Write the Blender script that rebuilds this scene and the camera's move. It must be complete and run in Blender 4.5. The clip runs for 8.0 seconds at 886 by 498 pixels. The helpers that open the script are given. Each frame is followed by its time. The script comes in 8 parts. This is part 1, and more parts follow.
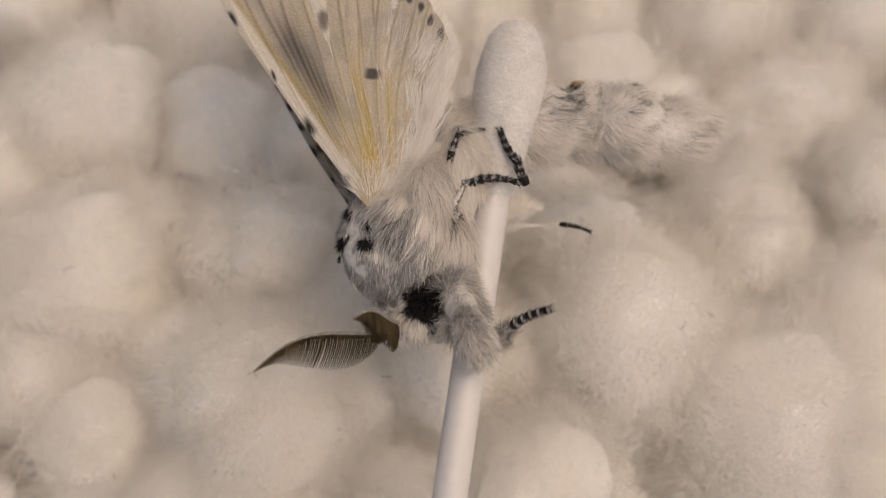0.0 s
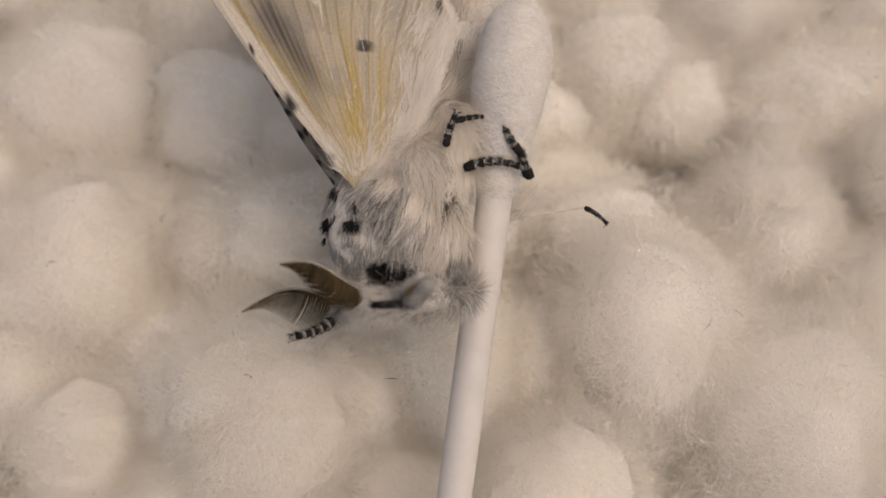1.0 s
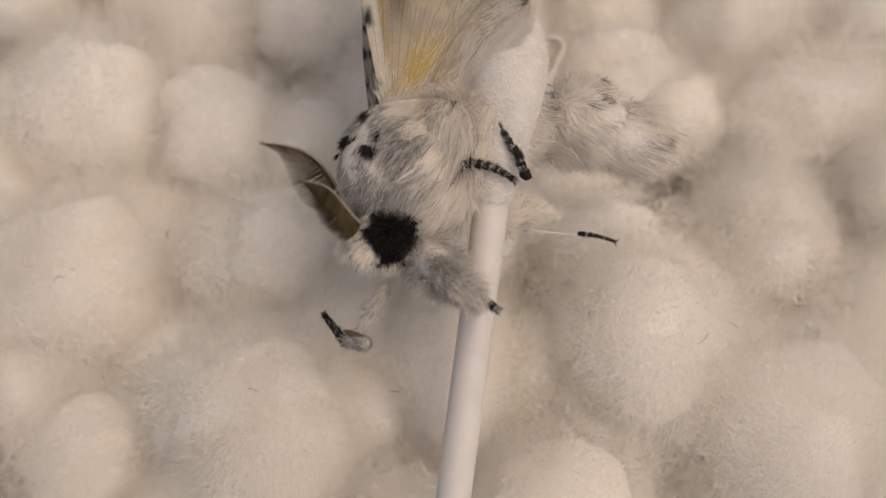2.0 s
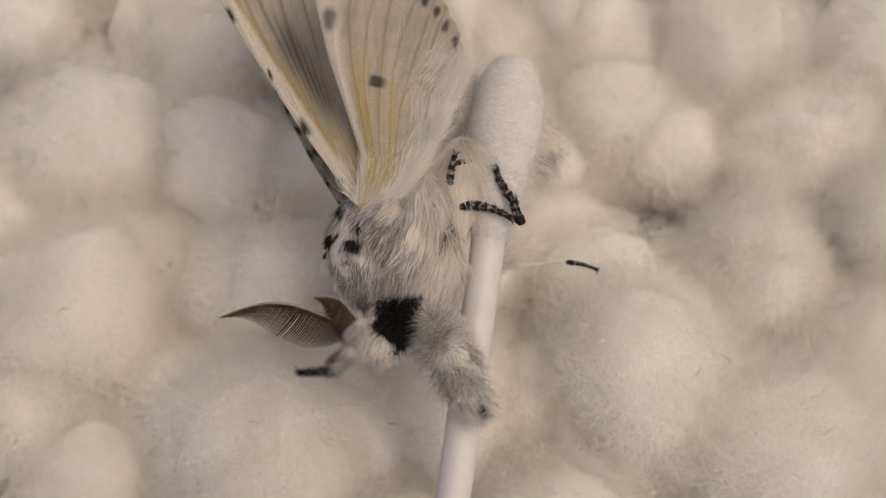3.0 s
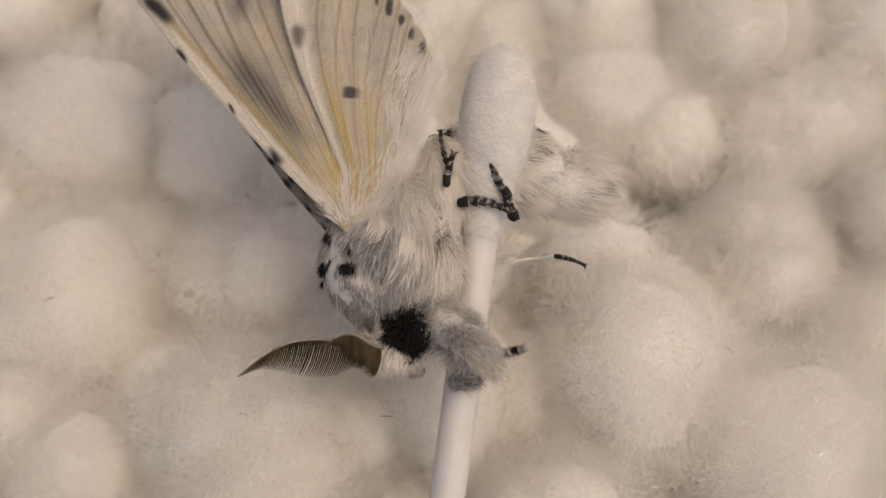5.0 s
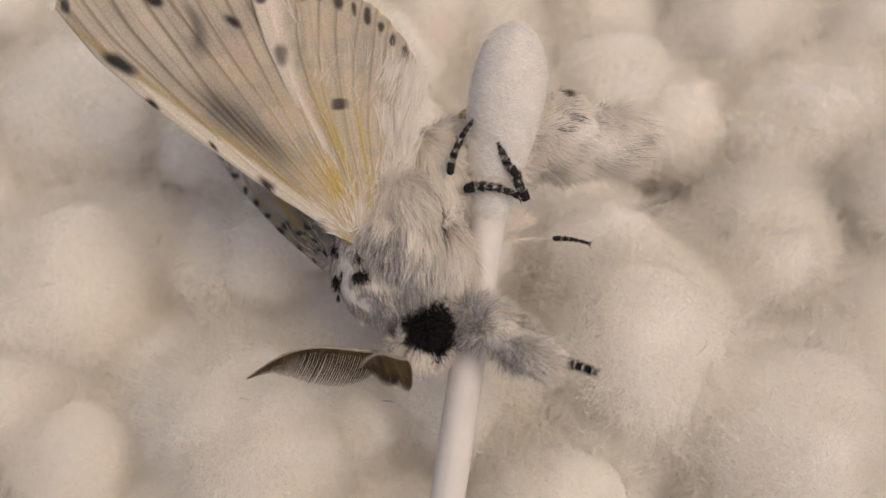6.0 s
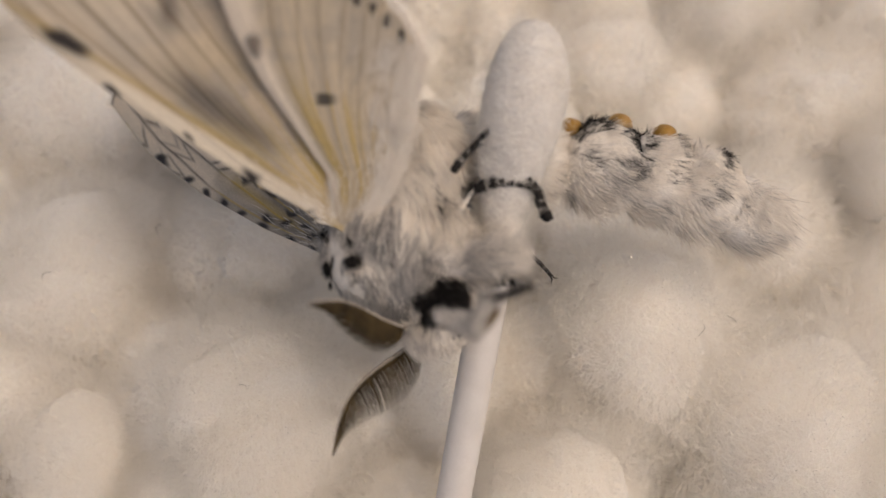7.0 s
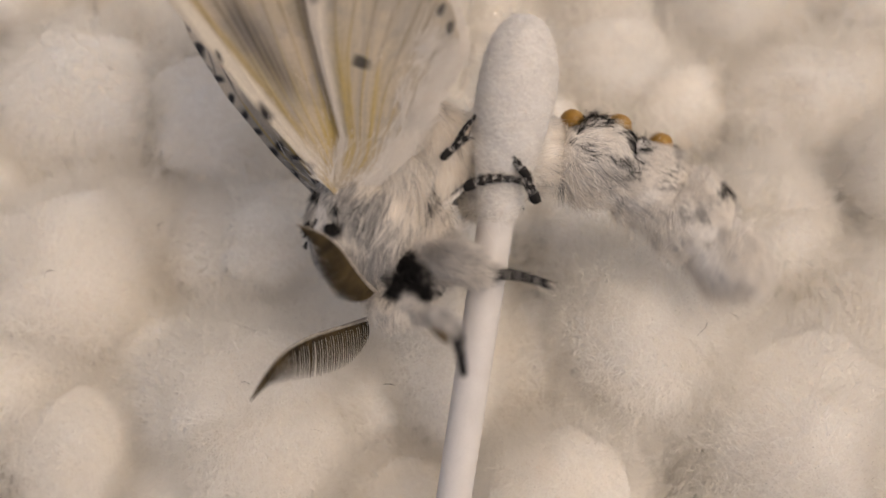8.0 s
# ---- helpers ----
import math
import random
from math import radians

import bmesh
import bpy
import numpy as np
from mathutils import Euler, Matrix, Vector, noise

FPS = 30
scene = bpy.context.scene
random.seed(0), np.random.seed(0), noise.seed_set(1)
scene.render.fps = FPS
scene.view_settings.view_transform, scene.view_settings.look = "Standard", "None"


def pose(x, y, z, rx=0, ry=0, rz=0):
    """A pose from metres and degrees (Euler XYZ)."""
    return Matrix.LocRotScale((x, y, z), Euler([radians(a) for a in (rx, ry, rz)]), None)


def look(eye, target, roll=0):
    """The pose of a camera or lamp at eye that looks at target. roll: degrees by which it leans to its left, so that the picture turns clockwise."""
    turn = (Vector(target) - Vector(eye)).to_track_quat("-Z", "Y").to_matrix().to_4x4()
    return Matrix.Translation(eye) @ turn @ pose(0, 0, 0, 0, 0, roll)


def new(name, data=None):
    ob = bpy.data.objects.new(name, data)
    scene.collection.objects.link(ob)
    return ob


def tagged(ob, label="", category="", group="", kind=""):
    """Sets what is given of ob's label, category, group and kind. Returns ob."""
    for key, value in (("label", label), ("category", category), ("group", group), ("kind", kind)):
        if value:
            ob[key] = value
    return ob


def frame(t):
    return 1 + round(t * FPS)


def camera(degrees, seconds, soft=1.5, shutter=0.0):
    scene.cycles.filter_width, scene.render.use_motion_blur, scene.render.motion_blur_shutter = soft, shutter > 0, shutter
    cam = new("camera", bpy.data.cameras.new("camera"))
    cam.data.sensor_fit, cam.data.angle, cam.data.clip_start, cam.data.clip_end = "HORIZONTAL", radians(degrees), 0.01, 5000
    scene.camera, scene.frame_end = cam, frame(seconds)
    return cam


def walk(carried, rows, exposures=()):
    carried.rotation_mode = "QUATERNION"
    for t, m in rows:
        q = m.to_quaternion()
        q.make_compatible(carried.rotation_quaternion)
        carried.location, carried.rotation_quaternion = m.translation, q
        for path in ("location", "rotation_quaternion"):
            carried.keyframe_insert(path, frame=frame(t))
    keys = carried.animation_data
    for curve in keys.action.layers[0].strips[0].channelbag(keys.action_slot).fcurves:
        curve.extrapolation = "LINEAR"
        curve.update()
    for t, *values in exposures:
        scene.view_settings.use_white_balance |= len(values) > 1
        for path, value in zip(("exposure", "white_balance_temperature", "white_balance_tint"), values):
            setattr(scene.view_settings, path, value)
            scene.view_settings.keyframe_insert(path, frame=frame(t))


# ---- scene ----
# Stage: x right, y up the picture, z towards the eye, in millimetres; leaned 15 degrees against the level bed of cotton.
STAGE = Matrix.Translation((0, 0, 0.045)) @ pose(0, 0, 0, 15)


def stage(x, y, z, rx=0, ry=0, rz=0):
    return STAGE @ pose(x / 1000, y / 1000, z / 1000, rx, ry, rz)


def joint(x, y, z, rx=0, ry=0, rz=0):
    return pose(x / 1000, y / 1000, z / 1000, rx, ry, rz)


cam = camera(45, 8.0, soft=1.25, shutter=0.25)
cam.data.dof.use_dof = True
cam.data.dof.focus_distance = 0.078
cam.data.dof.aperture_fstop = 23
walk(cam, [
        (0, stage(0.39, 0.12, 81.19, 0.0, -0.0, 0.5)),
        (0.5, stage(0.03, -0.41, 75.74, 0.0, -0.0, 0.4)),
        (1, stage(-0.29, -0.44, 75.39, 0.0, -0.0, 0.5)),
        (1.5, stage(-0.42, -0.37, 75.81, 0.0, -0.0, 0.3)),
        (3, stage(-0.24, 3.51, 78.40, 0.0, -0.0, 0.5)),
        (3.5, stage(-0.38, 3.49, 78.46, 0.0, -0.0, 0.6)),
        (4, stage(-0.29, 3.55, 77.86, 0.0, -0.0, 0.5)),
        (5.5, stage(0.22, 1.93, 75.66, 0.0, -0.0, 0.6)),
        (6, stage(0.00, 1.30, 75.51, 0.0, -0.0, 0.4)),
        (6.5, stage(0.15, 0.66, 75.69, 0.0, -0.0, 0.1)),
        (7, stage(0.17, 0.22, 75.62, 0.0, -0.0, 0.1)),
        (7.5, stage(-0.03, -0.03, 75.43, 0.0, -0.0, 0.1)),
        (8, stage(-0.00, 0.00, 75.70, 0.0, -0.0, 0.0))], exposures=[(0, -0.71, 7350, 12), (1.6, -0.71, 7350, 12), (3.5, -0.76, 7350, 12), (4.2, -0.74, 7350, 12), (5.5, -0.67, 7350, 12), (8, -0.6, 7350, 12)])

# ---- light: a bright, veiled sky and a broad soft sun high behind the eye
world = bpy.data.worlds.new("sky")
scene.world = world
world.use_nodes = True
wn = world.node_tree
sky = wn.nodes.new("ShaderNodeTexSky")
sky.sky_type = "NISHITA"
sky.sun_disc = False
SUN_DIR = Vector((0.36, 0.02, 0.93)).normalized()
sky.sun_elevation = math.asin(SUN_DIR.z)
sky.sun_rotation = math.atan2(SUN_DIR.x, SUN_DIR.y)
sky.air_density, sky.dust_density, sky.ozone_density = 1.0, 6.0, 0.4
wn.links.new(sky.outputs[0], wn.nodes["Background"].inputs[0])
wn.nodes["Background"].inputs[1].default_value = 0.19
sun = new("sun", bpy.data.lights.new("sun", "SUN"))
sun.data.energy, sun.data.angle, sun.data.color = 0.5, radians(26), (1.0, 0.90, 0.78)
sun.matrix_world = look(SUN_DIR, (0, 0, 0))


# ---- materials
def material(name, base, other, rough=0.7, scale=400.0, bump=0.0, bump_scale=2500.0, translucent=0.0,
             island=0.0, sheen=0.0, metal=0.0, subsurface=0.0, radius=0.0015, specular=0.5):
    """A surface that varies between two colours at two scales, with fine relief and, if asked, light passing through."""
    m = bpy.data.materials.new(name)
    m.use_nodes = True
    t = m.node_tree
    p = t.nodes["Principled BSDF"]
    co = t.nodes.new("ShaderNodeTexCoord")
    n1, n2 = t.nodes.new("ShaderNodeTexNoise"), t.nodes.new("ShaderNodeTexNoise")
    n1.inputs["Scale"].default_value, n1.inputs["Detail"].default_value = scale, 5
    n2.inputs["Scale"].default_value, n2.inputs["Detail"].default_value = bump_scale, 4
    t.links.new(co.outputs["Object"], n1.inputs["Vector"])
    t.links.new(co.outputs["Object"], n2.inputs["Vector"])
    add = t.nodes.new("ShaderNodeMath")
    add.operation = "ADD"
    t.links.new(n1.outputs[0], add.inputs[0])
    if island:
        geo, mul = t.nodes.new("ShaderNodeNewGeometry"), t.nodes.new("ShaderNodeMath")
        mul.operation = "MULTIPLY_ADD"
        mul.inputs[1].default_value, mul.inputs[2].default_value = island, -island / 2
        t.links.new(geo.outputs["Random Per Island"], mul.inputs[0])
        t.links.new(mul.outputs[0], add.inputs[1])
    else:
        mul = t.nodes.new("ShaderNodeMath")
        mul.operation = "MULTIPLY_ADD"
        mul.inputs[1].default_value, mul.inputs[2].default_value = 0.3, -0.15
        t.links.new(n2.outputs[0], mul.inputs[0])
        t.links.new(mul.outputs[0], add.inputs[1])
    ramp = t.nodes.new("ShaderNodeValToRGB")
    ramp.color_ramp.elements[0].position, ramp.color_ramp.elements[1].position = 0.3, 0.7
    ramp.color_ramp.elements[0].color, ramp.color_ramp.elements[1].color = (*base, 1), (*other, 1)
    t.links.new(add.outputs[0], ramp.inputs[0])
    t.links.new(ramp.outputs[0], p.inputs["Base Color"])
    p.inputs["Roughness"].default_value, p.inputs["Metallic"].default_value = rough, metal
    p.inputs["Specular IOR Level"].default_value = specular
    p.inputs["Sheen Weight"].default_value, p.inputs["Sheen Roughness"].default_value = sheen, 0.5
    if subsurface:
        p.inputs["Subsurface Weight"].default_value, p.inputs["Subsurface Scale"].default_value = subsurface, radius
        p.inputs["Subsurface Radius"].default_value = (1.0, 0.92, 0.82)
    if bump:
        b = t.nodes.new("ShaderNodeBump")
        b.inputs["Strength"].default_value, b.inputs["Distance"].default_value = bump, 0.0003
        t.links.new(n2.outputs[0], b.inputs["Height"])
        t.links.new(b.outputs[0], p.inputs["Normal"])
    if translucent:
        tr, mix = t.nodes.new("ShaderNodeBsdfTranslucent"), t.nodes.new("ShaderNodeMixShader")
        t.links.new(ramp.outputs[0], tr.inputs["Color"])
        mix.inputs[0].default_value = translucent
        t.links.new(p.outputs[0], mix.inputs[1])
        t.links.new(tr.outputs[0], mix.inputs[2])
        t.links.new(mix.outputs[0], t.nodes["Material Output"].inputs[0])
    return m


def pigment_material(name, translucent):
    """Scale-covered wing membrane: the pattern of its scales is stored on the mesh."""
    m = material(name, (0.5, 0.5, 0.5), (0.5, 0.5, 0.5), rough=0.75, scale=900, bump=0.5, bump_scale=9000, sheen=0.1,
                 translucent=translucent, specular=0.25)
    t = m.node_tree
    at, n = t.nodes.new("ShaderNodeAttribute"), t.nodes.new("ShaderNodeTexNoise")
    at.attribute_name = "pigment"
    co = t.nodes.new("ShaderNodeTexCoord")
    n.inputs["Scale"].default_value, n.inputs["Detail"].default_value = 7000, 3
    t.links.new(co.outputs["Object"], n.inputs["Vector"])
    mr = t.nodes.new("ShaderNodeMapRange")
    mr.inputs["To Min"].default_value, mr.inputs["To Max"].default_value = 0.72, 1.22
    t.links.new(n.outputs[0], mr.inputs[0])
    mul = t.nodes.new("ShaderNodeVectorMath")
    mul.operation = "SCALE"
    t.links.new(at.outputs["Color"], mul.inputs[0])
    t.links.new(mr.outputs[0], mul.inputs["Scale"])
    for node in t.nodes:
        if node.bl_idname == "ShaderNodeBsdfPrincipled":
            t.links.new(mul.outputs[0], node.inputs["Base Color"])
        if node.bl_idname == "ShaderNodeBsdfTranslucent":
            t.links.new(mul.outputs[0], node.inputs["Color"])
    return m


COTTON = material("cotton_wool", (0.81, 0.77, 0.71), (0.87, 0.84, 0.79), 0.9, 260, 0.9, 1400, sheen=0.2, subsurface=1.0, radius=0.005, specular=0.15)
FLECK = material("glossy_fleck", (0.9, 0.86, 0.8), (0.96, 0.93, 0.88), 0.13, 300, metal=0.45, specular=1.0)
FIBRE = material("cotton_fibre", (0.92, 0.885, 0.83), (0.965, 0.94, 0.895), 0.35, 300, island=0.8, translucent=0.5, specular=0.7)
BUD = material("wound_cotton", (0.62, 0.59, 0.555), (0.71, 0.68, 0.645), 0.45, 900, 0.5, 2600, subsurface=0.6, radius=0.0012, specular=0.55)
PLASTIC = material("white_plastic", (0.61, 0.575, 0.545), (0.67, 0.635, 0.605), 0.42, 500, 0.03, 6000, subsurface=0.4, radius=0.0012, specular=0.45)
TABLE = material("pale_board", (0.30, 0.25, 0.19), (0.38, 0.32, 0.25), 0.7, 60, 0.3, 900)
SKIN = material("downy_skin", (0.62, 0.58, 0.53), (0.74, 0.70, 0.65), 0.8, 1500, 0.5, 6000)
WHITE_FUR = material("white_hair", (0.85, 0.795, 0.73), (0.93, 0.885, 0.82), 0.5, 900, island=0.9, translucent=0.3, specular=0.4)
CREAM_FUR = material("cream_hair", (0.84, 0.775, 0.69), (0.91, 0.86, 0.79), 0.5, 900, island=0.9, translucent=0.3, specular=0.4)
GREY_FUR = material("grey_hair", (0.28, 0.272, 0.266), (0.53, 0.51, 0.495), 0.5, 900, island=1.0, translucent=0.4, specular=0.4)
BLACK_FUR = material("black_hair", (0.010, 0.009, 0.009), (0.022, 0.02, 0.019), 0.75, 900, island=0.8, specular=0.12)
DARK_SKIN = material("black_skin", (0.004, 0.004, 0.004), (0.010, 0.009, 0.009), 0.9, 1500, 0.4, 8000, specular=0.05)
LEG_WHITE = material("white_scales", (0.26, 0.24, 0.225), (0.50, 0.47, 0.43), 0.6, 3000, 0.5, 9000)
AMBER = material("amber_skin", (0.27, 0.14, 0.02), (0.38, 0.21, 0.04), 0.4, 900, 0.15, 5000, subsurface=0.3, radius=0.0005)
BARB = material("brown_barb", (0.022, 0.016, 0.009), (0.085, 0.06, 0.028), 0.7, 900, island=0.3, specular=0.15)
SPUR = material("brown_horn", (0.05, 0.03, 0.012), (0.13, 0.085, 0.035), 0.45, 1500, 0.2, 6000)
SHAFT = material("pale_shaft", (0.20, 0.17, 0.14), (0.40, 0.36, 0.31), 0.6, 2500, 0.4, 8000)
WING = pigment_material("wing_scales", 0.25)
SPECK = material("dark_speck", (0.05, 0.04, 0.035), (0.12, 0.1, 0.08), 0.7, 3000)

# ---- mesh helpers, in millimetres
RNG = np.random.default_rng(7)


def mesh_data(name, verts, faces, mats, index=None, smooth=True):
    me = bpy.data.meshes.new(name)
    verts = np.asarray(verts, float) * 0.001
    faces = np.asarray(faces, np.int32)
    k = faces.shape[1]
    me.vertices.add(len(verts))
    me.vertices.foreach_set("co", verts.ravel())
    me.loops.add(faces.size)
    me.loops.foreach_set("vertex_index", faces.ravel())
    me.polygons.add(len(faces))
    me.polygons.foreach_set("loop_start", np.arange(0, faces.size, k, dtype=np.int32))
    me.polygons.foreach_set("use_smooth", np.full(len(faces), smooth))
    for m in mats:
        me.materials.append(m)
    if index is not None:
        me.polygons.foreach_set("material_index", np.asarray(index, np.int32))
    me.update(calc_edges=True)
    me.validate()
    return me


def part(name, data, parent, label="", kind=""):
    ob = new(name, data)
    ob.parent = parent
    return tagged(ob, label, kind=kind)


def grid_faces(nu, nv, wrap=False):
    i, j = np.meshgrid(np.arange(nu - 1), np.arange(nv if wrap else nv - 1), indexing="ij")
    jn = (j + 1) % nv
    return np.stack([i * nv + j, i * nv + jn, (i + 1) * nv + jn, (i + 1) * nv + j], -1).reshape(-1, 4)


def unit(v):
    return v / np.maximum(np.linalg.norm(v, axis=-1, keepdims=True), 1e-9)


def tube(path, radii, sides=12, squash=1.0):
    """A tube along a path, closed by shrinking its ends."""
    path, radii = np.asarray(path, float), np.asarray(radii, float)
    tang = unit(np.gradient(path, axis=0))
    ref = np.array([0.0, 0.0, 1.0])
    sd = unit(np.cross(tang, ref) + 1e-6)
    up = np.cross(sd, tang)
    a = np.linspace(0, 2 * np.pi, sides, endpoint=False)
    v = path[:, None] + radii[:, None, None] * (np.cos(a)[None, :, None] * sd[:, None] + squash * np.sin(a)[None, :, None] * up[:, None])
    return v.reshape(-1, 3), grid_faces(len(path), sides, True)


def joined(pieces):
    """Joins (verts, faces, material index) triples into one."""
    vs, fs, ms, n = [], [], [], 0
    for v, f, m in pieces:
        vs.append(v), fs.append(np.asarray(f) + n), ms.append(np.broadcast_to(m, len(f)))
        n += len(v)
    return np.concatenate(vs), np.concatenate(fs), np.concatenate(ms)


def swirl(p, freq, seed):
    """A smooth field of directions, for tufts and locks."""
    r = np.random.default_rng(seed)
    out = np.zeros_like(p)
    for k in range(4):
        out += np.sin(p @ r.normal(size=(3, 3)) * freq * (1 + 0.6 * k) + r.uniform(0, 6.28, 3)) / (1 + 0.5 * k)
    return out


def strands(root, normal, flow, length, width, steps=4, lift=0.35, lock=0.35, stray=0.2, curl=0.15, seed=1, freq=0.9):
    """Tapering hairs that start at root and lie over along flow."""
    r = np.random.default_rng(seed)
    n = len(root)
    d = unit(normal * lift + flow + lock * swirl(root, freq, seed) + stray * r.normal(size=(n, 3)))
    bend = curl * r.normal(size=(n, 3)) + 0.12 * flow - 0.06 * normal
    length = length * r.uniform(0.6, 1.25, n)
    width = width * r.uniform(0.7, 1.3, n)
    p, pts, dirs = root - normal * 0.08, [], []
    for k in range(steps):
        pts.append(p), dirs.append(d)
        p = p + d * (length / (steps - 1))[:, None]
        d = unit(d + bend)
    pts, dirs = np.stack(pts, 1), np.stack(dirs, 1)
    side = unit(np.cross(dirs, normal[:, None] + 0.5 * r.normal(size=(n, 1, 3))))
    taper = np.array([0.8, 1.0, 0.75, 0.12]) if steps == 4 else np.linspace(1, 0.12, steps)
    w = side * (width[:, None] * taper[None])[..., None] / 2
    v = np.stack([pts - w, pts + w], 2).reshape(-1, 3)
    base = (np.arange(n) * steps * 2)[:, None] + (np.arange(steps - 1) * 2)[None]
    f = np.stack([base, base + 1, base + 3, base + 2], -1).reshape(-1, 4)
    return v, f, np.repeat(np.arange(n), steps - 1)


def blob_points(blobs, count, seed):
    """Points and normals spread over the joint outside of some ellipsoids (centre, radii)."""
    r = np.random.default_rng(seed)
    area = np.array([(b[1][0] * b[1][1] + b[1][1] * b[1][2] + b[1][0] * b[1][2]) for b in blobs])
    ps, ns = [], []
    for i, (c, rad) in enumerate(blobs):
        c, rad = np.array(c, float), np.array(rad, float)
        u = unit(r.normal(size=(int(count * area[i] / area.sum()), 3)))
        p, nn = c + u * rad, unit(u / rad)
        keep = np.ones(len(p), bool)
        for j, (c2, rad2) in enumerate(blobs):
            if j != i:
                keep &= (((p - np.array(c2)) / np.array(rad2)) ** 2).sum(1) > 0.94
        ps.append(p[keep]), ns.append(nn[keep])
    return np.concatenate(ps), np.concatenate(ns)


def blob_mesh(c, rad, nu=20, nv=28):
    a, b = np.linspace(0.02, np.pi - 0.02, nu), np.linspace(0, 2 * np.pi, nv, endpoint=False)
    u = np.stack([np.cos(a)[:, None] * np.ones(nv), np.sin(a)[:, None] * np.cos(b), np.sin(a)[:, None] * np.sin(b)], -1).reshape(-1, 3)
    u = u * (1 + 0.02 * swirl(u * 3, 1.2, 5)[:, :1])
    return np.array(c) + u * np.array(rad) * 0.97, grid_faces(nu, nv, True)


# ---- the setting
def table():
    bm = bmesh.new()
    bmesh.ops.create_cube(bm, size=1)
    bmesh.ops.scale(bm, vec=(1.2, 0.9, 0.018), verts=bm.verts)
    bmesh.ops.bevel(bm, geom=list(bm.edges), offset=0.003, segments=2, affect="EDGES")
    me = bpy.data.meshes.new("ground")
    bm.to_mesh(me)
    bm.free()
    me.materials.append(TABLE)
    ob = new("ground", me)
    ob.location = (0, 0, -0.009)
    tagged(ob, "pale brown board under the cotton balls", "ground", kind="structure")


def cotton_ball_data(seed, fibres, detail, stout=1.0, flecks=0):
    """A tuft of cotton wool of radius 1 mm (scaled later): a lumpy core, a coat of fine fibres and some glossy flecks."""
    r = np.random.default_rng(seed)
    shape = lambda q: 1 + 0.075 * swirl(q, 1.3, seed)[:, 0] + 0.05 * swirl(q, 3.4, seed + 1)[:, 1] + 0.012 * swirl(q, 11.0, seed + 2)[:, 2]
    bm = bmesh.new()
    bmesh.ops.create_icosphere(bm, subdivisions=detail, radius=1.0)
    v = np.array([q.co[:] for q in bm.verts])
    faces = np.array([[q.index for q in f.verts] for f in bm.faces])
    bm.free()
    core = v * shape(v)[:, None]
    n = fibres
    u = unit(r.normal(size=(n, 3)))
    tuft = swirl(u, 3.2, seed + 5)[:, 0]
    loose = r.random(n) < 0.36
    root = u * (shape(u) * np.where(loose, 0.86 + 0.12 * r.random(n), 0.76 + 0.21 * r.beta(1.5, 1.5, n)))[:, None]
    flow = unit(np.cross(u, r.normal(size=(n, 3)) + 0.4 * swirl(u, 2.6, seed + 3)))
    d = unit(flow + u * np.where(loose, r.uniform(0.2, 2.2, n), r.uniform(-0.3, 0.9, n))[:, None])
    steps, length = 3, np.where(loose, r.uniform(0.14, 0.42, n) * (1 + 0.5 * np.clip(tuft, -1, 1.8)), r.uniform(0.08, 0.22, n))
    bend = np.where(loose, 0.45, 0.6)[:, None] * r.normal(size=(n, 3)) - 0.05 * u
    p, pts, dirs = root, [], []
    for k in range(steps):
        pts.append(p), dirs.append(d)
        p = p + d * (length / (steps - 1))[:, None]
        d = unit(d + bend)
    pts, dirs = np.stack(pts, 1), np.stack(dirs, 1)
    side = unit(np.cross(dirs, unit(0.9 * r.normal(size=(n, 1, 3)) + u[:, None])))
    wide = np.where(loose, r.uniform(0.0013, 0.0027, n), r.uniform(0.0016, 0.0032, n))
    w = side * (stout * wide[:, None] * np.ones(steps))[..., None] / 2
    fv = np.stack([pts - w, pts + w], 2).reshape(-1, 3)
    base = (np.arange(n) * steps * 2)[:, None] + (np.arange(steps - 1) * 2)[None]
    ff = np.stack([base, base + 1, base + 3, base + 2], -1).reshape(-1, 4)
    # short flat flecks of fibre that catch the light
    u = unit(r.normal(size=(flecks, 3)))
    c = u * (shape(u) * r.uniform(0.93, 1.02, flecks))[:, None]
    a = unit(np.cross(u, r.normal(size=(flecks, 3)))) + 0.3 * r.normal(size=(flecks, 3))
    b = unit(np.cross(a, u + 0.5 * r.normal(size=(flecks, 3))))
    a = unit(a) * r.uniform(0.003, 0.009, flecks)[:, None]
    b = b * r.uniform(0.0010, 0.0019, flecks)[:, None]
    gv = np.stack([c - a - b, c + a - b, c + a + b, c - a + b], 1).reshape(-1, 3)
    gf = np.arange(flecks * 4).reshape(-1, 4) + len(fv)
    mats = np.concatenate([np.zeros(len(ff), int), np.ones(len(gf), int)])
    return mesh_data("wool", core * 0.79, faces, [COTTON]), mesh_data("fuzz", np.concatenate([fv, gv]), np.concatenate([ff, gf]), [FIBRE, FLECK], mats, smooth=False)


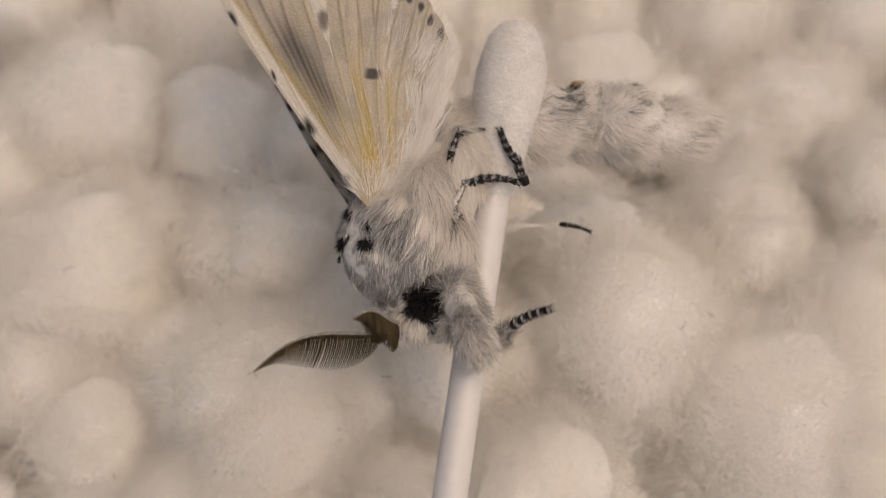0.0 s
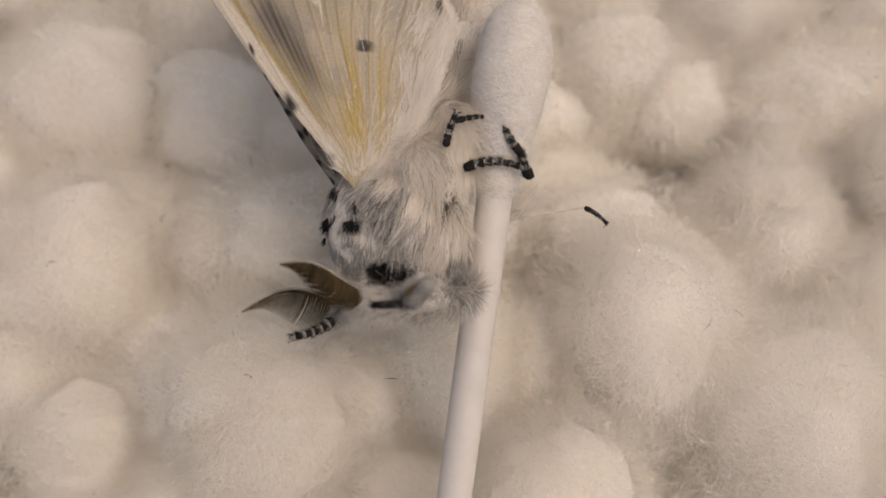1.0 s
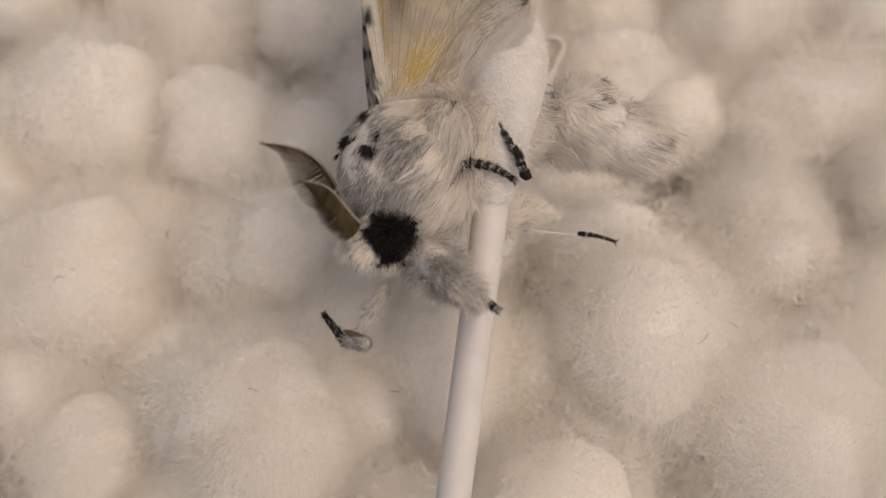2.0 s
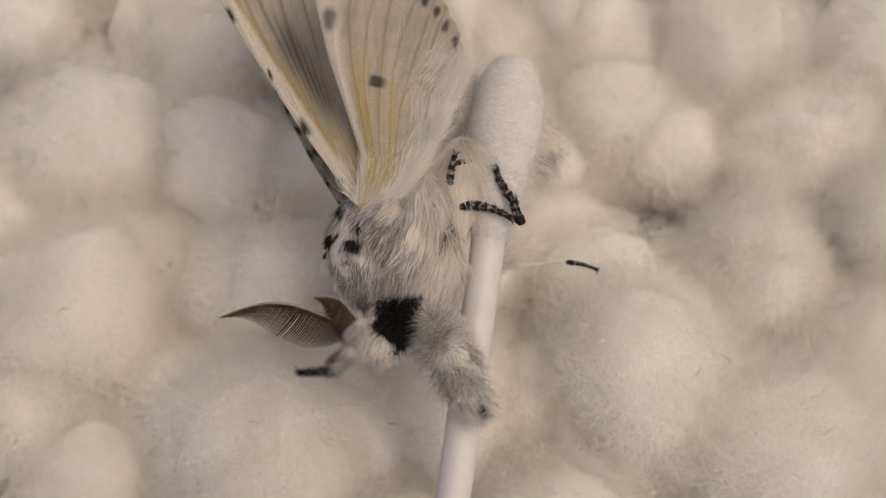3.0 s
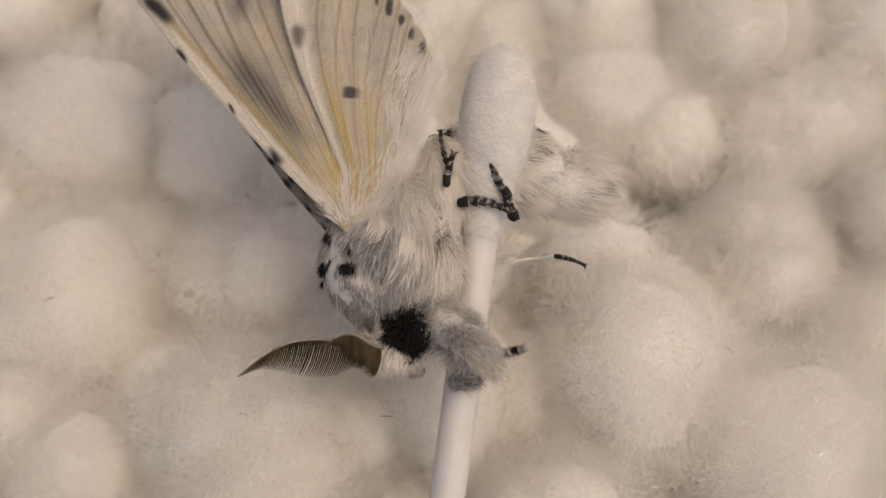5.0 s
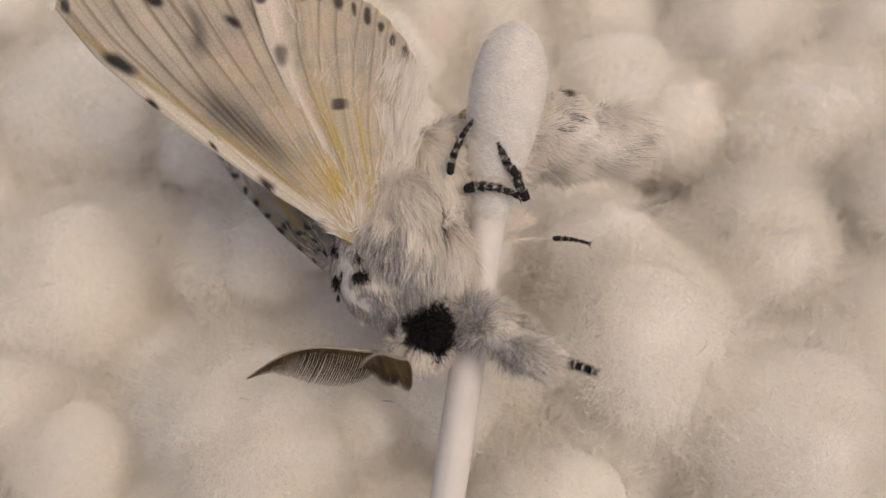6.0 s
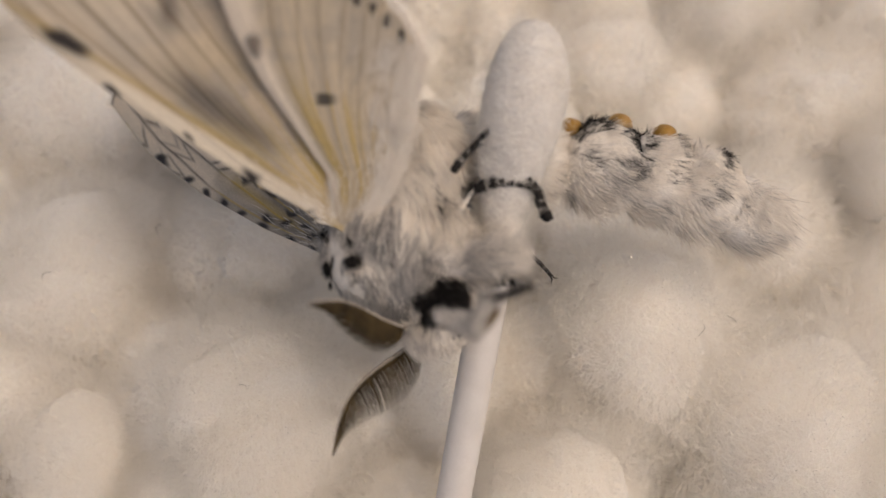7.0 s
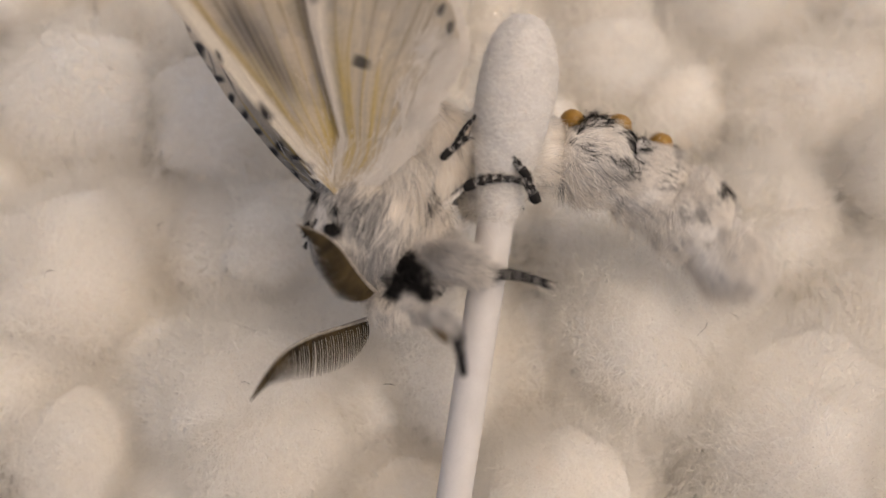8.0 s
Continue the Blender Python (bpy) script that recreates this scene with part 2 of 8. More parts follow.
def cotton_balls():
    """The bed: the balls that lie on top one by one, then the layer under them and the rest around."""
    kinds = [cotton_ball_data(11 + k, 44000, 4, 1.0, 3000) for k in range(4)]
    soft_kinds = [cotton_ball_data(31 + k, 17000, 4, 1.7, 800) for k in range(3)]
    plain = [cotton_ball_data(21 + k, 2600, 3, 2.6) for k in range(3)]
    deep = [cotton_ball_data(41 + k, 8000, 4, 2.6) for k in range(2)]
    r = random.Random(3)
    made = []

    def ball(x, y, z, radius, label, sorts=plain):
        wool, fuzz = r.choice(sorts)
        root = new("cotton_ball")
        part("wool", wool, root)
        part("fuzz", fuzz, root, "loose fibres", kind="stuff")
        turn = pose(0, 0, 0, r.uniform(0, 360), r.uniform(0, 360), r.uniform(0, 360))
        root.matrix_world = Matrix.Translation((STAGE @ Vector((x / 1000, y / 1000, z / 1000, 1))).xyz) @ turn @ Matrix.Diagonal((radius * r.uniform(0.96, 1.04), radius * r.uniform(0.96, 1.04), radius * r.uniform(0.94, 1.0), 1))
        tagged(root, label, "cotton ball", "bed of cotton balls")
        made.append((x, y, z, radius))

    top = [
        (-34.1, 13.5, 8.4, -4.5),
        (-33.6, -3.0, 9.2, -3.0),
        (-29.9, -17.0, 5.8, -2.5),
        (-14.9, -13.8, 8.5, 3.3),
        (-13.2, 9.5, 6.5, -6.0),
        (-18.3, -0.7, 6.9, -4.5),
        (16.8, -7.4, 8.4, 2.6),
        (28.8, -15.5, 9.6, 1.2),
        (9.3, -19.8, 6.1, 1.3),
        (29.0, 2.1, 5.9, -2.5),
        (32.7, 12.5, 7.6, -4.0),
        (26.7, 24.3, 7.1, -3.0),
        (40.7, 6.4, 5.7, -1.0),
        (16.3, 16.3, 7.2, -5.5),
        (-0.9, -9.8, 7.6, 0.4),
        (-7.6, -6.0, 6.2, -1.8),
        (41.3, 20.7, 4.8, -6.5),
        (-41.3, 25.5, 5.3, -4.5),
        (-25.7, 22.2, 7.1, -6.5),
        (37.7, -5.9, 6.3, -2.5),
        (-4.7, 18.1, 8.3, -8.5),
        (6.5, 23.7, 7.2, -7.5),
        (-24.5, -10.1, 5.5, -6.0),
        (35.5, -19.2, 4.9, 0.5),
        (9.0, 3.3, 7.9, -6.5),
        (-6.7, 1.1, 7.4, -7.0),
        (12.1, 28.0, 6.0, -6.5),
        (-12.6, 26.0, 6.6, -7.5),
        (-3.0, -20.7, 4.2, -3.0),
        (-43.8, 5.8, 6.6, -4.5),
        (-41.6, -11.6, 6.2, -3.5),
        (-22.2, -21.7, 5.0, -2.0),
        (23.2, -1.5, 5.6, -6.0)
    ]
    for x, y, radius, lift in top:
        sorts = kinds if lift > -3.1 else soft_kinds
        ball(x, y, -12.5 - 0.268 * y + lift - radius * 0.8, radius * 1.11, "fluffy off-white cotton ball on the heap", sorts)
    seen = list(made)
    for i in range(-5, 6):
        for j in range(-5, 6):
            x, y = (i + 0.5 * (j % 2)) * 14.5 + r.uniform(-1.5, 1.5), j * 12.5 + r.uniform(-1.5, 1.5)
            radius = r.uniform(7.2, 8.2)
            if abs(x) < 47 and abs(y) < 31:
                ball(x, y, (-25.0 if y > 5 or x < -22 else -21.5) - 0.268 * y + r.uniform(-1, 1), radius * 1.1, "off-white cotton ball in the lower layer of the heap", deep)
            else:
                z = -20.5 - 0.268 * y + r.uniform(-1.5, 1.0)
                if all((x - a) ** 2 + (y - b) ** 2 > (0.75 * (radius + c)) ** 2 for a, b, _, c in seen):
                    ball(x, y, z, radius, "fluffy off-white cotton ball on the heap")
                ball(x, y, z - 13, radius, "off-white cotton ball in the lower layer of the heap")


def stray_hair(x, y, z, size, turn, seed):
    """One thin dark hair lying on the cotton."""
    s = np.linspace(0, 1, 12)
    path = np.stack([size * s, 0.35 * size * np.sin(3.1 * s + seed), 0.25 * size * np.sin(5 * s + 2 * seed)], 1)
    v, f = tube(path, 0.022 * np.sin(np.pi * np.clip(s, 0.04, 0.96)) + 0.006, 6)
    ob = new("stray_hair", mesh_data("stray_hair", v, f, [SPECK]))
    ob.matrix_world = stage(x, y, z, 0, 0, turn)
    tagged(ob, "thin dark stray hair caught on a cotton ball", "hair", "stray hairs")


table()
cotton_balls()


# ---- the cotton swab
def cotton_swab():
    root = new("cotton_swab")
    r = np.random.default_rng(5)
    # stick
    y = np.concatenate([[-9.0, -9.02], np.linspace(-9.1, -66, 40), [-66.1, -66.12]])
    rad = np.concatenate([[0.02, 1.2], np.full(40, 1.29), [1.2, 0.02]])
    v, f = tube(np.stack([0 * y, y, 0 * y], 1), rad, 24)
    part("stick", mesh_data("stick", v, f, [PLASTIC]), root, "smooth white plastic stick")
    # wound bud
    prof_y = np.array([0, .08, .35, .9, 1.7, 2.8, 4.2, 5.6, 7.0, 8.4, 9.6, 10.8, 11.8, 12.7, 13.5, 14.1, 14.4])
    prof_r = np.array([.02, .5, 1.1, 1.65, 2.1, 2.48, 2.72, 2.8, 2.74, 2.55, 2.28, 2.0, 1.82, 1.66, 1.52, 1.40, 1.29])
    yy = np.concatenate([np.linspace(0, 1.0, 12)[:-1] ** 1.6, np.linspace(1.0, 14.4, 70)])
    rr = np.interp(yy, prof_y, prof_r)
    v, f = tube(np.stack([0 * yy, -yy, 0 * yy], 1), rr, 48)
    nrm = unit(v * np.array([1, 0.15, 1]))
    v = v + nrm * (0.045 * swirl(v, 1.1, 3)[:, :1] + 0.02 * swirl(v * np.array([1, 3.0, 1]), 3.0, 4)[:, :1]) * np.minimum(1, np.hypot(v[:, 0], v[:, 2]))[:, None]
    bud = part("bud", mesh_data("bud", v, f, [BUD]), root, "tightly wound white cotton bud")
    n = 7500
    t = r.uniform(0, 1, n) ** 0.9 * 14.2
    a = r.uniform(0, 2 * np.pi, n)
    rad = np.interp(t, prof_y, prof_r)
    p = np.stack([rad * np.cos(a), -t, rad * np.sin(a)], 1)
    nrm = unit(np.stack([np.cos(a), np.clip(1.5 - t, 0, 3), np.sin(a)], 1))
    flow = np.stack([-np.sin(a), r.normal(size=n) * 0.6, np.cos(a)], 1) * np.sign(r.normal(size=n))[:, None]
    v, f, _ = strands(p, nrm, flow, np.where(r.random(n) < 0.3, 1.9, 1.2), 0.02, 4, lift=0.2, lock=0.15, stray=0.35, curl=0.4, seed=9)
    part("fuzz", mesh_data("fuzz", v, f, [FIBRE], smooth=False), bud, "loose fibres", kind="stuff")
    return tagged(root, "white cotton swab with plastic stick that the moth clings to", "cotton swab")


SWAB = cotton_swab()

# ---- the moth
MOTH = new("moth")
tagged(MOTH, "white furry moth with black spots clinging to the cotton swab", "moth")
MOVING = {}


def furred(name, blobs, count, flow, colour, length, width, seed, fur_mats, skin=SKIN, label="", lift=0.35, lock=0.3, stray=0.2, extra=(), mid=True):
    """A body part: skin over some ellipsoids and a coat of hair over it, as one mesh."""
    pieces = [(*blob_mesh(c, rd), 0) for c, rd in blobs]
    p, n = blob_points(blobs, count, seed)
    fl = flow(p, n)
    fl = fl - n * (fl * n).sum(1, keepdims=True)
    ln = length(p) if callable(length) else np.full(len(p), length)
    v, f, owner = strands(p, n, fl, ln, width, seed=seed, lift=lift, lock=lock, stray=stray)
    shown = p + unit(fl + 0.001) * (0.55 * ln)[:, None] * (1 if mid else 0)
    pieces.append((v, f, 1 + colour(shown, n)[owner]))
    for q in extra:
        pieces.append(q)
    V, Fc, M = joined(pieces)
    return mesh_data(name, V, Fc, [skin, *fur_mats], M)


def near(p, x, y, rx, ry=None, wob=0.0, seed=2):
    q = p[:, :2] + wob * swirl(p, 1.5, seed)[:, :2]
    return ((q[:, 0] - x) / rx) ** 2 + ((q[:, 1] - y) / (ry or rx)) ** 2 < 1


FURS = [WHITE_FUR, CREAM_FUR, GREY_FUR, BLACK_FUR]


def tufts(blobs, spots):
    """Short black tufts that stand a little above the coat."""
    p, n = blob_points(blobs, 90000, 77)
    out = []
    for k, (x, y, a, b) in enumerate(spots):
        m = near(p, x, y, a, b, 0.1, 5 + k) & (n[:, 2] > -0.1)
        q = p[m] + n[m] * 0.18
        fl = np.tile([0.15, -0.8, 0.1], (len(q), 1))
        v, f, o = strands(q, n[m], fl, np.full(len(q), 0.55), 0.05, 4, lift=0.35, lock=0.2, stray=0.25, seed=90 + k)
        out.append((v, f, 4))
    return out


def thorax():
    r = np.random.default_rng(21)

    def flow(p, n):
        o = np.array([3.2, 11.0, -1.0])
        return unit(p - o) * np.array([1, 1, 0.3]) * 0.6 + np.array([-0.1, -0.6, 0.1])

    def colour(p, n):
        k = np.zeros(len(p), int)
        x, y = p[:, 0], p[:, 1]
        rnd = r.random(len(p)) + 0.08 * swirl(p, 1.1, 8)[:, 0]
        k[rnd < 0.05] = 2
        mantle = (y < 2.8 - 0.3 * x + 0.5 * swirl(p, 0.7, 4)[:, 1]) & (x < 5.4)
        k[mantle & (rnd < 0.66)] = 2
        streak = swirl(p * np.array([1.6, 0.35, 0.8]), 1.0, 12)[:, 0]
        k[mantle & (streak > 0.7) & (rnd < 0.8)] = 1
        k[mantle & (streak < -0.9) & (rnd < 0.85)] = 2
        collar = (y < -1.0 - 0.15 * x) & (x < 4.6)
        k[collar & (rnd < 0.84)] = 2
        k[(np.abs(y + 0.85 + 0.15 * x) < 0.3) & (x < 2.6) & (rnd < 0.92)] = 0
        k[(x < -0.8) & (rnd < 0.72)] = 2
        k[~mantle & (y > 0.0) & (rnd > 0.4)] = 1
        k[near(p, 2.4, 0.6, 1.0, 1.6, 0.25) & (rnd < 0.8)] = 2
        k[near(p, 2.4, 0.6, 0.9, 1.5, 0.25) & (rnd < 0.14)] = 3
        front = n[:, 2] > -0.2
        for sx, sy, a, b in ((0.0, 0.0, 0.5, 0.28), (-1.75, -0.1, 0.28, 0.45), (-2.3, -1.25, 0.3, 0.3), (0.0, 1.5, 0.25, 0.25), (-1.6, 2.3, 0.25, 0.6), (6.3, 2.4, 0.22, 1.0)):
            k[near(p, sx, sy, a, b, 0.12) & front] = 3
        return k

    spots = ((0.0, 0.12, 0.48, 0.24), (-1.75, 0.1, 0.22, 0.36), (-2.3, -1.1, 0.28, 0.25), (0.0, 1.6, 0.15, 0.15), (-1.6, 2.3, 0.15, 0.4))
    blobs = [((2.3, 0.7, -4.0), (4.5, 5.2, 4.0)), ((6.0, 6.0, -4.6), (2.4, 4.2, 2.6)), ((6.2, 0.2, -3.6), (1.9, 2.9, 2.3)), ((3.8, 4.6, -3.0), (2.0, 2.6, 2.6))]
    me = furred("thorax", blobs, 62000, flow, colour, lambda p: np.where(p[:, 1] < -1.2, 0.8, np.where(p[:, 0] + 0.4 * p[:, 1] > 2.6, 2.0, 0.95)), 0.034, 31, FURS, lift=0.13, lock=0.30, stray=0.10, extra=tufts(blobs[:1], spots))
    part("thorax", me, MOTH, "silky white and grey fur with black spots")


def head():
    r = np.random.default_rng(22)

    def flow(p, n):
        return unit(p * np.array([1, 1, 0.2])) * 0.5 + np.array([0.1, -0.5, 0.3])

    def colour(p, n):
        rnd = r.random(len(p))
        k = np.where(rnd < 0.14, 2, 0)
        black = (near(p, 0.15, -0.05, 2.0, 2.2, 0.3) | near(p, 0.3, 2.1, 1.3, 1.2, 0.2)) & (p[:, 2] > -3.2)
        k[black & ~near(p, -1.9, -2.3, 1.5, 1.2, 0.2)] = 3
        return k

    face = ((0.15, 0.05, -1.1), (1.5, 1.75, 1.35))
    eye = [(*blob_mesh(*face, 14, 20), 5)]
    p, n = blob_points([face], 3800, 35)
    p, n = p[n[:, 2] > -0.1], n[n[:, 2] > -0.1]
    eye.append((*strands(p, n, flow(p, n), np.full(len(p), 0.55), 0.045, 4, lift=0.5, lock=0.3, stray=0.3, seed=36)[:2], 4))
    palps = []
    for dx in (-0.35, 0.15):
        s = np.linspace(0, 1, 8)
        palps.append((*tube(np.stack([dx + 0.1 * s, -1.8 - 0.7 * s, -1.3 + 0.5 * np.sin(2.5 * s)], 1), 0.22 * (1 - 0.5 * s) * np.where((s == 0) | (s == 1), 0.05, 1), 8), 5))
    me = furred("head", [((0, 0, -2.4), (2.2, 2.45, 2.2)), ((-0.7, -1.4, -2.0), (1.6, 1.35, 1.5)), ((-1.9, -1.4, -2.2), (1.3, 1.2, 1.3))], 21000, flow, colour, lambda p: np.where(p[:, 1] + 0.4 * p[:, 0] < -1.3, 0.95, 0.5), 0.04, 33,
                FURS + [DARK_SKIN], lift=0.5, lock=0.3, extra=eye + palps)
    MOVING["head"] = part("head", me, MOTH, "black-faced head with white fringe")


# ---- wings
def along(points, s):
    points = np.asarray(points, float)
    d = np.concatenate([[0], np.cumsum(np.linalg.norm(np.diff(points, axis=0), axis=1))])
    d /= d[-1]
    out = np.stack([np.interp(s, d, points[:, k]) for k in range(2)], 1)
    ker = np.hanning(15)
    ker /= ker.sum()
    for k in range(2):
        out[:, k] = np.convolve(np.pad(out[:, k], 7, mode="edge"), ker, mode="valid")
    return out


def smooth(a, b, x):
    t = np.clip((x - a) / (b - a), 0, 1)
    return t * t * (3 - 2 * t)


def spot(x, y, cx, cy, a, b, turn=0.0):
    c, s = math.cos(radians(turn)), math.sin(radians(turn))
    u, w = (x - cx) * c + (y - cy) * s, -(x - cx) * s + (y - cy) * c
    return 1 - smooth(0.35, 1.3, np.sqrt((u / a) ** 2 + (w / b) ** 2))


def rim_dots(S, Q, nz, at, count, deep, wide):
    """A row of soft dots along the outer edge, each a little off its place."""
    c = Q * count + 0.12 * nz[:, 1]
    d = np.hypot((S - at + 0.006 * nz[:, 0]) / deep, ((c % 1) - 0.5) / wide)
    return 1 - smooth(0.55, 1.2, d * (1 + 0.22 * np.sin(np.floor(c) * 2.7)))


def blend(col, to, k):
    return col + (np.array(to) - col) * np.clip(k, 0, 1)[:, None]


def wing(name, lead, trail, bulge, veins, pigment, camber, down, seed, label, silky=False):
    """A wing between its leading and trailing edge: ribs of veins, scales in pigment, a fringe of hair at the outer edge."""
    nu, nv = 220, 110
    s = np.linspace(0, 1, nu)
    le, te = along(lead, s), along(trail, s)
    q = np.linspace(0, 1, nv)
    across = te[-1] - le[-1]
    out_dir = np.array([-across[1], across[0]]) / np.linalg.norm(across)
    xy = le[:, None] * (1 - q)[None, :, None] + te[:, None] * q[None, :, None]
    xy = xy + bulge * (s ** 4)[:, None, None] * np.sin(np.pi * q)[None, :, None] ** 0.8 * out_dir
    scallop = 0.12 * np.abs(np.sin(np.pi * q * (len(veins) + 1)))
    xy = xy + ((s ** 12)[:, None] * scallop[None])[..., None] * out_dir
    S, Q = np.repeat(s, nv), np.tile(q, nu)
    x, y = xy[..., 0].ravel(), xy[..., 1].ravel()
    rib = np.zeros(len(x))
    for v0 in veins:
        rib = np.maximum(rib, np.exp(-((Q - v0 - 0.012 * np.sin(9 * S + 20 * v0)) / 0.0065) ** 2) * smooth(0.02, 0.15, S))
    z = camber * np.sin(np.pi * Q) * np.sin(np.pi * np.clip(S, 0, 1)) + 0.07 * rib + 0.10 * np.sin(2 * np.pi * 5 * Q) * smooth(0.25, 0.9, S)
    noise3 = swirl(np.stack([x, y, 0 * x], 1), 0.9, seed)
    col = pigment(x, y, S, Q, rib, noise3)
    me = mesh_data(name, np.stack([x, y, z], 1), grid_faces(nu, nv), [WING])
    attr = me.color_attributes.new("pigment", "FLOAT_COLOR", "POINT")
    attr.data.foreach_set("color", np.concatenate([np.clip(col, 0, 1), np.ones((len(col), 1))], 1).astype(np.float32).ravel())
    ob = part(name, me, MOTH, label)
    mod = ob.modifiers.new("thickness", "SOLIDIFY")
    mod.thickness, mod.offset = 0.00006, 0
    # fringe and the long down at the root
    r = np.random.default_rng(seed)
    e = np.concatenate([te[int(nu * 0.6):], xy[-1]])
    k = r.integers(0, len(e), 2600)
    c0 = xy.reshape(-1, 2).mean(0)
    p = np.concatenate([e[k] + r.normal(size=(2600, 2)) * 0.05, r.normal(size=(2600, 1)) * 0.03], 1)
    out = unit(np.concatenate([e[k] - c0, np.zeros((2600, 1))], 1))
    v1, f1, o1 = strands(p, np.tile([0, 0, 1.0], (2600, 1)), out, 0.6, 0.05, 4, lift=0.0, lock=0.15, stray=0.15, seed=seed)
    n2 = down
    ss, qq = r.beta(1.1, 4.5, n2) * 0.5, r.random(n2)
    i, j = (ss * (nu - 1)).astype(int), (qq * (nv - 1)).astype(int)
    p = np.stack([xy[i, j, 0], xy[i, j, 1], z.reshape(nu, nv)[i, j] + 0.06], 1)
    out = unit(np.stack([p[:, 0], p[:, 1], 0 * p[:, 0]], 1))
    v2, f2, o2 = strands(p, np.tile([0, 0, 1.0], (n2, 1)), out, 1.4, 0.034, 4, lift=0.08, lock=0.12, stray=0.1, seed=seed + 1)
    n3 = 6500 if silky else 60
    k = (r.random(n3) * nu * (0.88 if silky else 0.75)).astype(int)
    inner = np.abs(r.normal(size=n3)) * (0.14 if silky else 0.01)
    p0 = te[k] + (le[k] - te[k]) * inner[:, None]
    p = np.concatenate([p0 + r.normal(size=(n3, 2)) * 0.25, np.abs(r.normal(size=(n3, 1))) * 0.2 + 0.1], 1)
    out = unit(np.stack([p[:, 0] * 0.9 + 2.0, p[:, 1] * 1.1, 0 * p[:, 0]], 1))
    v3, f3, o3 = strands(p, np.tile([0, 0, 1.0], (n3, 1)), out, 2.6, 0.03, 4, lift=0.06, lock=0.25, stray=0.10, seed=seed + 2)
    V, Fc, M = joined([(v1, f1, 0), (v2, f2, np.where(r.random(n2) < 0.6, 1, 0)[o2]), (v3, f3, 0)])
    part("fringe", mesh_data("fringe", V, Fc, [WHITE_FUR, CREAM_FUR], M), ob, "pale hair fringe", kind="stuff")
    return ob


CREAM, PALE, YELLOW, BROWN, DARK = (0.64, 0.55, 0.43), (0.81, 0.73, 0.61), (0.66, 0.49, 0.13), (0.30, 0.23, 0.15), (0.045, 0.04, 0.04)


def fore_under(x, y, S, Q, rib, nz):
    col = np.tile(np.array(CREAM), (len(x), 1))
    col = blend(col, (0.44, 0.40, 0.35), 0.6 * smooth(-0.8, 1.2, nz[:, 0]))
    col = blend(col, (0.62, 0.50, 0.28), 0.4 * (1 - smooth(0.3, 0.8, S)) * smooth(-0.6, 1.0, nz[:, 1]))
    col = blend(col, YELLOW, 0.5 * rib * (1 - smooth(0.25, 0.7, S)))
    col = blend(col, (0.62, 0.45, 0.11), 0.7 * (1 - smooth(3.5, 7.0, x)) * smooth(-0.7, 0.9, nz[:, 2] + 0.5 * np.sin(Q * 60)))
    fine = smooth(0.75, 1.0, np.sin(Q * 105 + 1.5 * np.sin(6 * S)))
    dark_lines = 0.85 * rib * smooth(0.35, 0.6, S) + 0.35 * fine * smooth(0.5, 0.75, S)
    col = blend(col, BROWN, dark_lines)
    col = blend(col, (0.66, 0.59, 0.49), 0.6 * smooth(14, 19, x) * (1 - 0.7 * rib))
    smoke = np.exp(-((x - 11.2) / 4.2) ** 4 - ((y + 2.3 + 0.05 * (x - 11)) / 1.0) ** 2)
    col = blend(col, (0.085, 0.075, 0.07), 0.92 * smoke * (0.85 + 0.15 * np.sin(Q * 150)) * smooth(-4.5, 0.0, nz[:, 2]))
    col = blend(col, BROWN, 0.8 * dark_lines * smooth(14, 18, x))
    col = blend(col, (0.12, 0.10, 0.09), 0.8 * spot(x, y, 17.8, -5.8, 1.0, 2.2, 60) * (1 - spot(x, y, 18.5, -5.6, 0.7, 1.8, 60)))
    col = blend(col, (0.50, 0.37, 0.16), 0.7 * np.exp(-((y + 0.95) / 0.22) ** 2) * smooth(3, 6, x))
    col = blend(col, PALE, smooth(-0.85, -0.5, y) * smooth(1.0, 3.0, x) * (1 - smooth(18, 22, x)))
    for cx, cy, a, b in ((2.9, 0.0, 0.4, 0.4), (7.6, 0.0, 0.85, 0.45), (20.5, -1.0, 1.3, 0.6), (17, 0.2, 0.9, 0.25), (12, 0.25, 0.7, 0.2), (21.2, -6.0, 0.9, 0.6), (16.0, -7.8, 0.7, 0.4)):
        col = blend(col, DARK, spot(x + 0.18 * nz[:, 0], y + 0.15 * nz[:, 1], cx, cy, a, b))
    return blend(col, DARK, 0.9 * rim_dots(S, Q, nz, 0.965, 10, 0.020, 0.24))


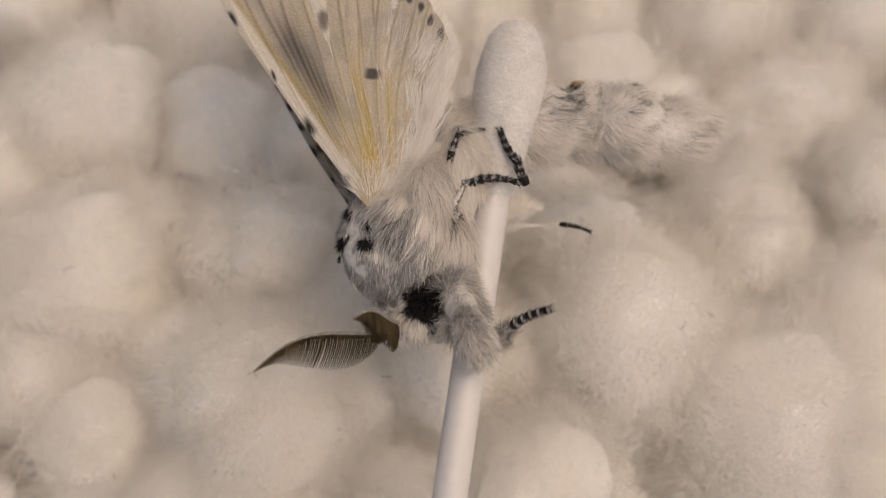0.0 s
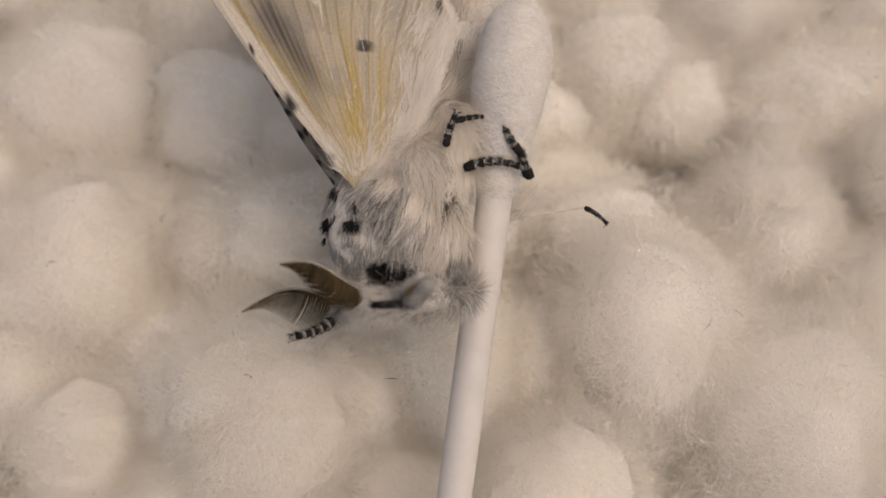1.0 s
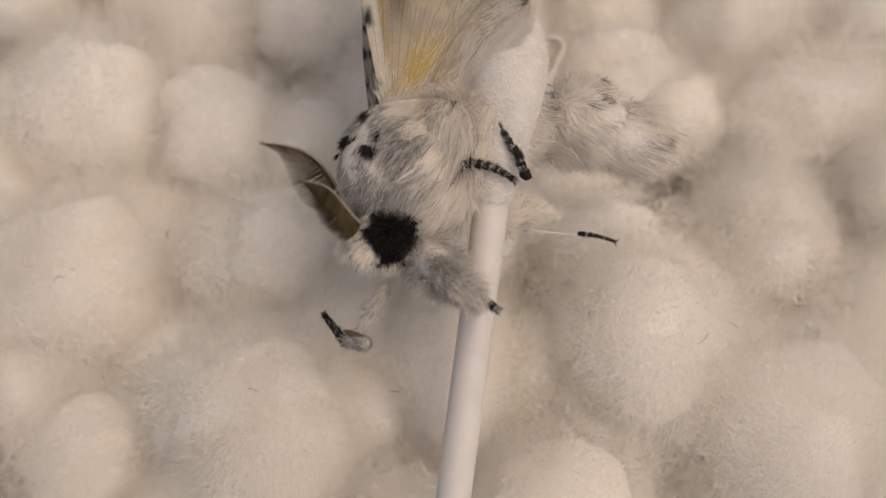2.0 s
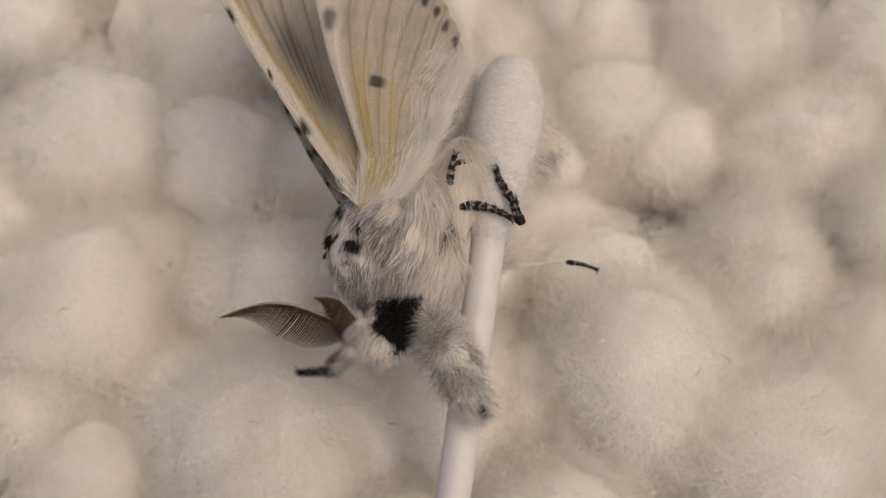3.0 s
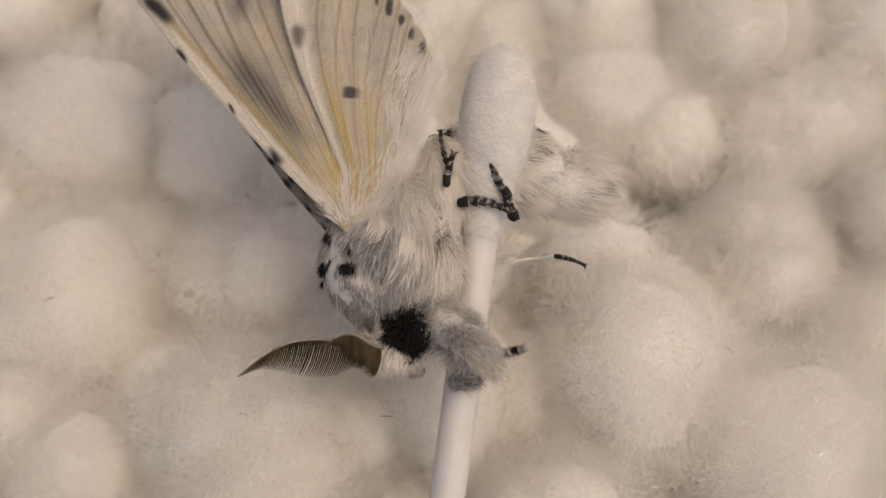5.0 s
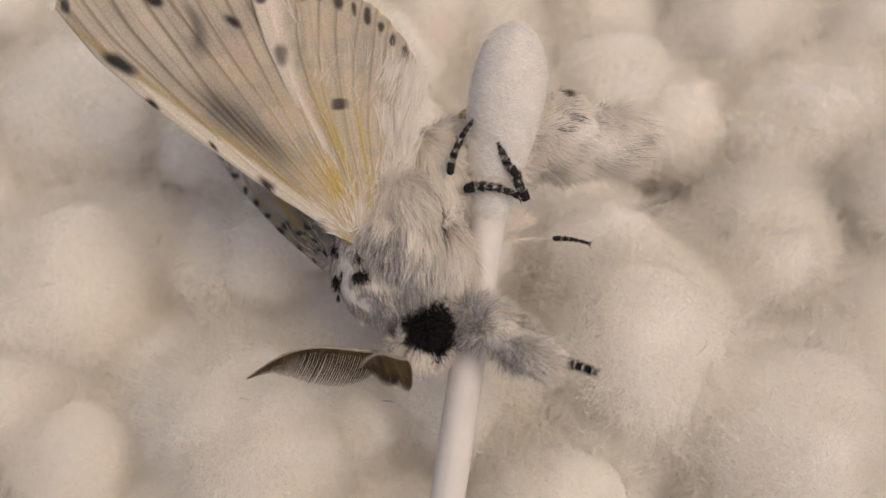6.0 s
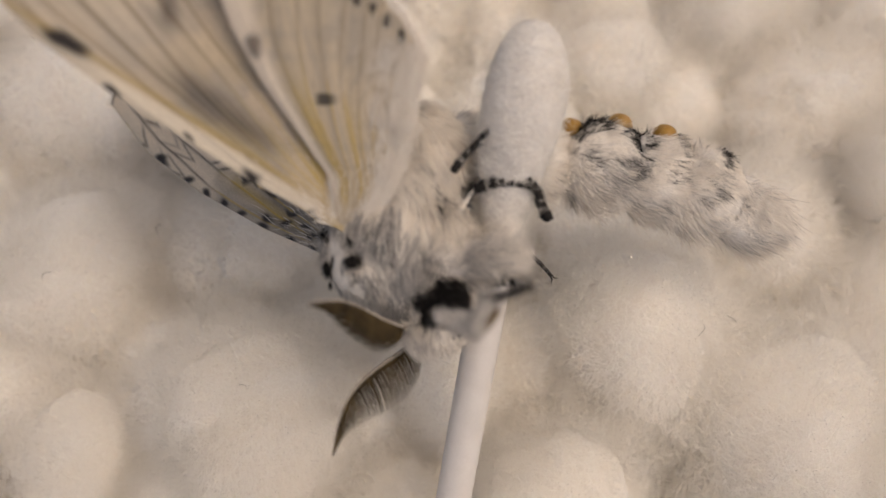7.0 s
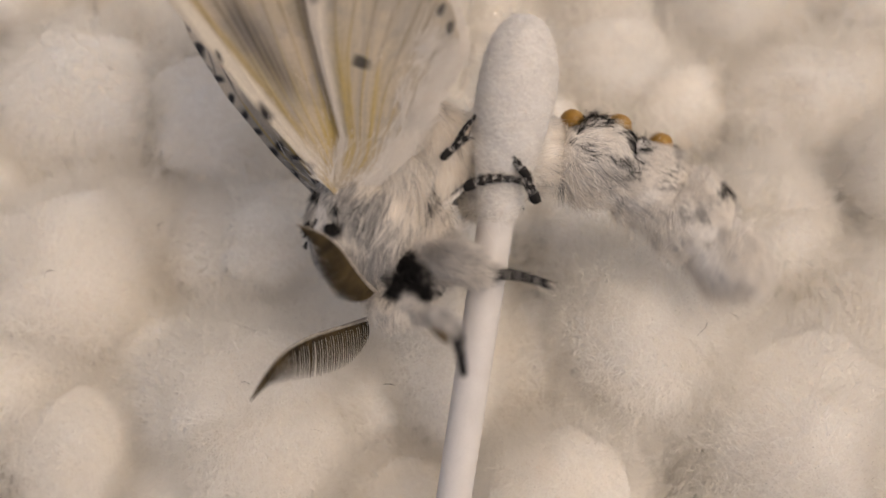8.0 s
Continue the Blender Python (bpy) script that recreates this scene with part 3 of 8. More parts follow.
def hind_under(x, y, S, Q, rib, nz):
    col = np.tile(np.array((0.65, 0.56, 0.43)), (len(x), 1))
    col = blend(col, (0.47, 0.43, 0.37), 0.5 * smooth(-0.4, 1.3, nz[:, 0]))
    col = blend(col, (0.42, 0.38, 0.33), 0.35 * smooth(0.2, 0.9, np.sin(Q * 75 + 3 * nz[:, 1])) * smooth(0.2, 0.5, S))
    ray = np.maximum(np.exp(-((Q - 0.25 - 0.015 * nz[:, 0]) / 0.075) ** 2), 0.75 * np.exp(-((Q - 0.55) / 0.045) ** 2))
    col = blend(col, (0.66, 0.47, 0.10), 0.85 * ray * (0.7 + 0.3 * np.sin(Q * 260 + 5 * nz[:, 2])) * smooth(0.05, 0.15, S) * (1 - smooth(0.42, 0.75, S)))
    col = blend(col, (0.60, 0.44, 0.14), 0.85 * rib * (1 - smooth(0.55, 0.95, S)) * smooth(-1.6, 0.4, nz[:, 2]))
    col = blend(col, BROWN, 0.65 * rib * smooth(0.5, 0.85, S))
    col = blend(col, (0.84, 0.75, 0.64), (1 - smooth(0.07, 0.16, Q)) * smooth(0.06, 0.16, S))
    col = blend(col, DARK, 0.85 * spot(x + 0.25 * nz[:, 0], y + 0.18 * nz[:, 1], 9.4, 0.0, 0.26, 0.58))
    col = blend(col, (0.16, 0.13, 0.11), 0.85 * spot(x + 0.2 * nz[:, 0], y + 0.1 * nz[:, 2], 13.8, 3.9, 0.9, 0.55))
    return blend(col, DARK, 0.9 * rim_dots(S, Q, nz, 0.962, 11, 0.022, 0.27))


def fore_upper(x, y, S, Q, rib, nz):
    col = np.tile(np.array((0.74, 0.65, 0.525)), (len(x), 1))
    basal = 1 - smooth(10.5, 13.0, x + 0.4 * nz[:, 0])
    col = blend(col, (0.26, 0.235, 0.205), basal * (0.68 + 0.25 * np.clip(nz[:, 1], -1, 1)))
    col = blend(col, (0.56, 0.40, 0.12), 0.9 * rib * basal + 0.5 * basal * np.exp(-((Q - 0.22) / 0.06) ** 2) * smooth(0.1, 0.2, S))
    col = blend(col, (0.08, 0.065, 0.055), 0.9 * rib * (1 - basal) * smooth(11, 14, x))
    cell = np.abs((((Q - 0.08) / 0.12) % 1) - 0.5) * 2
    for x0, amp, width, k in ((14.6, 2.2, 0.28, 0.75), (16.0, 1.8, 0.22, 0.45), (18.6, 1.7, 0.34, 0.8)):
        tip = (x0 + 1.2 * np.sin(Q * 5)) + amp * cell
        col = blend(col, (0.12, 0.10, 0.085), k * np.exp(-((S * 25 - tip + 0.25 * nz[:, 1]) / width) ** 2) * (1 - smooth(0.55, 1.0, cell)))
    for x0 in (11.9, 13.0):
        arc = np.exp(-((x - x0 - 6 * (Q - 0.36) ** 2 * 9 + 0.12 * nz[:, 2]) / 0.2) ** 2) * (1 - smooth(0.12, 0.17, np.abs(Q - 0.36)))
        col = blend(col, DARK, 0.85 * arc)
    r = np.random.default_rng(4)
    for k in range(44):
        cx, q0 = r.uniform(1, 12.0), r.uniform(0.03, 0.8)
        col = blend(col, DARK, 0.9 * spot(x + 0.2 * nz[:, 0], Q * 9 + 0.15 * nz[:, 2], cx, q0 * 9, r.uniform(0.35, 0.8), r.uniform(0.22, 0.45)))
    for cx in np.arange(1.5, 19, 2.3):
        col = blend(col, DARK, spot(x + 0.5 * nz[:, 1], Q, cx, 0.02, 0.55, 0.04))
    col = blend(col, (0.10, 0.085, 0.07), 0.8 * smooth(0.982, 0.992, S))
    return blend(col, DARK, 0.95 * rim_dots(S, Q - 0.02, nz * 0.3, 0.965, 8.33, 0.022, 0.2))


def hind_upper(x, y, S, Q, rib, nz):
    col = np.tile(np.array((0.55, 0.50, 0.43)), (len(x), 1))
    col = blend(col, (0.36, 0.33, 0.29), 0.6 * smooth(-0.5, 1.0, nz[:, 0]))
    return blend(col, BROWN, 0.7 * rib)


def wings():
    lead = [(0, 0), (8, 0.35), (16, 0.3), (22, -0.2), (26.5, -1.4)]
    trail = [(0.6, -1.8), (5, -5), (10, -9), (15, -12.6), (18.5, -14)]
    MOVING["forewing_near"] = wing("forewing", lead, trail, 2.8, (0.04, 0.12, 0.22, 0.33, 0.45, 0.56, 0.67, 0.78, 0.9), fore_under, 0.5, 600, 41,
                                   "cream underside of forewing with dark smudge and spots")
    lead = [(0.4, 0.4), (4.2, 0.5), (7.8, 2.15), (11, 3.65), (14.4, 4.85), (18, 5.6)]
    trail = [(1.2, -1.7), (3.1, -3.1), (6.9, -4.5), (11.5, -5.7)]
    MOVING["hindwing_near"] = wing("hindwing", lead, trail, 3.0, (0.06, 0.2, 0.3, 0.42, 0.54, 0.64, 0.74, 0.85), hind_under, 0.5, 1300, 43,
                                   "cream hindwing underside with yellow veins and black dots", True)
    lead = [(0, 0.6), (6, 1.6), (13, 2.2), (20, 2.1), (26.8, 0.6)]
    trail = [(0, -3), (6, -6), (12, -8.8), (19, -10.4)]
    MOVING["forewing_far"] = wing("forewing", lead, trail, 3.4, (0.08, 0.2, 0.32, 0.44, 0.56, 0.68, 0.8, 0.92), fore_upper, -0.4, 260, 45,
                                  "patterned upper side of forewing with black zigzag lines")
    lead = [(0, 0.8), (6, 2.0), (12, 2.4), (17.5, 0.6)]
    trail = [(0, -0.8), (6, -2.2), (12, -2.6), (17.5, -1.0)]
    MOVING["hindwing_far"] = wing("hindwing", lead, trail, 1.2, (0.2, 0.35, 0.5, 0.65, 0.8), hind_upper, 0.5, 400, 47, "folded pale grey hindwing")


# ---- antennae: a shaft with two rows of barbs
def antenna(length, bow, barb, spread, thick, count, second, seed, label):
    r = np.random.default_rng(seed)
    s = np.linspace(0, 1, 40)
    bend = lambda q: np.stack([length * q, -bow * np.sin(np.pi * q) + 0.25 * np.sin(2 * np.pi * q), 0.5 * np.sin(np.pi * q) * bow], -1)
    rad = 0.17 * (1 - 0.7 * s)
    rad[0] = rad[-1] = 0.01
    v, f = tube(bend(s), rad, 8)
    pieces = []
    for row in (-1, 1):
        q = np.linspace(0.03, 0.985, count) + (0.25 * row + 0.25) / count + r.normal(size=count) * 0.0005
        root = bend(q)
        ln = barb * np.clip(np.sin(np.pi * q ** 0.62) ** 0.75, 0.06, 1) * (1 - 0.35 * smooth(0.5, 1, q)) * r.uniform(0.98, 1.02, count)
        part_at = r.uniform(0.3, 0.55)
        for k in range(count):
            d = np.array([0.35 + (0.05 if abs(q[k] - part_at) < 0.015 else 0.0), 1.0, row * spread])
            d /= np.linalg.norm(d)
            u = np.linspace(0, 1, 6)
            path = root[k] + ln[k] * (1.0 if row > 0 else second) * (u[:, None] * d + (u ** 2)[:, None] * np.array([0.24, 0, -row * 0.15]))
            w = thick * np.array([1.3, 1.2, 1.05, 0.9, 0.7, 0.25])
            tv, tf = tube(path, w, 4, 0.8)
            pieces.append((tv, tf, 0))
    V, Fc, M = joined(pieces)
    ob = part("antenna", mesh_data("antenna", v, f, [SHAFT]), MOTH, label)
    part("comb", mesh_data("comb", V, Fc, [BARB]), ob, "rows of fine dark brown barbs", kind="stuff")
    return ob


def antennae():
    MOVING["antenna_near"] = antenna(8.3, 0.5, 2.7, 0.5, 0.046, 80, 0.75, 51, "brown feathery comb antenna, broad face shown")
    MOVING["antenna_far"] = antenna(10.5, 1.35, 2.6, 0.12, 0.062, 60, 0.22, 52, "brown feathery comb antenna")


# ---- legs
def fluffy(length, radius, hair, seed, grey, count=4200, black=0.0, club=False):
    r = np.random.default_rng(seed)
    blobs = [((length * 0.28, 0, 0), (length * 0.42, radius, radius)), ((length * 0.68, 0, 0), (length * 0.40, radius * 0.72, radius * 0.72))]
    if club:
        blobs = [((length * 0.30, 0, 0), (length * 0.44, radius * 0.85, radius * 0.85)), ((length * 0.70, 0, 0), (length * 0.34, radius * 0.95, radius * 0.9))]

    def colour(p, n):
        rnd = r.random(len(p)) + 0.15 * swirl(p, 0.8, seed)[:, 0]
        k = np.where(rnd < grey, 2, np.where(rnd > 1.25, 1, 0))
        k[(black > 0) & (p[:, 0] > length * (1 - black)) & (rnd < 0.8)] = 3
        return k

    return furred("femur", blobs, count, lambda p, n: np.tile([0.9, 0.0, 0.0], (len(p), 1)), colour, hair, 0.028, seed, FURS, lift=0.34, lock=0.55, stray=0.35)


def banded(length, radius, bands, seed, furry=0.0, arch=0.22, spur=False, bend=0.0):
    """A lower leg: joints banded black and white, short bristles and a pair of claws; its first stretch may be furry."""
    r = np.random.default_rng(seed)
    pieces = []
    x0 = furry * length
    if furry:
        s = np.linspace(0, 1, 10)
        rr = radius * (1.5 - 0.5 * s)
        rr[0] = 0.02
        pieces.append((*tube(np.stack([s * x0, 0 * s, 0 * s], 1), rr, 10), 0))
    cuts = np.cumsum([0, 1.5, *[1.0] * (bands - 2), 1.2])
    cuts = x0 + (length - x0) * cuts / cuts[-1]
    # the centre line: a slight arch, or a knee of so many degrees where the foot begins
    line = np.linspace(0, length, 200)
    slope = -radians(bend) * smooth(0.0, 1.2, line - x0) if bend else arch * np.cos((line - x0) / max(length - x0, 0.1) * 3.0) * (line >= x0) * 0.6 * length / max(length - x0, 0.1)
    way = np.concatenate([[[0, 0]], np.cumsum(np.stack([np.cos(slope), np.sin(slope)], 1)[:-1] * (length / 199), 0)])
    curve = lambda x: np.stack([np.interp(x, line, way[:, 0]), np.interp(x, line, way[:, 1]), 0 * x], -1)
    ahead = lambda x: np.stack([np.cos(np.interp(x, line, slope)), np.sin(np.interp(x, line, slope)), 0 * x], -1)
    for k in range(bands):
        s = np.linspace(0, 1, 9)
        rr = radius * (1 - 0.45 * k / bands) * (0.78 + 0.34 * s ** 1.3)
        rr[0] *= 0.3
        rr[-1] *= 0.3
        v, f = tube(curve(cuts[k] + s * (cuts[k + 1] - cuts[k])), rr, 10)
        ring = np.repeat(np.arange(8), 10)
        pieces.append((v, f, np.where(ring < 7, 1, 0)))
    n = 1500
    xx = r.uniform(x0, length, n)
    a = r.uniform(0, 6.283, n)
    ra = radius * (1 - 0.45 * (xx - x0) / (length - x0))
    nrm = np.stack([0 * a, np.cos(a), np.sin(a)], 1)
    p = curve(xx) + nrm * ra[:, None] * 0.9
    v, f, o = strands(p, nrm, ahead(xx), 0.12 + 0.85 * radius, 0.034, 4, lift=0.3, lock=0.15, stray=0.2, seed=seed)
    seg = np.clip(np.searchsorted(cuts, xx) - 1, 0, bands - 1)
    dark = (xx - cuts[seg]) / (cuts[seg + 1] - cuts[seg]) < 0.82
    pieces.append((v, f, np.where(dark, 1, np.where(r.random(n) < 0.6, 2, 3))[o]))
    if furry:
        n = 2600
        xx, a = r.uniform(0, x0 * 1.15, n), r.uniform(0, 6.283, n)
        nrm = np.stack([0 * a, np.cos(a), np.sin(a)], 1)
        p = np.stack([xx, 0 * xx, 0 * xx], 1) + nrm * radius * 1.2
        v, f, o = strands(p, nrm, np.tile([1.0, 0, 0], (n, 1)), 0.6 if spur else 1.1, 0.03, 4, lift=0.35, lock=0.35, stray=0.3, seed=seed + 1)
        pieces.append((v, f, np.where(r.random(n) < (0.85 if spur else 0.45), 2, np.where(r.random(n) < 0.3, 1, 3))[o]))
    for sgn in (-1, 1):
        s = np.linspace(0, 1, 7)
        c = curve(np.array([length]))[0]
        fwd = ahead(np.array([length]))[0]
        path = c + (0.42 * s - 0.1 * s ** 2)[:, None] * fwd + (sgn * 0.34 * s ** 0.8)[:, None] * np.array([-fwd[1], fwd[0], 0]) + (-0.28 * s ** 2)[:, None] * np.array([0, 0, 1.0])
        pieces.append((*tube(path, 0.07 * (1 - 0.85 * s), 6), 1))
    if spur:
        s = np.linspace(0, 1, 9)
        path = np.stack([x0 * 0.25 + 2.3 * s, -radius * (1.1 + 0.9 * s), 0.25 * np.sin(3 * s)], 1)
        pieces.append((*tube(path, 0.24 * np.sin(np.pi * np.clip(0.12 + 0.86 * s, 0, 0.995)) ** 0.8, 8, 0.6), 4))
    V, Fc, M = joined(pieces)
    return mesh_data("tarsus", V, Fc, [LEG_WHITE, BLACK_FUR, GREY_FUR, WHITE_FUR, SPUR], M)


def legs():
    def put(key, name, me, label):
        MOVING[key] = part(name, me, MOTH, label)

    put("foreleg_near_femur", "femur", fluffy(6.2, 1.55, 1.5, 61, 0.46, 26000, 0.0, True), "fluffy grey foreleg")
    put("foreleg_near_tarsus", "tarsus", banded(7.0, 0.44, 6, 62, 0.34), "black-banded foot with claws")
    put("foreleg_far_femur", "femur", fluffy(3.4, 0.5, 0.6, 63, 0.62, 6000), "fluffy grey foreleg")
    put("foreleg_far_tarsus", "tarsus", banded(5.6, 0.36, 6, 64, 0.38, 0.0, True, 35), "black-banded foot with claws")
    put("midleg_near_femur", "femur", fluffy(2.9, 0.27, 0.6, 65, 0.25, 3000, 0.6), "white and black middle leg")
    put("midleg_near_tarsus", "tarsus", banded(4.1, 0.36, 6, 66, 0.0, 0.55), "black-banded foot gripping the stick")
    put("midleg_far_tibia", "tibia", banded(2.0, 0.38, 3, 67), "black-banded shin")
    put("midleg_far_tarsus", "tarsus", banded(2.9, 0.33, 4, 68, 0.0, 0.3), "black-banded foot gripping the bud")
    put("hindleg_near_tibia", "tibia", banded(2.4, 0.27, 3, 69), "black-banded shin")
    put("hindleg_near_tarsus", "tarsus", banded(3.6, 0.22, 5, 70), "black-banded foot")
    put("hindleg_far_tibia", "tibia", fluffy(5.0, 0.10, 0.35, 71, 0.25, 500), "thin white hind leg")
    part("femur", fluffy(4.6, 1.25, 1.15, 73, 0.06, 7000), MOVING["hindleg_far_tibia"], "fluffy white thigh").matrix_basis = joint(-2.6, 0.6, 0.2, 0, 0, 12)
    put("hindleg_far_tarsus", "tarsus", banded(3.0, 0.20, 6, 72), "dark speckled foot")


# ---- abdomen: three furred stretches with amber knobs along the back
def abdomen():
    for i in range(3):
        r = np.random.default_rng(80 + i)
        rad = (3.1, 3.35, 3.25)[i]

        def colour(p, n):
            rnd = r.random(len(p)) + 0.2 * swirl(p, 0.9, 80 + i)[:, 0]
            k = np.where(rnd < 0.0, 2, np.where(rnd > 0.8, 1, 0))
            wob = 0.35 * swirl(p, 1.2, 3)
            for x0, size in (((4.2, 1.0),), ((0.7, 1.1), (4.1, 1.1), (6.9, 0.5)), ((2.3, 0.5),))[i]:
                k[(np.abs(p[:, 0] - x0 + wob[:, 0]) < size) & (p[:, 1] + wob[:, 1] > rad * 0.42) & (np.abs(p[:, 2]) < 2.4)] = 3
                side = near(p, x0 + 0.2, 0.02 * rad, 1.25, 0.75, 0.45) & (p[:, 2] > 0)
                k[side & (rnd < 0.6)] = 2
                k[side & (rnd > 0.35) & (rnd < 0.7)] = 3
            if i == 2:
                k[near(p, 5.2, 1.3, 1.2, 0.3, 0.3) & (rnd < 0.3)] = 2
                k[near(p, 4.6, -1.0, 0.45, 0.7, 0.3) & (rnd < 0.55)] = 3
            return k

        knobs = []
        for x0, high in ((), ((-0.9, 0.62), (2.4, 0.93), (5.7, 0.91)), ())[i]:
            knobs.append((*blob_mesh((x0, rad * high, 0), (0.95, 0.85, 1.5), 14, 18), 5))
        blobs = [((2.0, 0, 0), (3.4, rad, rad * 0.95)), ((5.8, 0, 0), ((3.4, 3.4, 3.5)[i], rad * (0.98, 0.95, 0.84)[i], rad * (0.93, 0.9, 0.8)[i]))]
        hair = (lambda p: np.where(p[:, 1] > rad * -0.2, 0.9, 1.6)) if i < 2 else (lambda p: np.where(p[:, 0] > 5, 2.2, np.where(p[:, 1] > rad * -0.2, 0.9, 1.6)))
        me = furred("abdomen", blobs, 20000, lambda p, n: np.tile([0.95, -0.12, 0.0], (len(p), 1)), colour, hair, 0.034, 81 + i, FURS + [AMBER],
                    lift=0.13, lock=0.34, stray=0.22, extra=knobs)
        MOVING["abdomen_%d" % i] = part("abdomen", me, MOTH, "white furred abdomen with black bands and amber knobs")


thorax()
head()
wings()
antennae()
legs()
abdomen()

# ---- stray hairs on the cotton
for k, (x, y, z, size, turn) in enumerate(((-32.2, -2.4, -10.9, 1, 40),
                                             (-15.0, -10.2, -4.1, 0.7, 20),
                                             (20.1, -6.9, -7.1, 1.3, 100),
                                             (11.8, -5.7, -8.3, 1.5, 75),
                                             (23.0, -5.7, -8.8, 0.9, 110),
                                             (-4.5, -10.2, -6.6, 0.8, -40),
                                             (-24.1, 1.5, -15.1, 0.8, 60))):
    stray_hair(x, y, z, size, turn, k)


def motions():
    """Keys of the swab, the moth and the parts that move on it."""
    walk(SWAB, [
        (0, stage(6.19, 18.12, -3.11, -9.6, -0.0, -8.1)),
        (0.2, stage(5.93, 18.20, -3.40, -6.7, -0.0, -7.9)),
        (0.4, stage(5.76, 18.45, -4.36, -4.7, -0.0, -7.7)),
        (0.5, stage(5.68, 18.58, -4.86, -3.8, -0.0, -7.6)),
        (0.6, stage(5.57, 18.46, -4.34, -2.9, 0.0, -7.5)),
        (0.7, stage(5.46, 18.35, -3.84, -2.0, -0.0, -7.4)),
        (0.8, stage(5.35, 18.24, -3.34, -1.2, 0.0, -7.3)),
        (0.9, stage(5.24, 17.89, -2.02, 1.0, 0.0, -7.2)),
        (1, stage(5.13, 17.55, -0.76, 3.1, -0.0, -7.0)),
        (1.1, stage(5.12, 17.59, -0.78, 2.9, -0.0, -7.1)),
        (1.2, stage(5.10, 17.62, -0.80, 2.8, -0.0, -7.1)),
        (1.3, stage(5.08, 17.66, -0.82, 2.6, -0.0, -7.2)),
        (1.4, stage(5.07, 17.69, -0.84, 2.4, -0.0, -7.2)),
        (1.5, stage(5.05, 17.73, -0.87, 2.3, 0.0, -7.2)),
        (1.6, stage(4.97, 17.98, -0.43, 2.7, -0.0, -7.1)),
        (1.7, stage(4.90, 18.24, 0.01, 3.1, 0.0, -6.9)),
        (2.3, stage(4.95, 18.16, -2.25, -2.2, -0.0, -7.3)),
        (2.8, stage(5.00, 17.98, -4.35, -7.3, -0.0, -7.6)),
        (3, stage(5.06, 18.39, -3.40, -6.3, -0.0, -7.6)),
        (3.2, stage(5.09, 18.57, -3.86, -7.1, -0.0, -7.6)),
        (3.5, stage(5.13, 18.85, -4.57, -8.3, -0.0, -7.6)),
        (3.8, stage(5.03, 18.39, -3.09, -5.3, -0.0, -7.5)),
        (4, stage(4.96, 18.10, -2.15, -3.3, 0.0, -7.4)),
        (4.2, stage(5.11, 17.88, -2.44, -3.3, -0.0, -7.4)),
        (5.3, stage(4.48, 17.76, -1.80, 0.6, -0.0, -6.7)),
        (5.4, stage(4.50, 17.89, -1.40, 1.5, -0.0, -6.7)),
        (5.5, stage(4.52, 18.01, -1.01, 2.4, -0.0, -6.7)),
        (5.6, stage(4.74, 18.12, -1.85, 1.0, -0.0, -6.9)),
        (5.7, stage(4.96, 18.22, -2.71, -0.3, -0.0, -7.2)),
        (5.8, stage(5.06, 18.07, -2.37, 0.3, -0.0, -7.5)),
        (5.9, stage(5.17, 17.92, -2.03, 0.9, -0.0, -7.7)),
        (6, stage(5.27, 17.77, -1.70, 1.5, -0.0, -7.9)),
        (6.1, stage(5.30, 17.51, -0.42, 3.5, -0.0, -7.8)),
        (6.2, stage(5.33, 17.25, 0.82, 5.5, -0.0, -7.7)),
        (6.3, stage(5.35, 17.00, 2.01, 7.4, 0.0, -7.7)),
        (6.5, stage(5.27, 16.26, 4.46, 11.4, -0.0, -7.3)),
        (6.6, stage(5.43, 16.20, 4.44, 11.4, -0.0, -7.1)),
        (6.7, stage(5.59, 16.15, 4.43, 11.4, -0.0, -6.9)),
        (6.8, stage(5.83, 15.77, 5.17, 12.7, -0.0, -7.7)),
        (6.9, stage(6.07, 15.40, 5.90, 14.0, 0.0, -8.4)),
        (7, stage(6.31, 15.04, 6.61, 15.2, -0.0, -9.2)),
        (7.1, stage(6.12, 15.26, 5.85, 14.0, -0.0, -8.7)),
        (7.2, stage(5.92, 15.50, 5.07, 12.7, 0.0, -8.2)),
        (7.3, stage(5.71, 15.74, 4.27, 11.4, 0.0, -7.7)),
        (7.4, stage(5.83, 15.98, 3.31, 9.8, -0.0, -8.1)),
        (7.5, stage(5.94, 16.24, 2.32, 8.2, 0.0, -8.5)),
        (7.6, stage(5.72, 16.05, 3.09, 9.4, -0.0, -8.1)),
        (7.7, stage(5.50, 15.86, 3.85, 10.6, -0.0, -7.8)),
        (7.8, stage(5.60, 15.94, 3.43, 9.8, -0.0, -7.9)),
        (7.9, stage(5.70, 16.02, 3.01, 9.0, 0.0, -8.1)),
        (8, stage(5.79, 16.11, 2.58, 8.2, -0.0, -8.3))])
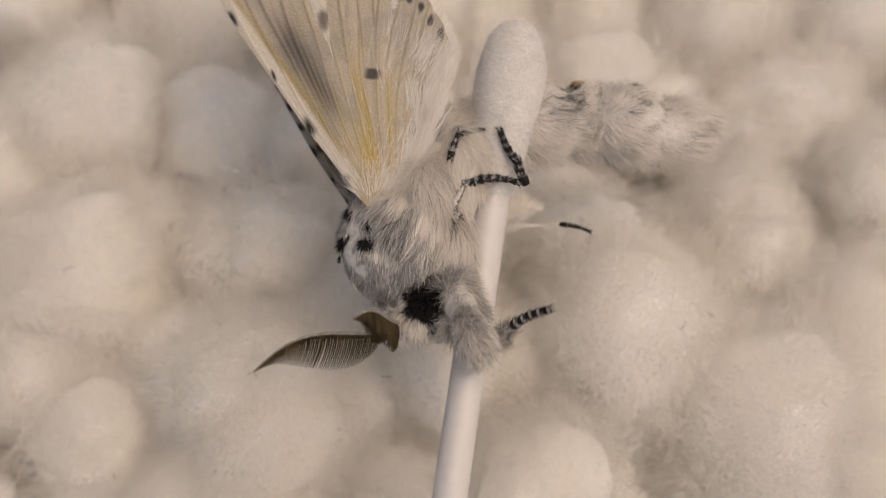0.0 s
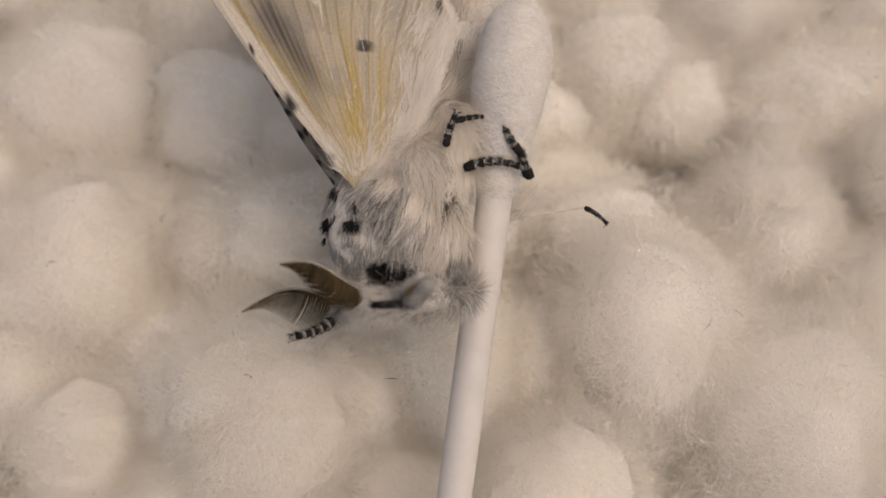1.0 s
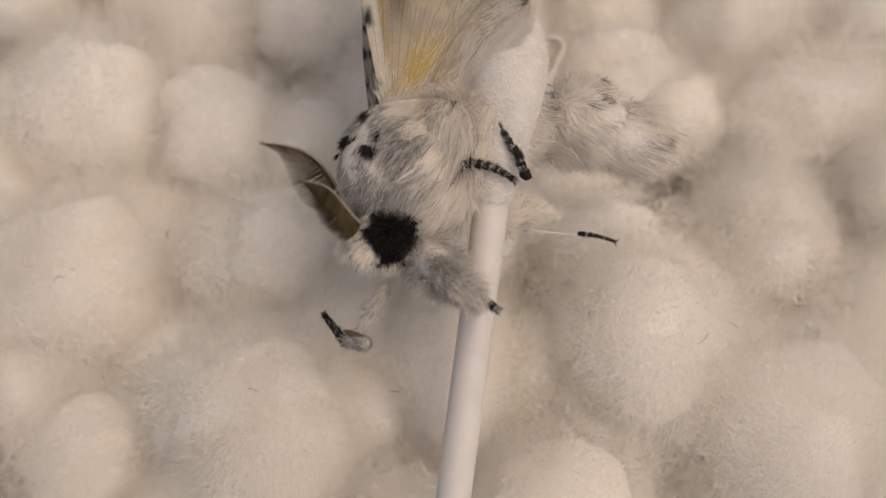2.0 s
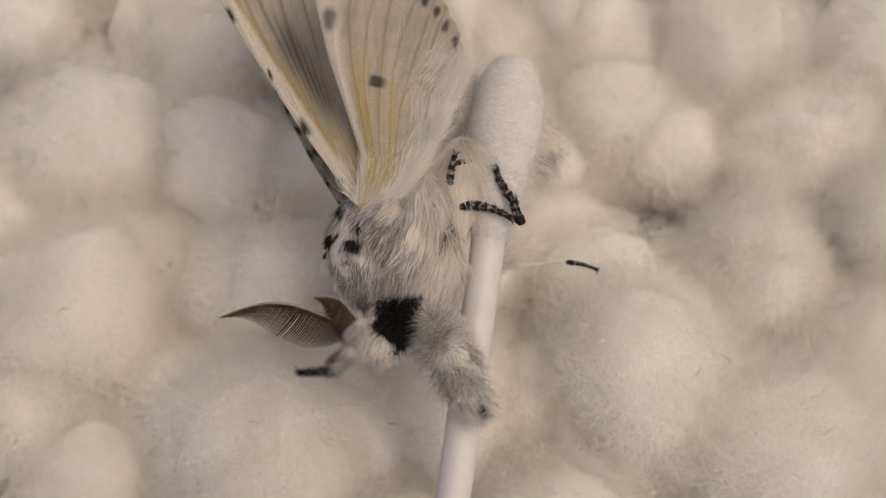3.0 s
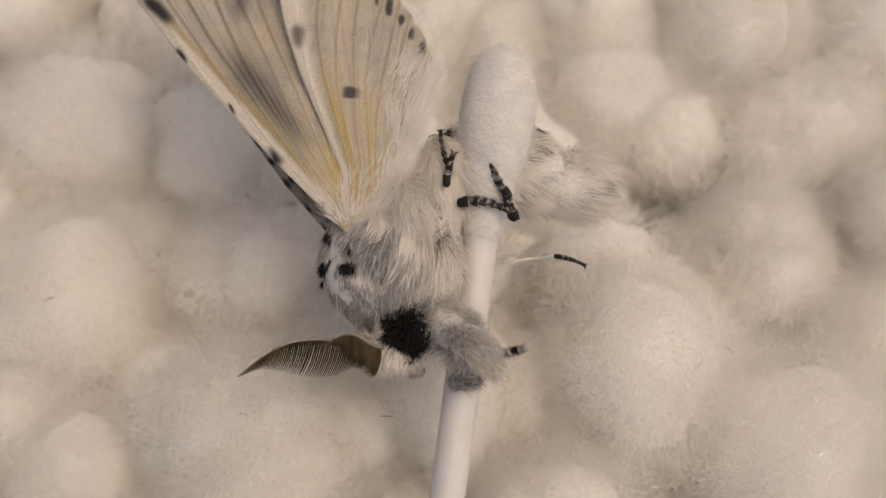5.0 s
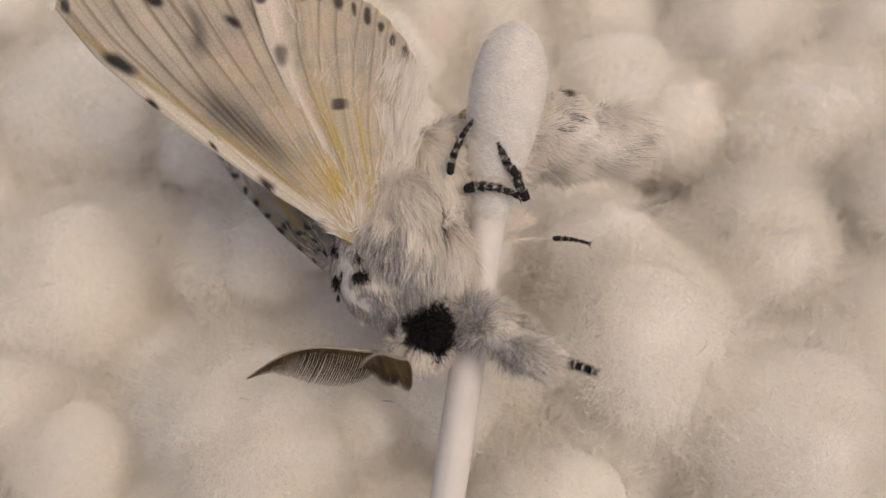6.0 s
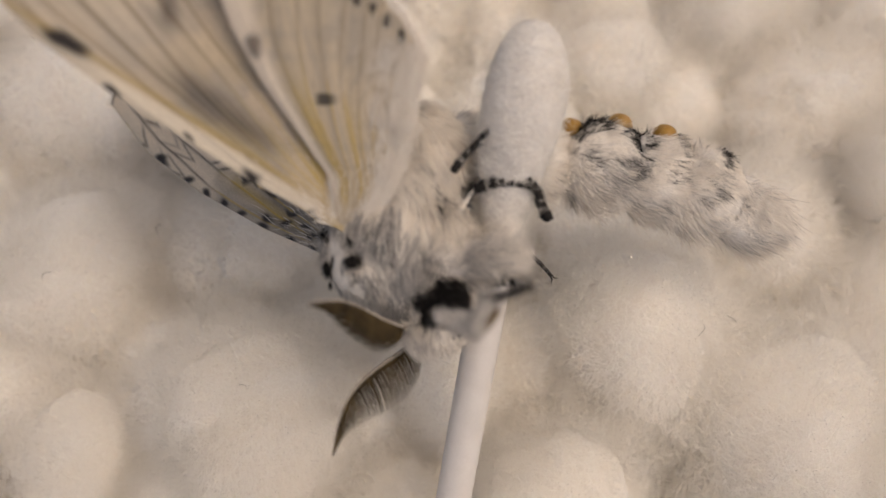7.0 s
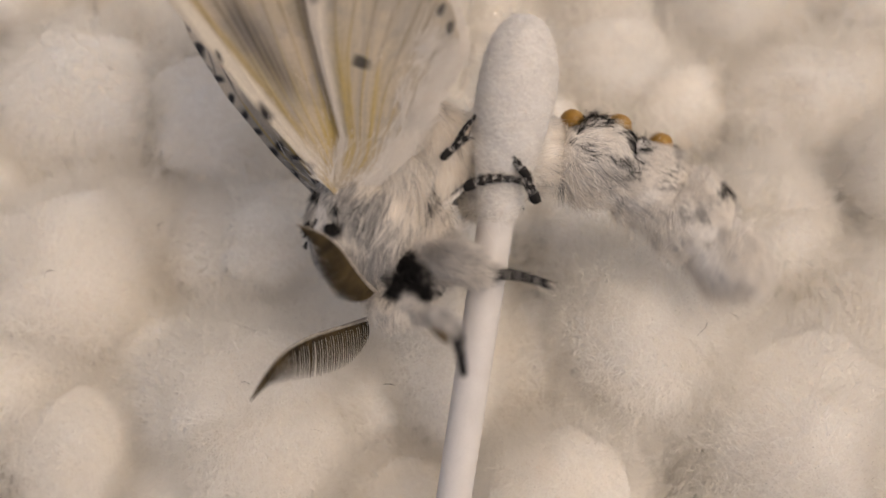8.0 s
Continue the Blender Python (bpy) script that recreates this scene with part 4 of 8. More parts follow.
    walk(MOTH, [
        (0, stage(-5.29, 0.31, 3.91, 0.0, -0.0, -5.6)),
        (0.2, stage(-5.44, 0.78, 2.81, 0.0, -0.0, -5.8)),
        (0.4, stage(-5.96, 0.78, 1.32, 0.0, -0.0, -4.6)),
        (0.5, stage(-6.21, 0.77, 0.57, 0.0, -0.0, -4.0)),
        (0.6, stage(-6.69, 1.70, 0.83, 0.0, -0.0, -9.6)),
        (0.7, stage(-6.57, 1.80, 1.09, 0.0, -0.0, -5.1)),
        (0.8, stage(-6.92, 2.22, 1.34, 0.0, -0.0, -11.0)),
        (0.9, stage(-6.76, 1.60, 2.06, 0.0, -0.0, -9.2)),
        (1, stage(-6.59, 0.99, 2.75, 0.0, -0.0, -7.3)),
        (1.1, stage(-6.63, 1.02, 2.77, 0.0, -0.0, -9.3)),
        (1.2, stage(-6.51, 2.43, 2.80, 0.0, -0.0, -11.2)),
        (1.3, stage(-7.01, 4.14, 2.82, 0.0, -0.0, -22.2)),
        (1.4, stage(-7.05, 4.90, 2.85, 0.0, -0.0, -22.2)),
        (1.5, stage(-6.65, 5.81, 2.87, 0.0, -0.0, -31.8)),
        (1.6, stage(-5.33, 7.79, 3.19, 0.0, -0.0, -40.3)),
        (1.7, stage(-5.39, 8.41, 3.52, 0.0, -0.0, -38.1)),
        (2.3, stage(-6.07, 5.12, 2.68, 0.0, -0.0, -21.6)),
        (2.8, stage(-6.66, 2.17, 1.85, 0.0, -0.0, -6.1)),
        (3, stage(-6.73, 3.61, 2.54, 0.0, -0.0, -14.2)),
        (3.2, stage(-6.98, 4.44, 2.29, 0.0, -0.0, -16.7)),
        (3.5, stage(-7.75, 4.59, 1.90, 0.0, -0.0, -20.4)),
        (3.8, stage(-6.77, 1.59, 2.59, 0.0, -0.0, -8.5)),
        (4, stage(-6.50, 4.01, 3.02, 0.0, -0.0, -26.5)),
        (4.2, stage(-7.11, 4.58, 2.73, 0.0, -0.0, -26.4)),
        (5.3, stage(-6.40, 0.29, 2.40, 0.0, -0.0, 3.3)),
        (5.4, stage(-6.47, 0.60, 2.56, 0.0, -0.0, 1.9)),
        (5.5, stage(-6.55, 0.90, 2.72, 0.0, -0.0, 0.6)),
        (5.6, stage(-6.56, 0.81, 2.23, 0.0, -0.0, 3.3)),
        (5.7, stage(-6.57, 0.72, 1.73, 0.0, -0.0, 6.0)),
        (5.8, stage(-6.27, 0.23, 1.91, 0.0, -0.0, 7.0)),
        (5.9, stage(-5.97, -0.26, 2.09, 0.0, -0.0, 8.0)),
        (6, stage(-5.67, -0.75, 2.27, 0.0, -0.0, 9.1)),
        (6.1, stage(-5.36, -0.84, 3.01, 0.0, -0.0, 12.7)),
        (6.2, stage(-5.05, -0.93, 3.73, 0.0, -0.0, 16.2)),
        (6.3, stage(-4.75, -1.02, 4.43, 0.0, -0.0, 19.5)),
        (6.5, stage(-5.31, -0.79, 5.85, 0.0, -0.0, 19.8)),
        (6.6, stage(-4.86, -0.87, 5.84, 0.0, -0.0, 8.9)),
        (6.7, stage(-5.15, -0.59, 5.83, 0.0, -0.0, 5.4)),
        (6.8, stage(-4.62, -1.02, 6.24, 0.0, -0.0, 8.0)),
        (6.9, stage(-4.09, -1.45, 6.65, 0.0, -0.0, 10.7)),
        (7, stage(-5.66, -0.66, 7.05, 0.0, -0.0, 11.0)),
        (7.1, stage(-6.08, -0.07, 6.60, 0.0, -0.0, 4.0)),
        (7.2, stage(-6.50, 0.53, 6.14, 0.0, -0.0, -2.8)),
        (7.3, stage(-6.92, 1.13, 5.67, 0.0, -0.0, -9.1)),
        (7.4, stage(-7.17, 0.80, 5.10, 0.0, -0.0, -9.8)),
        (7.5, stage(-7.41, 0.45, 4.52, 0.0, -0.0, -10.6)),
        (7.6, stage(-6.97, -0.25, 4.99, 0.0, -0.0, -1.8)),
        (7.7, stage(-6.54, -0.95, 5.44, 0.0, -0.0, 7.6)),
        (7.8, stage(-6.82, -0.22, 5.23, 0.0, -0.0, 2.5)),
        (7.9, stage(-7.10, 0.50, 5.01, 0.0, -0.0, -2.5)),
        (8, stage(-7.38, 1.24, 4.79, 0.0, -0.0, -7.4))])
    walk(MOVING["head"], [
        (0, joint(4.90, -3.59, -0.20, 0.0, -0.0, 12.7)),
        (0.2, joint(4.60, -4.24, -0.20, 0.0, -0.0, 6.2)),
        (0.4, joint(4.35, -4.26, -0.20, 0.0, -0.0, 4.5)),
        (0.5, joint(4.23, -4.26, -0.20, 0.0, -0.0, 3.7)),
        (0.6, joint(4.59, -4.07, -0.20, 0.0, -0.0, 7.4)),
        (0.7, joint(3.54, -3.89, -0.20, 0.0, -0.0, 1.4)),
        (0.8, joint(3.73, -4.05, -0.20, 0.0, -0.0, 1.9)),
        (0.9, joint(3.43, -3.71, -0.20, 0.0, -0.0, 2.1)),
        (1, joint(3.17, -3.36, -0.20, 0.0, -0.0, 2.7)),
        (1.1, joint(3.47, -3.23, -0.20, 0.0, -0.0, 6.4)),
        (1.2, joint(3.89, -4.46, -0.20, 0.0, -0.0, 0.1)),
        (1.3, joint(4.72, -4.31, -0.20, 0.0, -0.0, 6.6)),
        (1.4, joint(3.96, -4.28, -0.20, 0.0, -0.0, 2.0)),
        (1.5, joint(3.85, -3.50, -0.20, 0.0, -0.0, 7.0)),
        (1.6, joint(4.70, -3.97, -0.20, 0.0, -0.0, 8.7)),
        (1.7, joint(4.28, -4.19, -0.20, 0.0, -0.0, 4.6)),
        (2.3, joint(4.22, -4.07, -0.20, 0.0, -0.0, 5.0)),
        (2.8, joint(4.35, -4.37, -0.20, 0.0, -0.0, 4.2)),
        (3, joint(4.49, -4.35, -0.20, 0.0, -0.0, 5.2)),
        (3.2, joint(3.64, -4.44, -0.20, 0.0, -0.0, -1.2)),
        (3.5, joint(4.52, -4.69, -0.20, 0.0, -0.0, 3.3)),
        (3.8, joint(4.13, -3.68, -0.20, 0.0, -0.0, 8.0)),
        (4, joint(4.85, -3.18, -0.20, 0.0, -0.0, 16.0)),
        (4.2, joint(5.46, -3.09, -0.20, 0.0, -0.0, 19.7)),
        (5.3, joint(3.96, -4.21, -0.20, 0.0, -0.0, 2.8)),
        (5.4, joint(3.98, -4.21, -0.20, 0.0, -0.0, 2.9)),
        (5.5, joint(4.00, -4.21, -0.20, 0.0, -0.0, 3.0)),
        (5.6, joint(3.60, -4.46, -0.20, 0.0, -0.0, -1.5)),
        (5.7, joint(3.19, -4.67, -0.20, 0.0, -0.0, -6.2)),
        (5.8, joint(3.47, -4.51, -0.20, 0.0, -0.0, -3.0)),
        (5.9, joint(3.76, -4.37, -0.20, 0.0, -0.0, 0.1)),
        (6, joint(4.05, -4.23, -0.20, 0.0, -0.0, 3.0)),
        (6.1, joint(4.00, -4.12, -0.20, 0.0, -0.0, 3.4)),
        (6.2, joint(3.99, -4.02, -0.20, 0.0, -0.0, 3.9)),
        (6.3, joint(4.01, -3.93, -0.20, 0.0, -0.0, 4.7)),
        (6.5, joint(4.32, -3.91, -0.20, 0.0, -0.0, 6.9)),
        (6.6, joint(5.14, -3.98, -0.20, 0.0, -0.0, 11.2)),
        (6.7, joint(5.55, -2.93, -0.20, 0.0, -0.0, 20.9)),
        (6.8, joint(5.25, -3.15, -0.20, 0.0, -0.0, 17.9)),
        (6.9, joint(4.94, -3.35, -0.20, 0.0, -0.0, 14.8)),
        (7, joint(5.14, -3.77, -0.20, 0.0, -0.0, 12.6)),
        (7.1, joint(5.13, -3.50, -0.20, 0.0, -0.0, 14.6)),
        (7.2, joint(5.12, -3.32, -0.20, 0.0, -0.0, 16.0)),
        (7.3, joint(5.11, -3.22, -0.20, 0.0, -0.0, 16.8)),
        (7.4, joint(4.70, -3.62, -0.20, 0.0, -0.0, 11.6)),
        (7.5, joint(4.29, -4.05, -0.20, 0.0, -0.0, 6.2)),
        (7.6, joint(4.33, -4.55, -0.20, 0.0, -0.0, 2.9)),
        (7.7, joint(4.23, -5.21, -0.20, 0.0, -0.0, -1.7)),
        (7.8, joint(4.75, -4.40, -0.20, 0.0, -0.0, 6.3)),
        (7.9, joint(5.15, -3.55, -0.20, 0.0, -0.0, 14.4)),
        (8, joint(5.44, -2.67, -0.20, 0.0, -0.0, 22.7))])
    walk(MOVING["forewing_near"], [
        (0, joint(-0.05, 2.70, -0.80, 0.0, -0.0, 131.3)),
        (0.2, joint(-0.06, 2.58, -0.80, 0.0, -0.0, 138.6)),
        (0.4, joint(-0.07, 2.61, -0.80, 0.0, -0.0, 134.7)),
        (0.5, joint(-0.07, 2.62, -0.80, 0.0, -0.0, 132.8)),
        (0.6, joint(-0.00, 2.09, -0.80, 0.0, -0.0, 137.4)),
        (0.7, joint(-0.22, 2.32, -0.80, 0.0, -0.0, 131.8)),
        (0.8, joint(-0.08, 2.60, -0.80, 0.0, -0.0, 136.2)),
        (0.9, joint(-0.10, 2.61, -0.80, 0.0, -0.0, 135.1)),
        (1, joint(-0.12, 2.62, -0.80, 0.0, -0.0, 134.0)),
        (1.1, joint(-0.17, 3.26, -0.80, 0.0, -0.0, 134.8)),
        (1.2, joint(-0.15, 2.50, -0.80, 0.0, -0.0, 135.7)),
        (1.3, joint(-0.07, 2.05, -0.80, 0.0, -0.0, 141.3)),
        (1.4, joint(-0.30, 2.38, -0.80, 0.0, -0.0, 135.7)),
        (1.5, joint(-0.23, 2.79, -2.20, 0.0, -0.0, 139.0)),
        (1.6, joint(-0.42, 2.66, -3.60, 0.0, -12.8, 130.0)),
        (1.7, joint(-0.45, 2.89, -3.60, 0.0, -19.7, 125.7)),
        (2.3, joint(-0.17, 2.47, -2.07, 0.0, -20.1, 131.6)),
        (2.8, joint(-0.05, 2.36, -0.80, 0.0, -0.0, 133.0)),
        (3, joint(0.04, 2.48, -0.80, 0.0, -0.0, 137.9)),
        (3.2, joint(-0.09, 2.37, -0.80, 0.0, -0.0, 133.7)),
        (3.5, joint(-0.07, 2.61, -0.80, 0.0, -0.0, 136.1)),
        (3.8, joint(-0.07, 2.54, -0.80, 0.0, -0.0, 132.0)),
        (4, joint(0.01, 2.75, -0.80, 0.0, -0.0, 134.4)),
        (4.2, joint(-0.04, 2.82, -0.80, 0.0, -0.0, 135.2)),
        (5.3, joint(-0.07, 2.42, -0.80, 0.0, -0.0, 135.2)),
        (5.4, joint(-0.03, 2.45, -0.80, 0.0, -0.0, 133.5)),
        (5.5, joint(0.00, 2.48, -0.80, 0.0, -0.0, 131.8)),
        (5.6, joint(-0.06, 2.46, -0.80, 0.0, -0.0, 131.2)),
        (5.7, joint(-0.11, 2.46, -0.80, 0.0, -0.0, 130.5)),
        (5.8, joint(-0.11, 2.40, -0.80, 0.0, -0.0, 132.5)),
        (5.9, joint(-0.11, 2.34, -0.80, 0.0, -0.0, 134.3)),
        (6, joint(-0.10, 2.29, -0.80, 0.0, -0.0, 136.0)),
        (6.1, joint(-0.06, 2.35, -0.80, 0.0, -8.2, 96.9)),
        (6.2, joint(-0.06, 2.38, -0.80, 0.0, -11.2, 104.3)),
        (6.3, joint(-0.13, 2.45, -0.80, 0.0, -10.7, 123.8)),
        (6.5, joint(-0.11, 2.20, -0.80, 0.0, -21.4, 134.5)),
        (6.6, joint(0.05, 2.69, -0.80, 0.0, -0.0, 116.0)),
        (6.7, joint(0.36, 2.58, -0.80, 0.0, -9.1, 130.8)),
        (6.8, joint(-0.06, 2.40, -0.80, 0.0, -18.4, 125.2)),
        (6.9, joint(0.03, 2.45, -0.80, 0.0, -7.2, 130.5)),
        (7, joint(-0.17, 2.00, -0.80, 0.0, -29.2, 136.2)),
        (7.1, joint(-0.07, 2.17, -0.80, 0.0, -19.4, 127.2)),
        (7.2, joint(-0.07, 2.24, -0.80, 0.0, -18.4, 114.2)),
        (7.3, joint(-0.08, 2.34, -0.80, 0.0, -0.0, 128.8)),
        (7.4, joint(-0.08, 2.39, -0.80, 0.0, -16.0, 135.8)),
        (7.5, joint(-0.06, 2.53, -0.80, 0.0, -0.0, 140.1)),
        (7.6, joint(-0.07, 2.34, -0.80, 0.0, -15.6, 135.1)),
        (7.7, joint(-0.16, 2.21, -0.80, 0.0, -4.4, 131.5)),
        (7.8, joint(-0.08, 2.28, -0.80, 0.0, -16.0, 126.7)),
        (7.9, joint(-0.08, 2.32, -0.80, 0.0, -15.2, 126.9)),
        (8, joint(-0.08, 2.29, -0.80, 0.0, -22.5, 136.0))])
    walk(MOVING["hindwing_near"], [
        (0, joint(-0.06, 2.70, -0.90, 7.0, -0.0, 93.6)),
        (0.2, joint(-0.07, 2.59, -0.90, 7.0, -0.0, 93.2)),
        (0.4, joint(-0.08, 2.62, -0.90, 7.0, -0.0, 90.7)),
        (0.5, joint(-0.08, 2.63, -0.90, 7.0, -0.0, 89.5)),
        (0.6, joint(-0.01, 2.10, -0.90, 7.0, -0.0, 94.8)),
        (0.7, joint(-0.23, 2.32, -0.90, 7.0, -0.0, 89.9)),
        (0.8, joint(-0.09, 2.60, -0.90, 7.0, -0.0, 94.1)),
        (0.9, joint(-0.11, 2.61, -0.90, 7.0, -0.0, 93.5)),
        (1, joint(-0.13, 2.62, -0.90, 7.0, -0.0, 93.0)),
        (1.1, joint(-0.18, 3.26, -0.90, 7.0, -11.9, 93.5)),
        (1.2, joint(-0.16, 2.51, -0.90, 7.0, -18.4, 93.9)),
        (1.3, joint(-0.08, 2.06, -0.90, 7.0, -16.3, 97.2)),
        (1.4, joint(-0.31, 2.39, -0.90, 7.0, -9.0, 89.7)),
        (1.5, joint(-0.36, 2.86, -3.30, 7.0, -13.4, 93.5)),
        (1.6, joint(-0.67, 2.81, -5.70, 7.0, -31.3, 90.7)),
        (1.7, joint(-0.76, 3.10, -6.10, 7.0, -32.1, 87.6)),
        (2.3, joint(-0.48, 2.63, -5.60, 7.0, -25.4, 91.8)),
        (2.8, joint(-0.06, 2.36, -0.90, 7.0, -11.6, 90.9)),
        (3, joint(0.03, 2.48, -0.90, 7.0, -21.6, 95.4)),
        (3.2, joint(-0.09, 2.37, -0.90, 7.0, -8.5, 91.0)),
        (3.5, joint(-0.08, 2.61, -0.90, 7.0, -17.0, 95.6)),
        (3.8, joint(-0.08, 2.54, -0.90, 7.0, -0.0, 94.9)),
        (4, joint(0.00, 2.75, -0.90, 7.0, -19.0, 106.4)),
        (4.2, joint(-0.05, 2.82, -0.90, 7.0, -22.2, 101.9)),
        (5.3, joint(-0.08, 2.42, -0.90, 7.0, -0.0, 90.0)),
        (5.4, joint(-0.04, 2.45, -0.90, 7.0, -6.8, 91.8)),
        (5.5, joint(-0.01, 2.48, -0.90, 7.0, -11.6, 93.7)),
        (5.6, joint(-0.06, 2.47, -0.90, 7.0, -12.9, 89.9)),
        (5.7, joint(-0.12, 2.46, -0.90, 7.0, -14.0, 86.1)),
        (5.8, joint(-0.12, 2.40, -0.90, 7.0, -0.0, 86.4)),
        (5.9, joint(-0.12, 2.35, -0.90, 7.0, -0.0, 86.5)),
        (6, joint(-0.11, 2.29, -0.90, 7.0, -0.0, 86.5)),
        (6.1, joint(-0.07, 2.35, -0.90, 7.0, -0.0, 77.6)),
        (6.2, joint(-0.07, 2.38, -0.90, 7.0, -0.0, 79.3)),
        (6.3, joint(-0.14, 2.45, -0.90, 7.0, -0.0, 81.5)),
        (6.5, joint(-0.12, 2.21, -0.90, 7.0, -26.2, 81.2)),
        (6.6, joint(0.04, 2.70, -0.90, 7.0, -0.0, 82.1)),
        (6.7, joint(0.36, 2.58, -0.90, 7.0, -19.2, 91.6)),
        (6.8, joint(0.19, 2.51, -0.90, 7.0, -16.8, 88.7)),
        (6.9, joint(0.02, 2.45, -0.90, 7.0, -14.1, 85.7)),
        (7, joint(-0.18, 2.00, -0.90, 7.0, -33.8, 82.9)),
        (7.1, joint(-0.13, 2.08, -0.90, 7.0, -28.8, 82.6)),
        (7.2, joint(-0.11, 2.19, -0.90, 7.0, -20.7, 82.8)),
        (7.3, joint(-0.09, 2.34, -0.90, 7.0, -0.0, 83.4)),
        (7.4, joint(-0.08, 2.44, -0.90, 7.0, -7.5, 88.8)),
        (7.5, joint(-0.07, 2.54, -0.90, 7.0, -10.2, 94.4)),
        (7.6, joint(-0.10, 2.34, -0.90, 7.0, -9.9, 89.3)),
        (7.7, joint(-0.17, 2.21, -0.90, 7.0, -8.0, 83.5)),
        (7.8, joint(-0.14, 2.21, -0.90, 7.0, -19.0, 83.7)),
        (7.9, joint(-0.11, 2.25, -0.90, 7.0, -24.8, 83.3)),
        (8, joint(-0.09, 2.30, -0.90, 7.0, -28.5, 82.3))])
    walk(MOVING["forewing_far"], [
        (0, joint(-1.02, 2.60, -7.00, 0.0, 12.0, 121.3)),
        (0.2, joint(-1.03, 2.54, -7.00, 0.0, 15.1, 128.6)),
        (0.4, joint(-1.07, 2.61, -7.00, 0.0, 16.9, 124.8)),
        (0.5, joint(-1.09, 2.64, -7.00, 0.0, 17.6, 122.8)),
        (0.6, joint(-1.04, 2.04, -7.00, 0.0, 18.3, 127.4)),
        (0.7, joint(-1.28, 2.38, -7.00, 0.0, 19.0, 121.8)),
        (0.8, joint(-1.14, 2.61, -7.00, 0.0, 19.6, 126.2)),
        (0.9, joint(-1.14, 2.61, -7.00, 0.0, 21.1, 125.1)),
        (1, joint(-1.15, 2.62, -7.00, 0.0, 22.5, 124.0)),
        (1.1, joint(-1.20, 3.27, -7.00, 0.0, 22.4, 124.8)),
        (1.2, joint(-1.17, 2.54, -7.00, 0.0, 22.3, 125.7)),
        (1.3, joint(-1.12, 1.97, -7.00, 0.0, 22.8, 131.2)),
        (1.4, joint(-1.40, 2.39, -7.00, 0.0, 22.1, 125.7)),
        (1.5, joint(-1.11, 2.65, -7.00, 0.0, 22.0, 129.0)),
        (1.6, joint(-1.08, 2.41, -7.00, 0.0, 22.2, 120.0)),
        (1.7, joint(-1.14, 2.70, -7.00, 0.0, 22.5, 115.7)),
        (2.3, joint(-1.00, 2.30, -7.00, 0.0, 26.9, 120.7)),
        (2.8, joint(-1.06, 2.15, -7.00, 0.0, 15.1, 123.0)),
        (3, joint(-0.93, 2.22, -7.00, 0.0, 16.0, 127.9)),
        (3.2, joint(-1.07, 2.11, -7.00, 0.0, 15.3, 123.7)),
        (3.5, joint(-1.08, 2.30, -7.00, 0.0, 14.2, 126.1)),
        (3.8, joint(-1.05, 2.22, -7.00, 0.0, 16.8, 122.0)),
        (4, joint(-0.83, 2.35, -7.00, 0.0, 18.3, 124.4)),
        (4.2, joint(-0.96, 2.46, -7.00, 0.0, 18.3, 125.2)),
        (5.3, joint(-1.15, 2.31, -7.00, 0.0, 20.8, 125.2)),
        (5.4, joint(-1.11, 2.35, -7.00, 0.0, 21.6, 123.5)),
        (5.5, joint(-1.07, 2.40, -7.00, 0.0, 22.0, 121.8)),
        (5.6, joint(-1.15, 2.43, -7.00, 0.0, 21.2, 121.2)),
        (5.7, joint(-1.21, 2.48, -7.00, 0.0, 20.2, 120.5)),
        (5.8, joint(-1.88, 1.60, -7.00, 0.0, 31.9, 120.3)),
        (5.9, joint(-2.57, 0.76, -7.00, 0.0, 40.5, 120.3)),
        (6, joint(-2.72, 1.21, -7.00, 0.0, 39.8, 122.1)),
        (6.1, joint(-3.07, 2.74, -7.00, 0.0, 38.2, 110.7)),
        (6.2, joint(-2.58, 1.72, -7.00, 0.0, 32.7, 110.4)),
        (6.3, joint(-3.08, 1.40, -7.00, 0.0, 20.9, 125.8)),
        (6.5, joint(-2.55, 1.84, -7.00, 0.0, -0.0, 129.8)),
        (6.6, joint(-2.69, 1.30, -7.00, 0.0, 22.5, 128.3)),
        (6.7, joint(-2.49, 0.94, -7.00, 0.0, 25.3, 136.0)),
        (6.8, joint(-2.70, 1.23, -7.00, 0.0, 31.8, 136.1)),
        (6.9, joint(-2.76, 1.11, -7.00, 0.0, 29.3, 131.5)),
        (7, joint(-1.90, 1.29, -7.00, 0.0, 30.3, 136.1)),
        (7.1, joint(-1.72, 0.99, -7.00, 0.0, 30.9, 134.1)),
        (7.2, joint(-1.36, 1.58, -7.00, 0.0, 32.0, 126.5)),
        (7.3, joint(-1.16, 2.27, -7.00, 0.0, 26.9, 118.8)),
        (7.4, joint(-1.15, 2.33, -7.00, 0.0, 26.6, 124.5)),
        (7.5, joint(-1.15, 2.39, -7.00, 0.0, 25.3, 130.1)),
        (7.6, joint(-1.19, 2.27, -7.00, 0.0, 26.4, 126.2)),
        (7.7, joint(-1.26, 2.25, -7.00, 0.0, 26.5, 121.5)),
        (7.8, joint(-1.23, 2.23, -7.00, 0.0, 26.2, 125.5)),
        (7.9, joint(-1.21, 2.23, -7.00, 0.0, 25.8, 129.3)),
        (8, joint(-1.19, 2.25, -7.00, 0.0, 25.3, 133.0))])
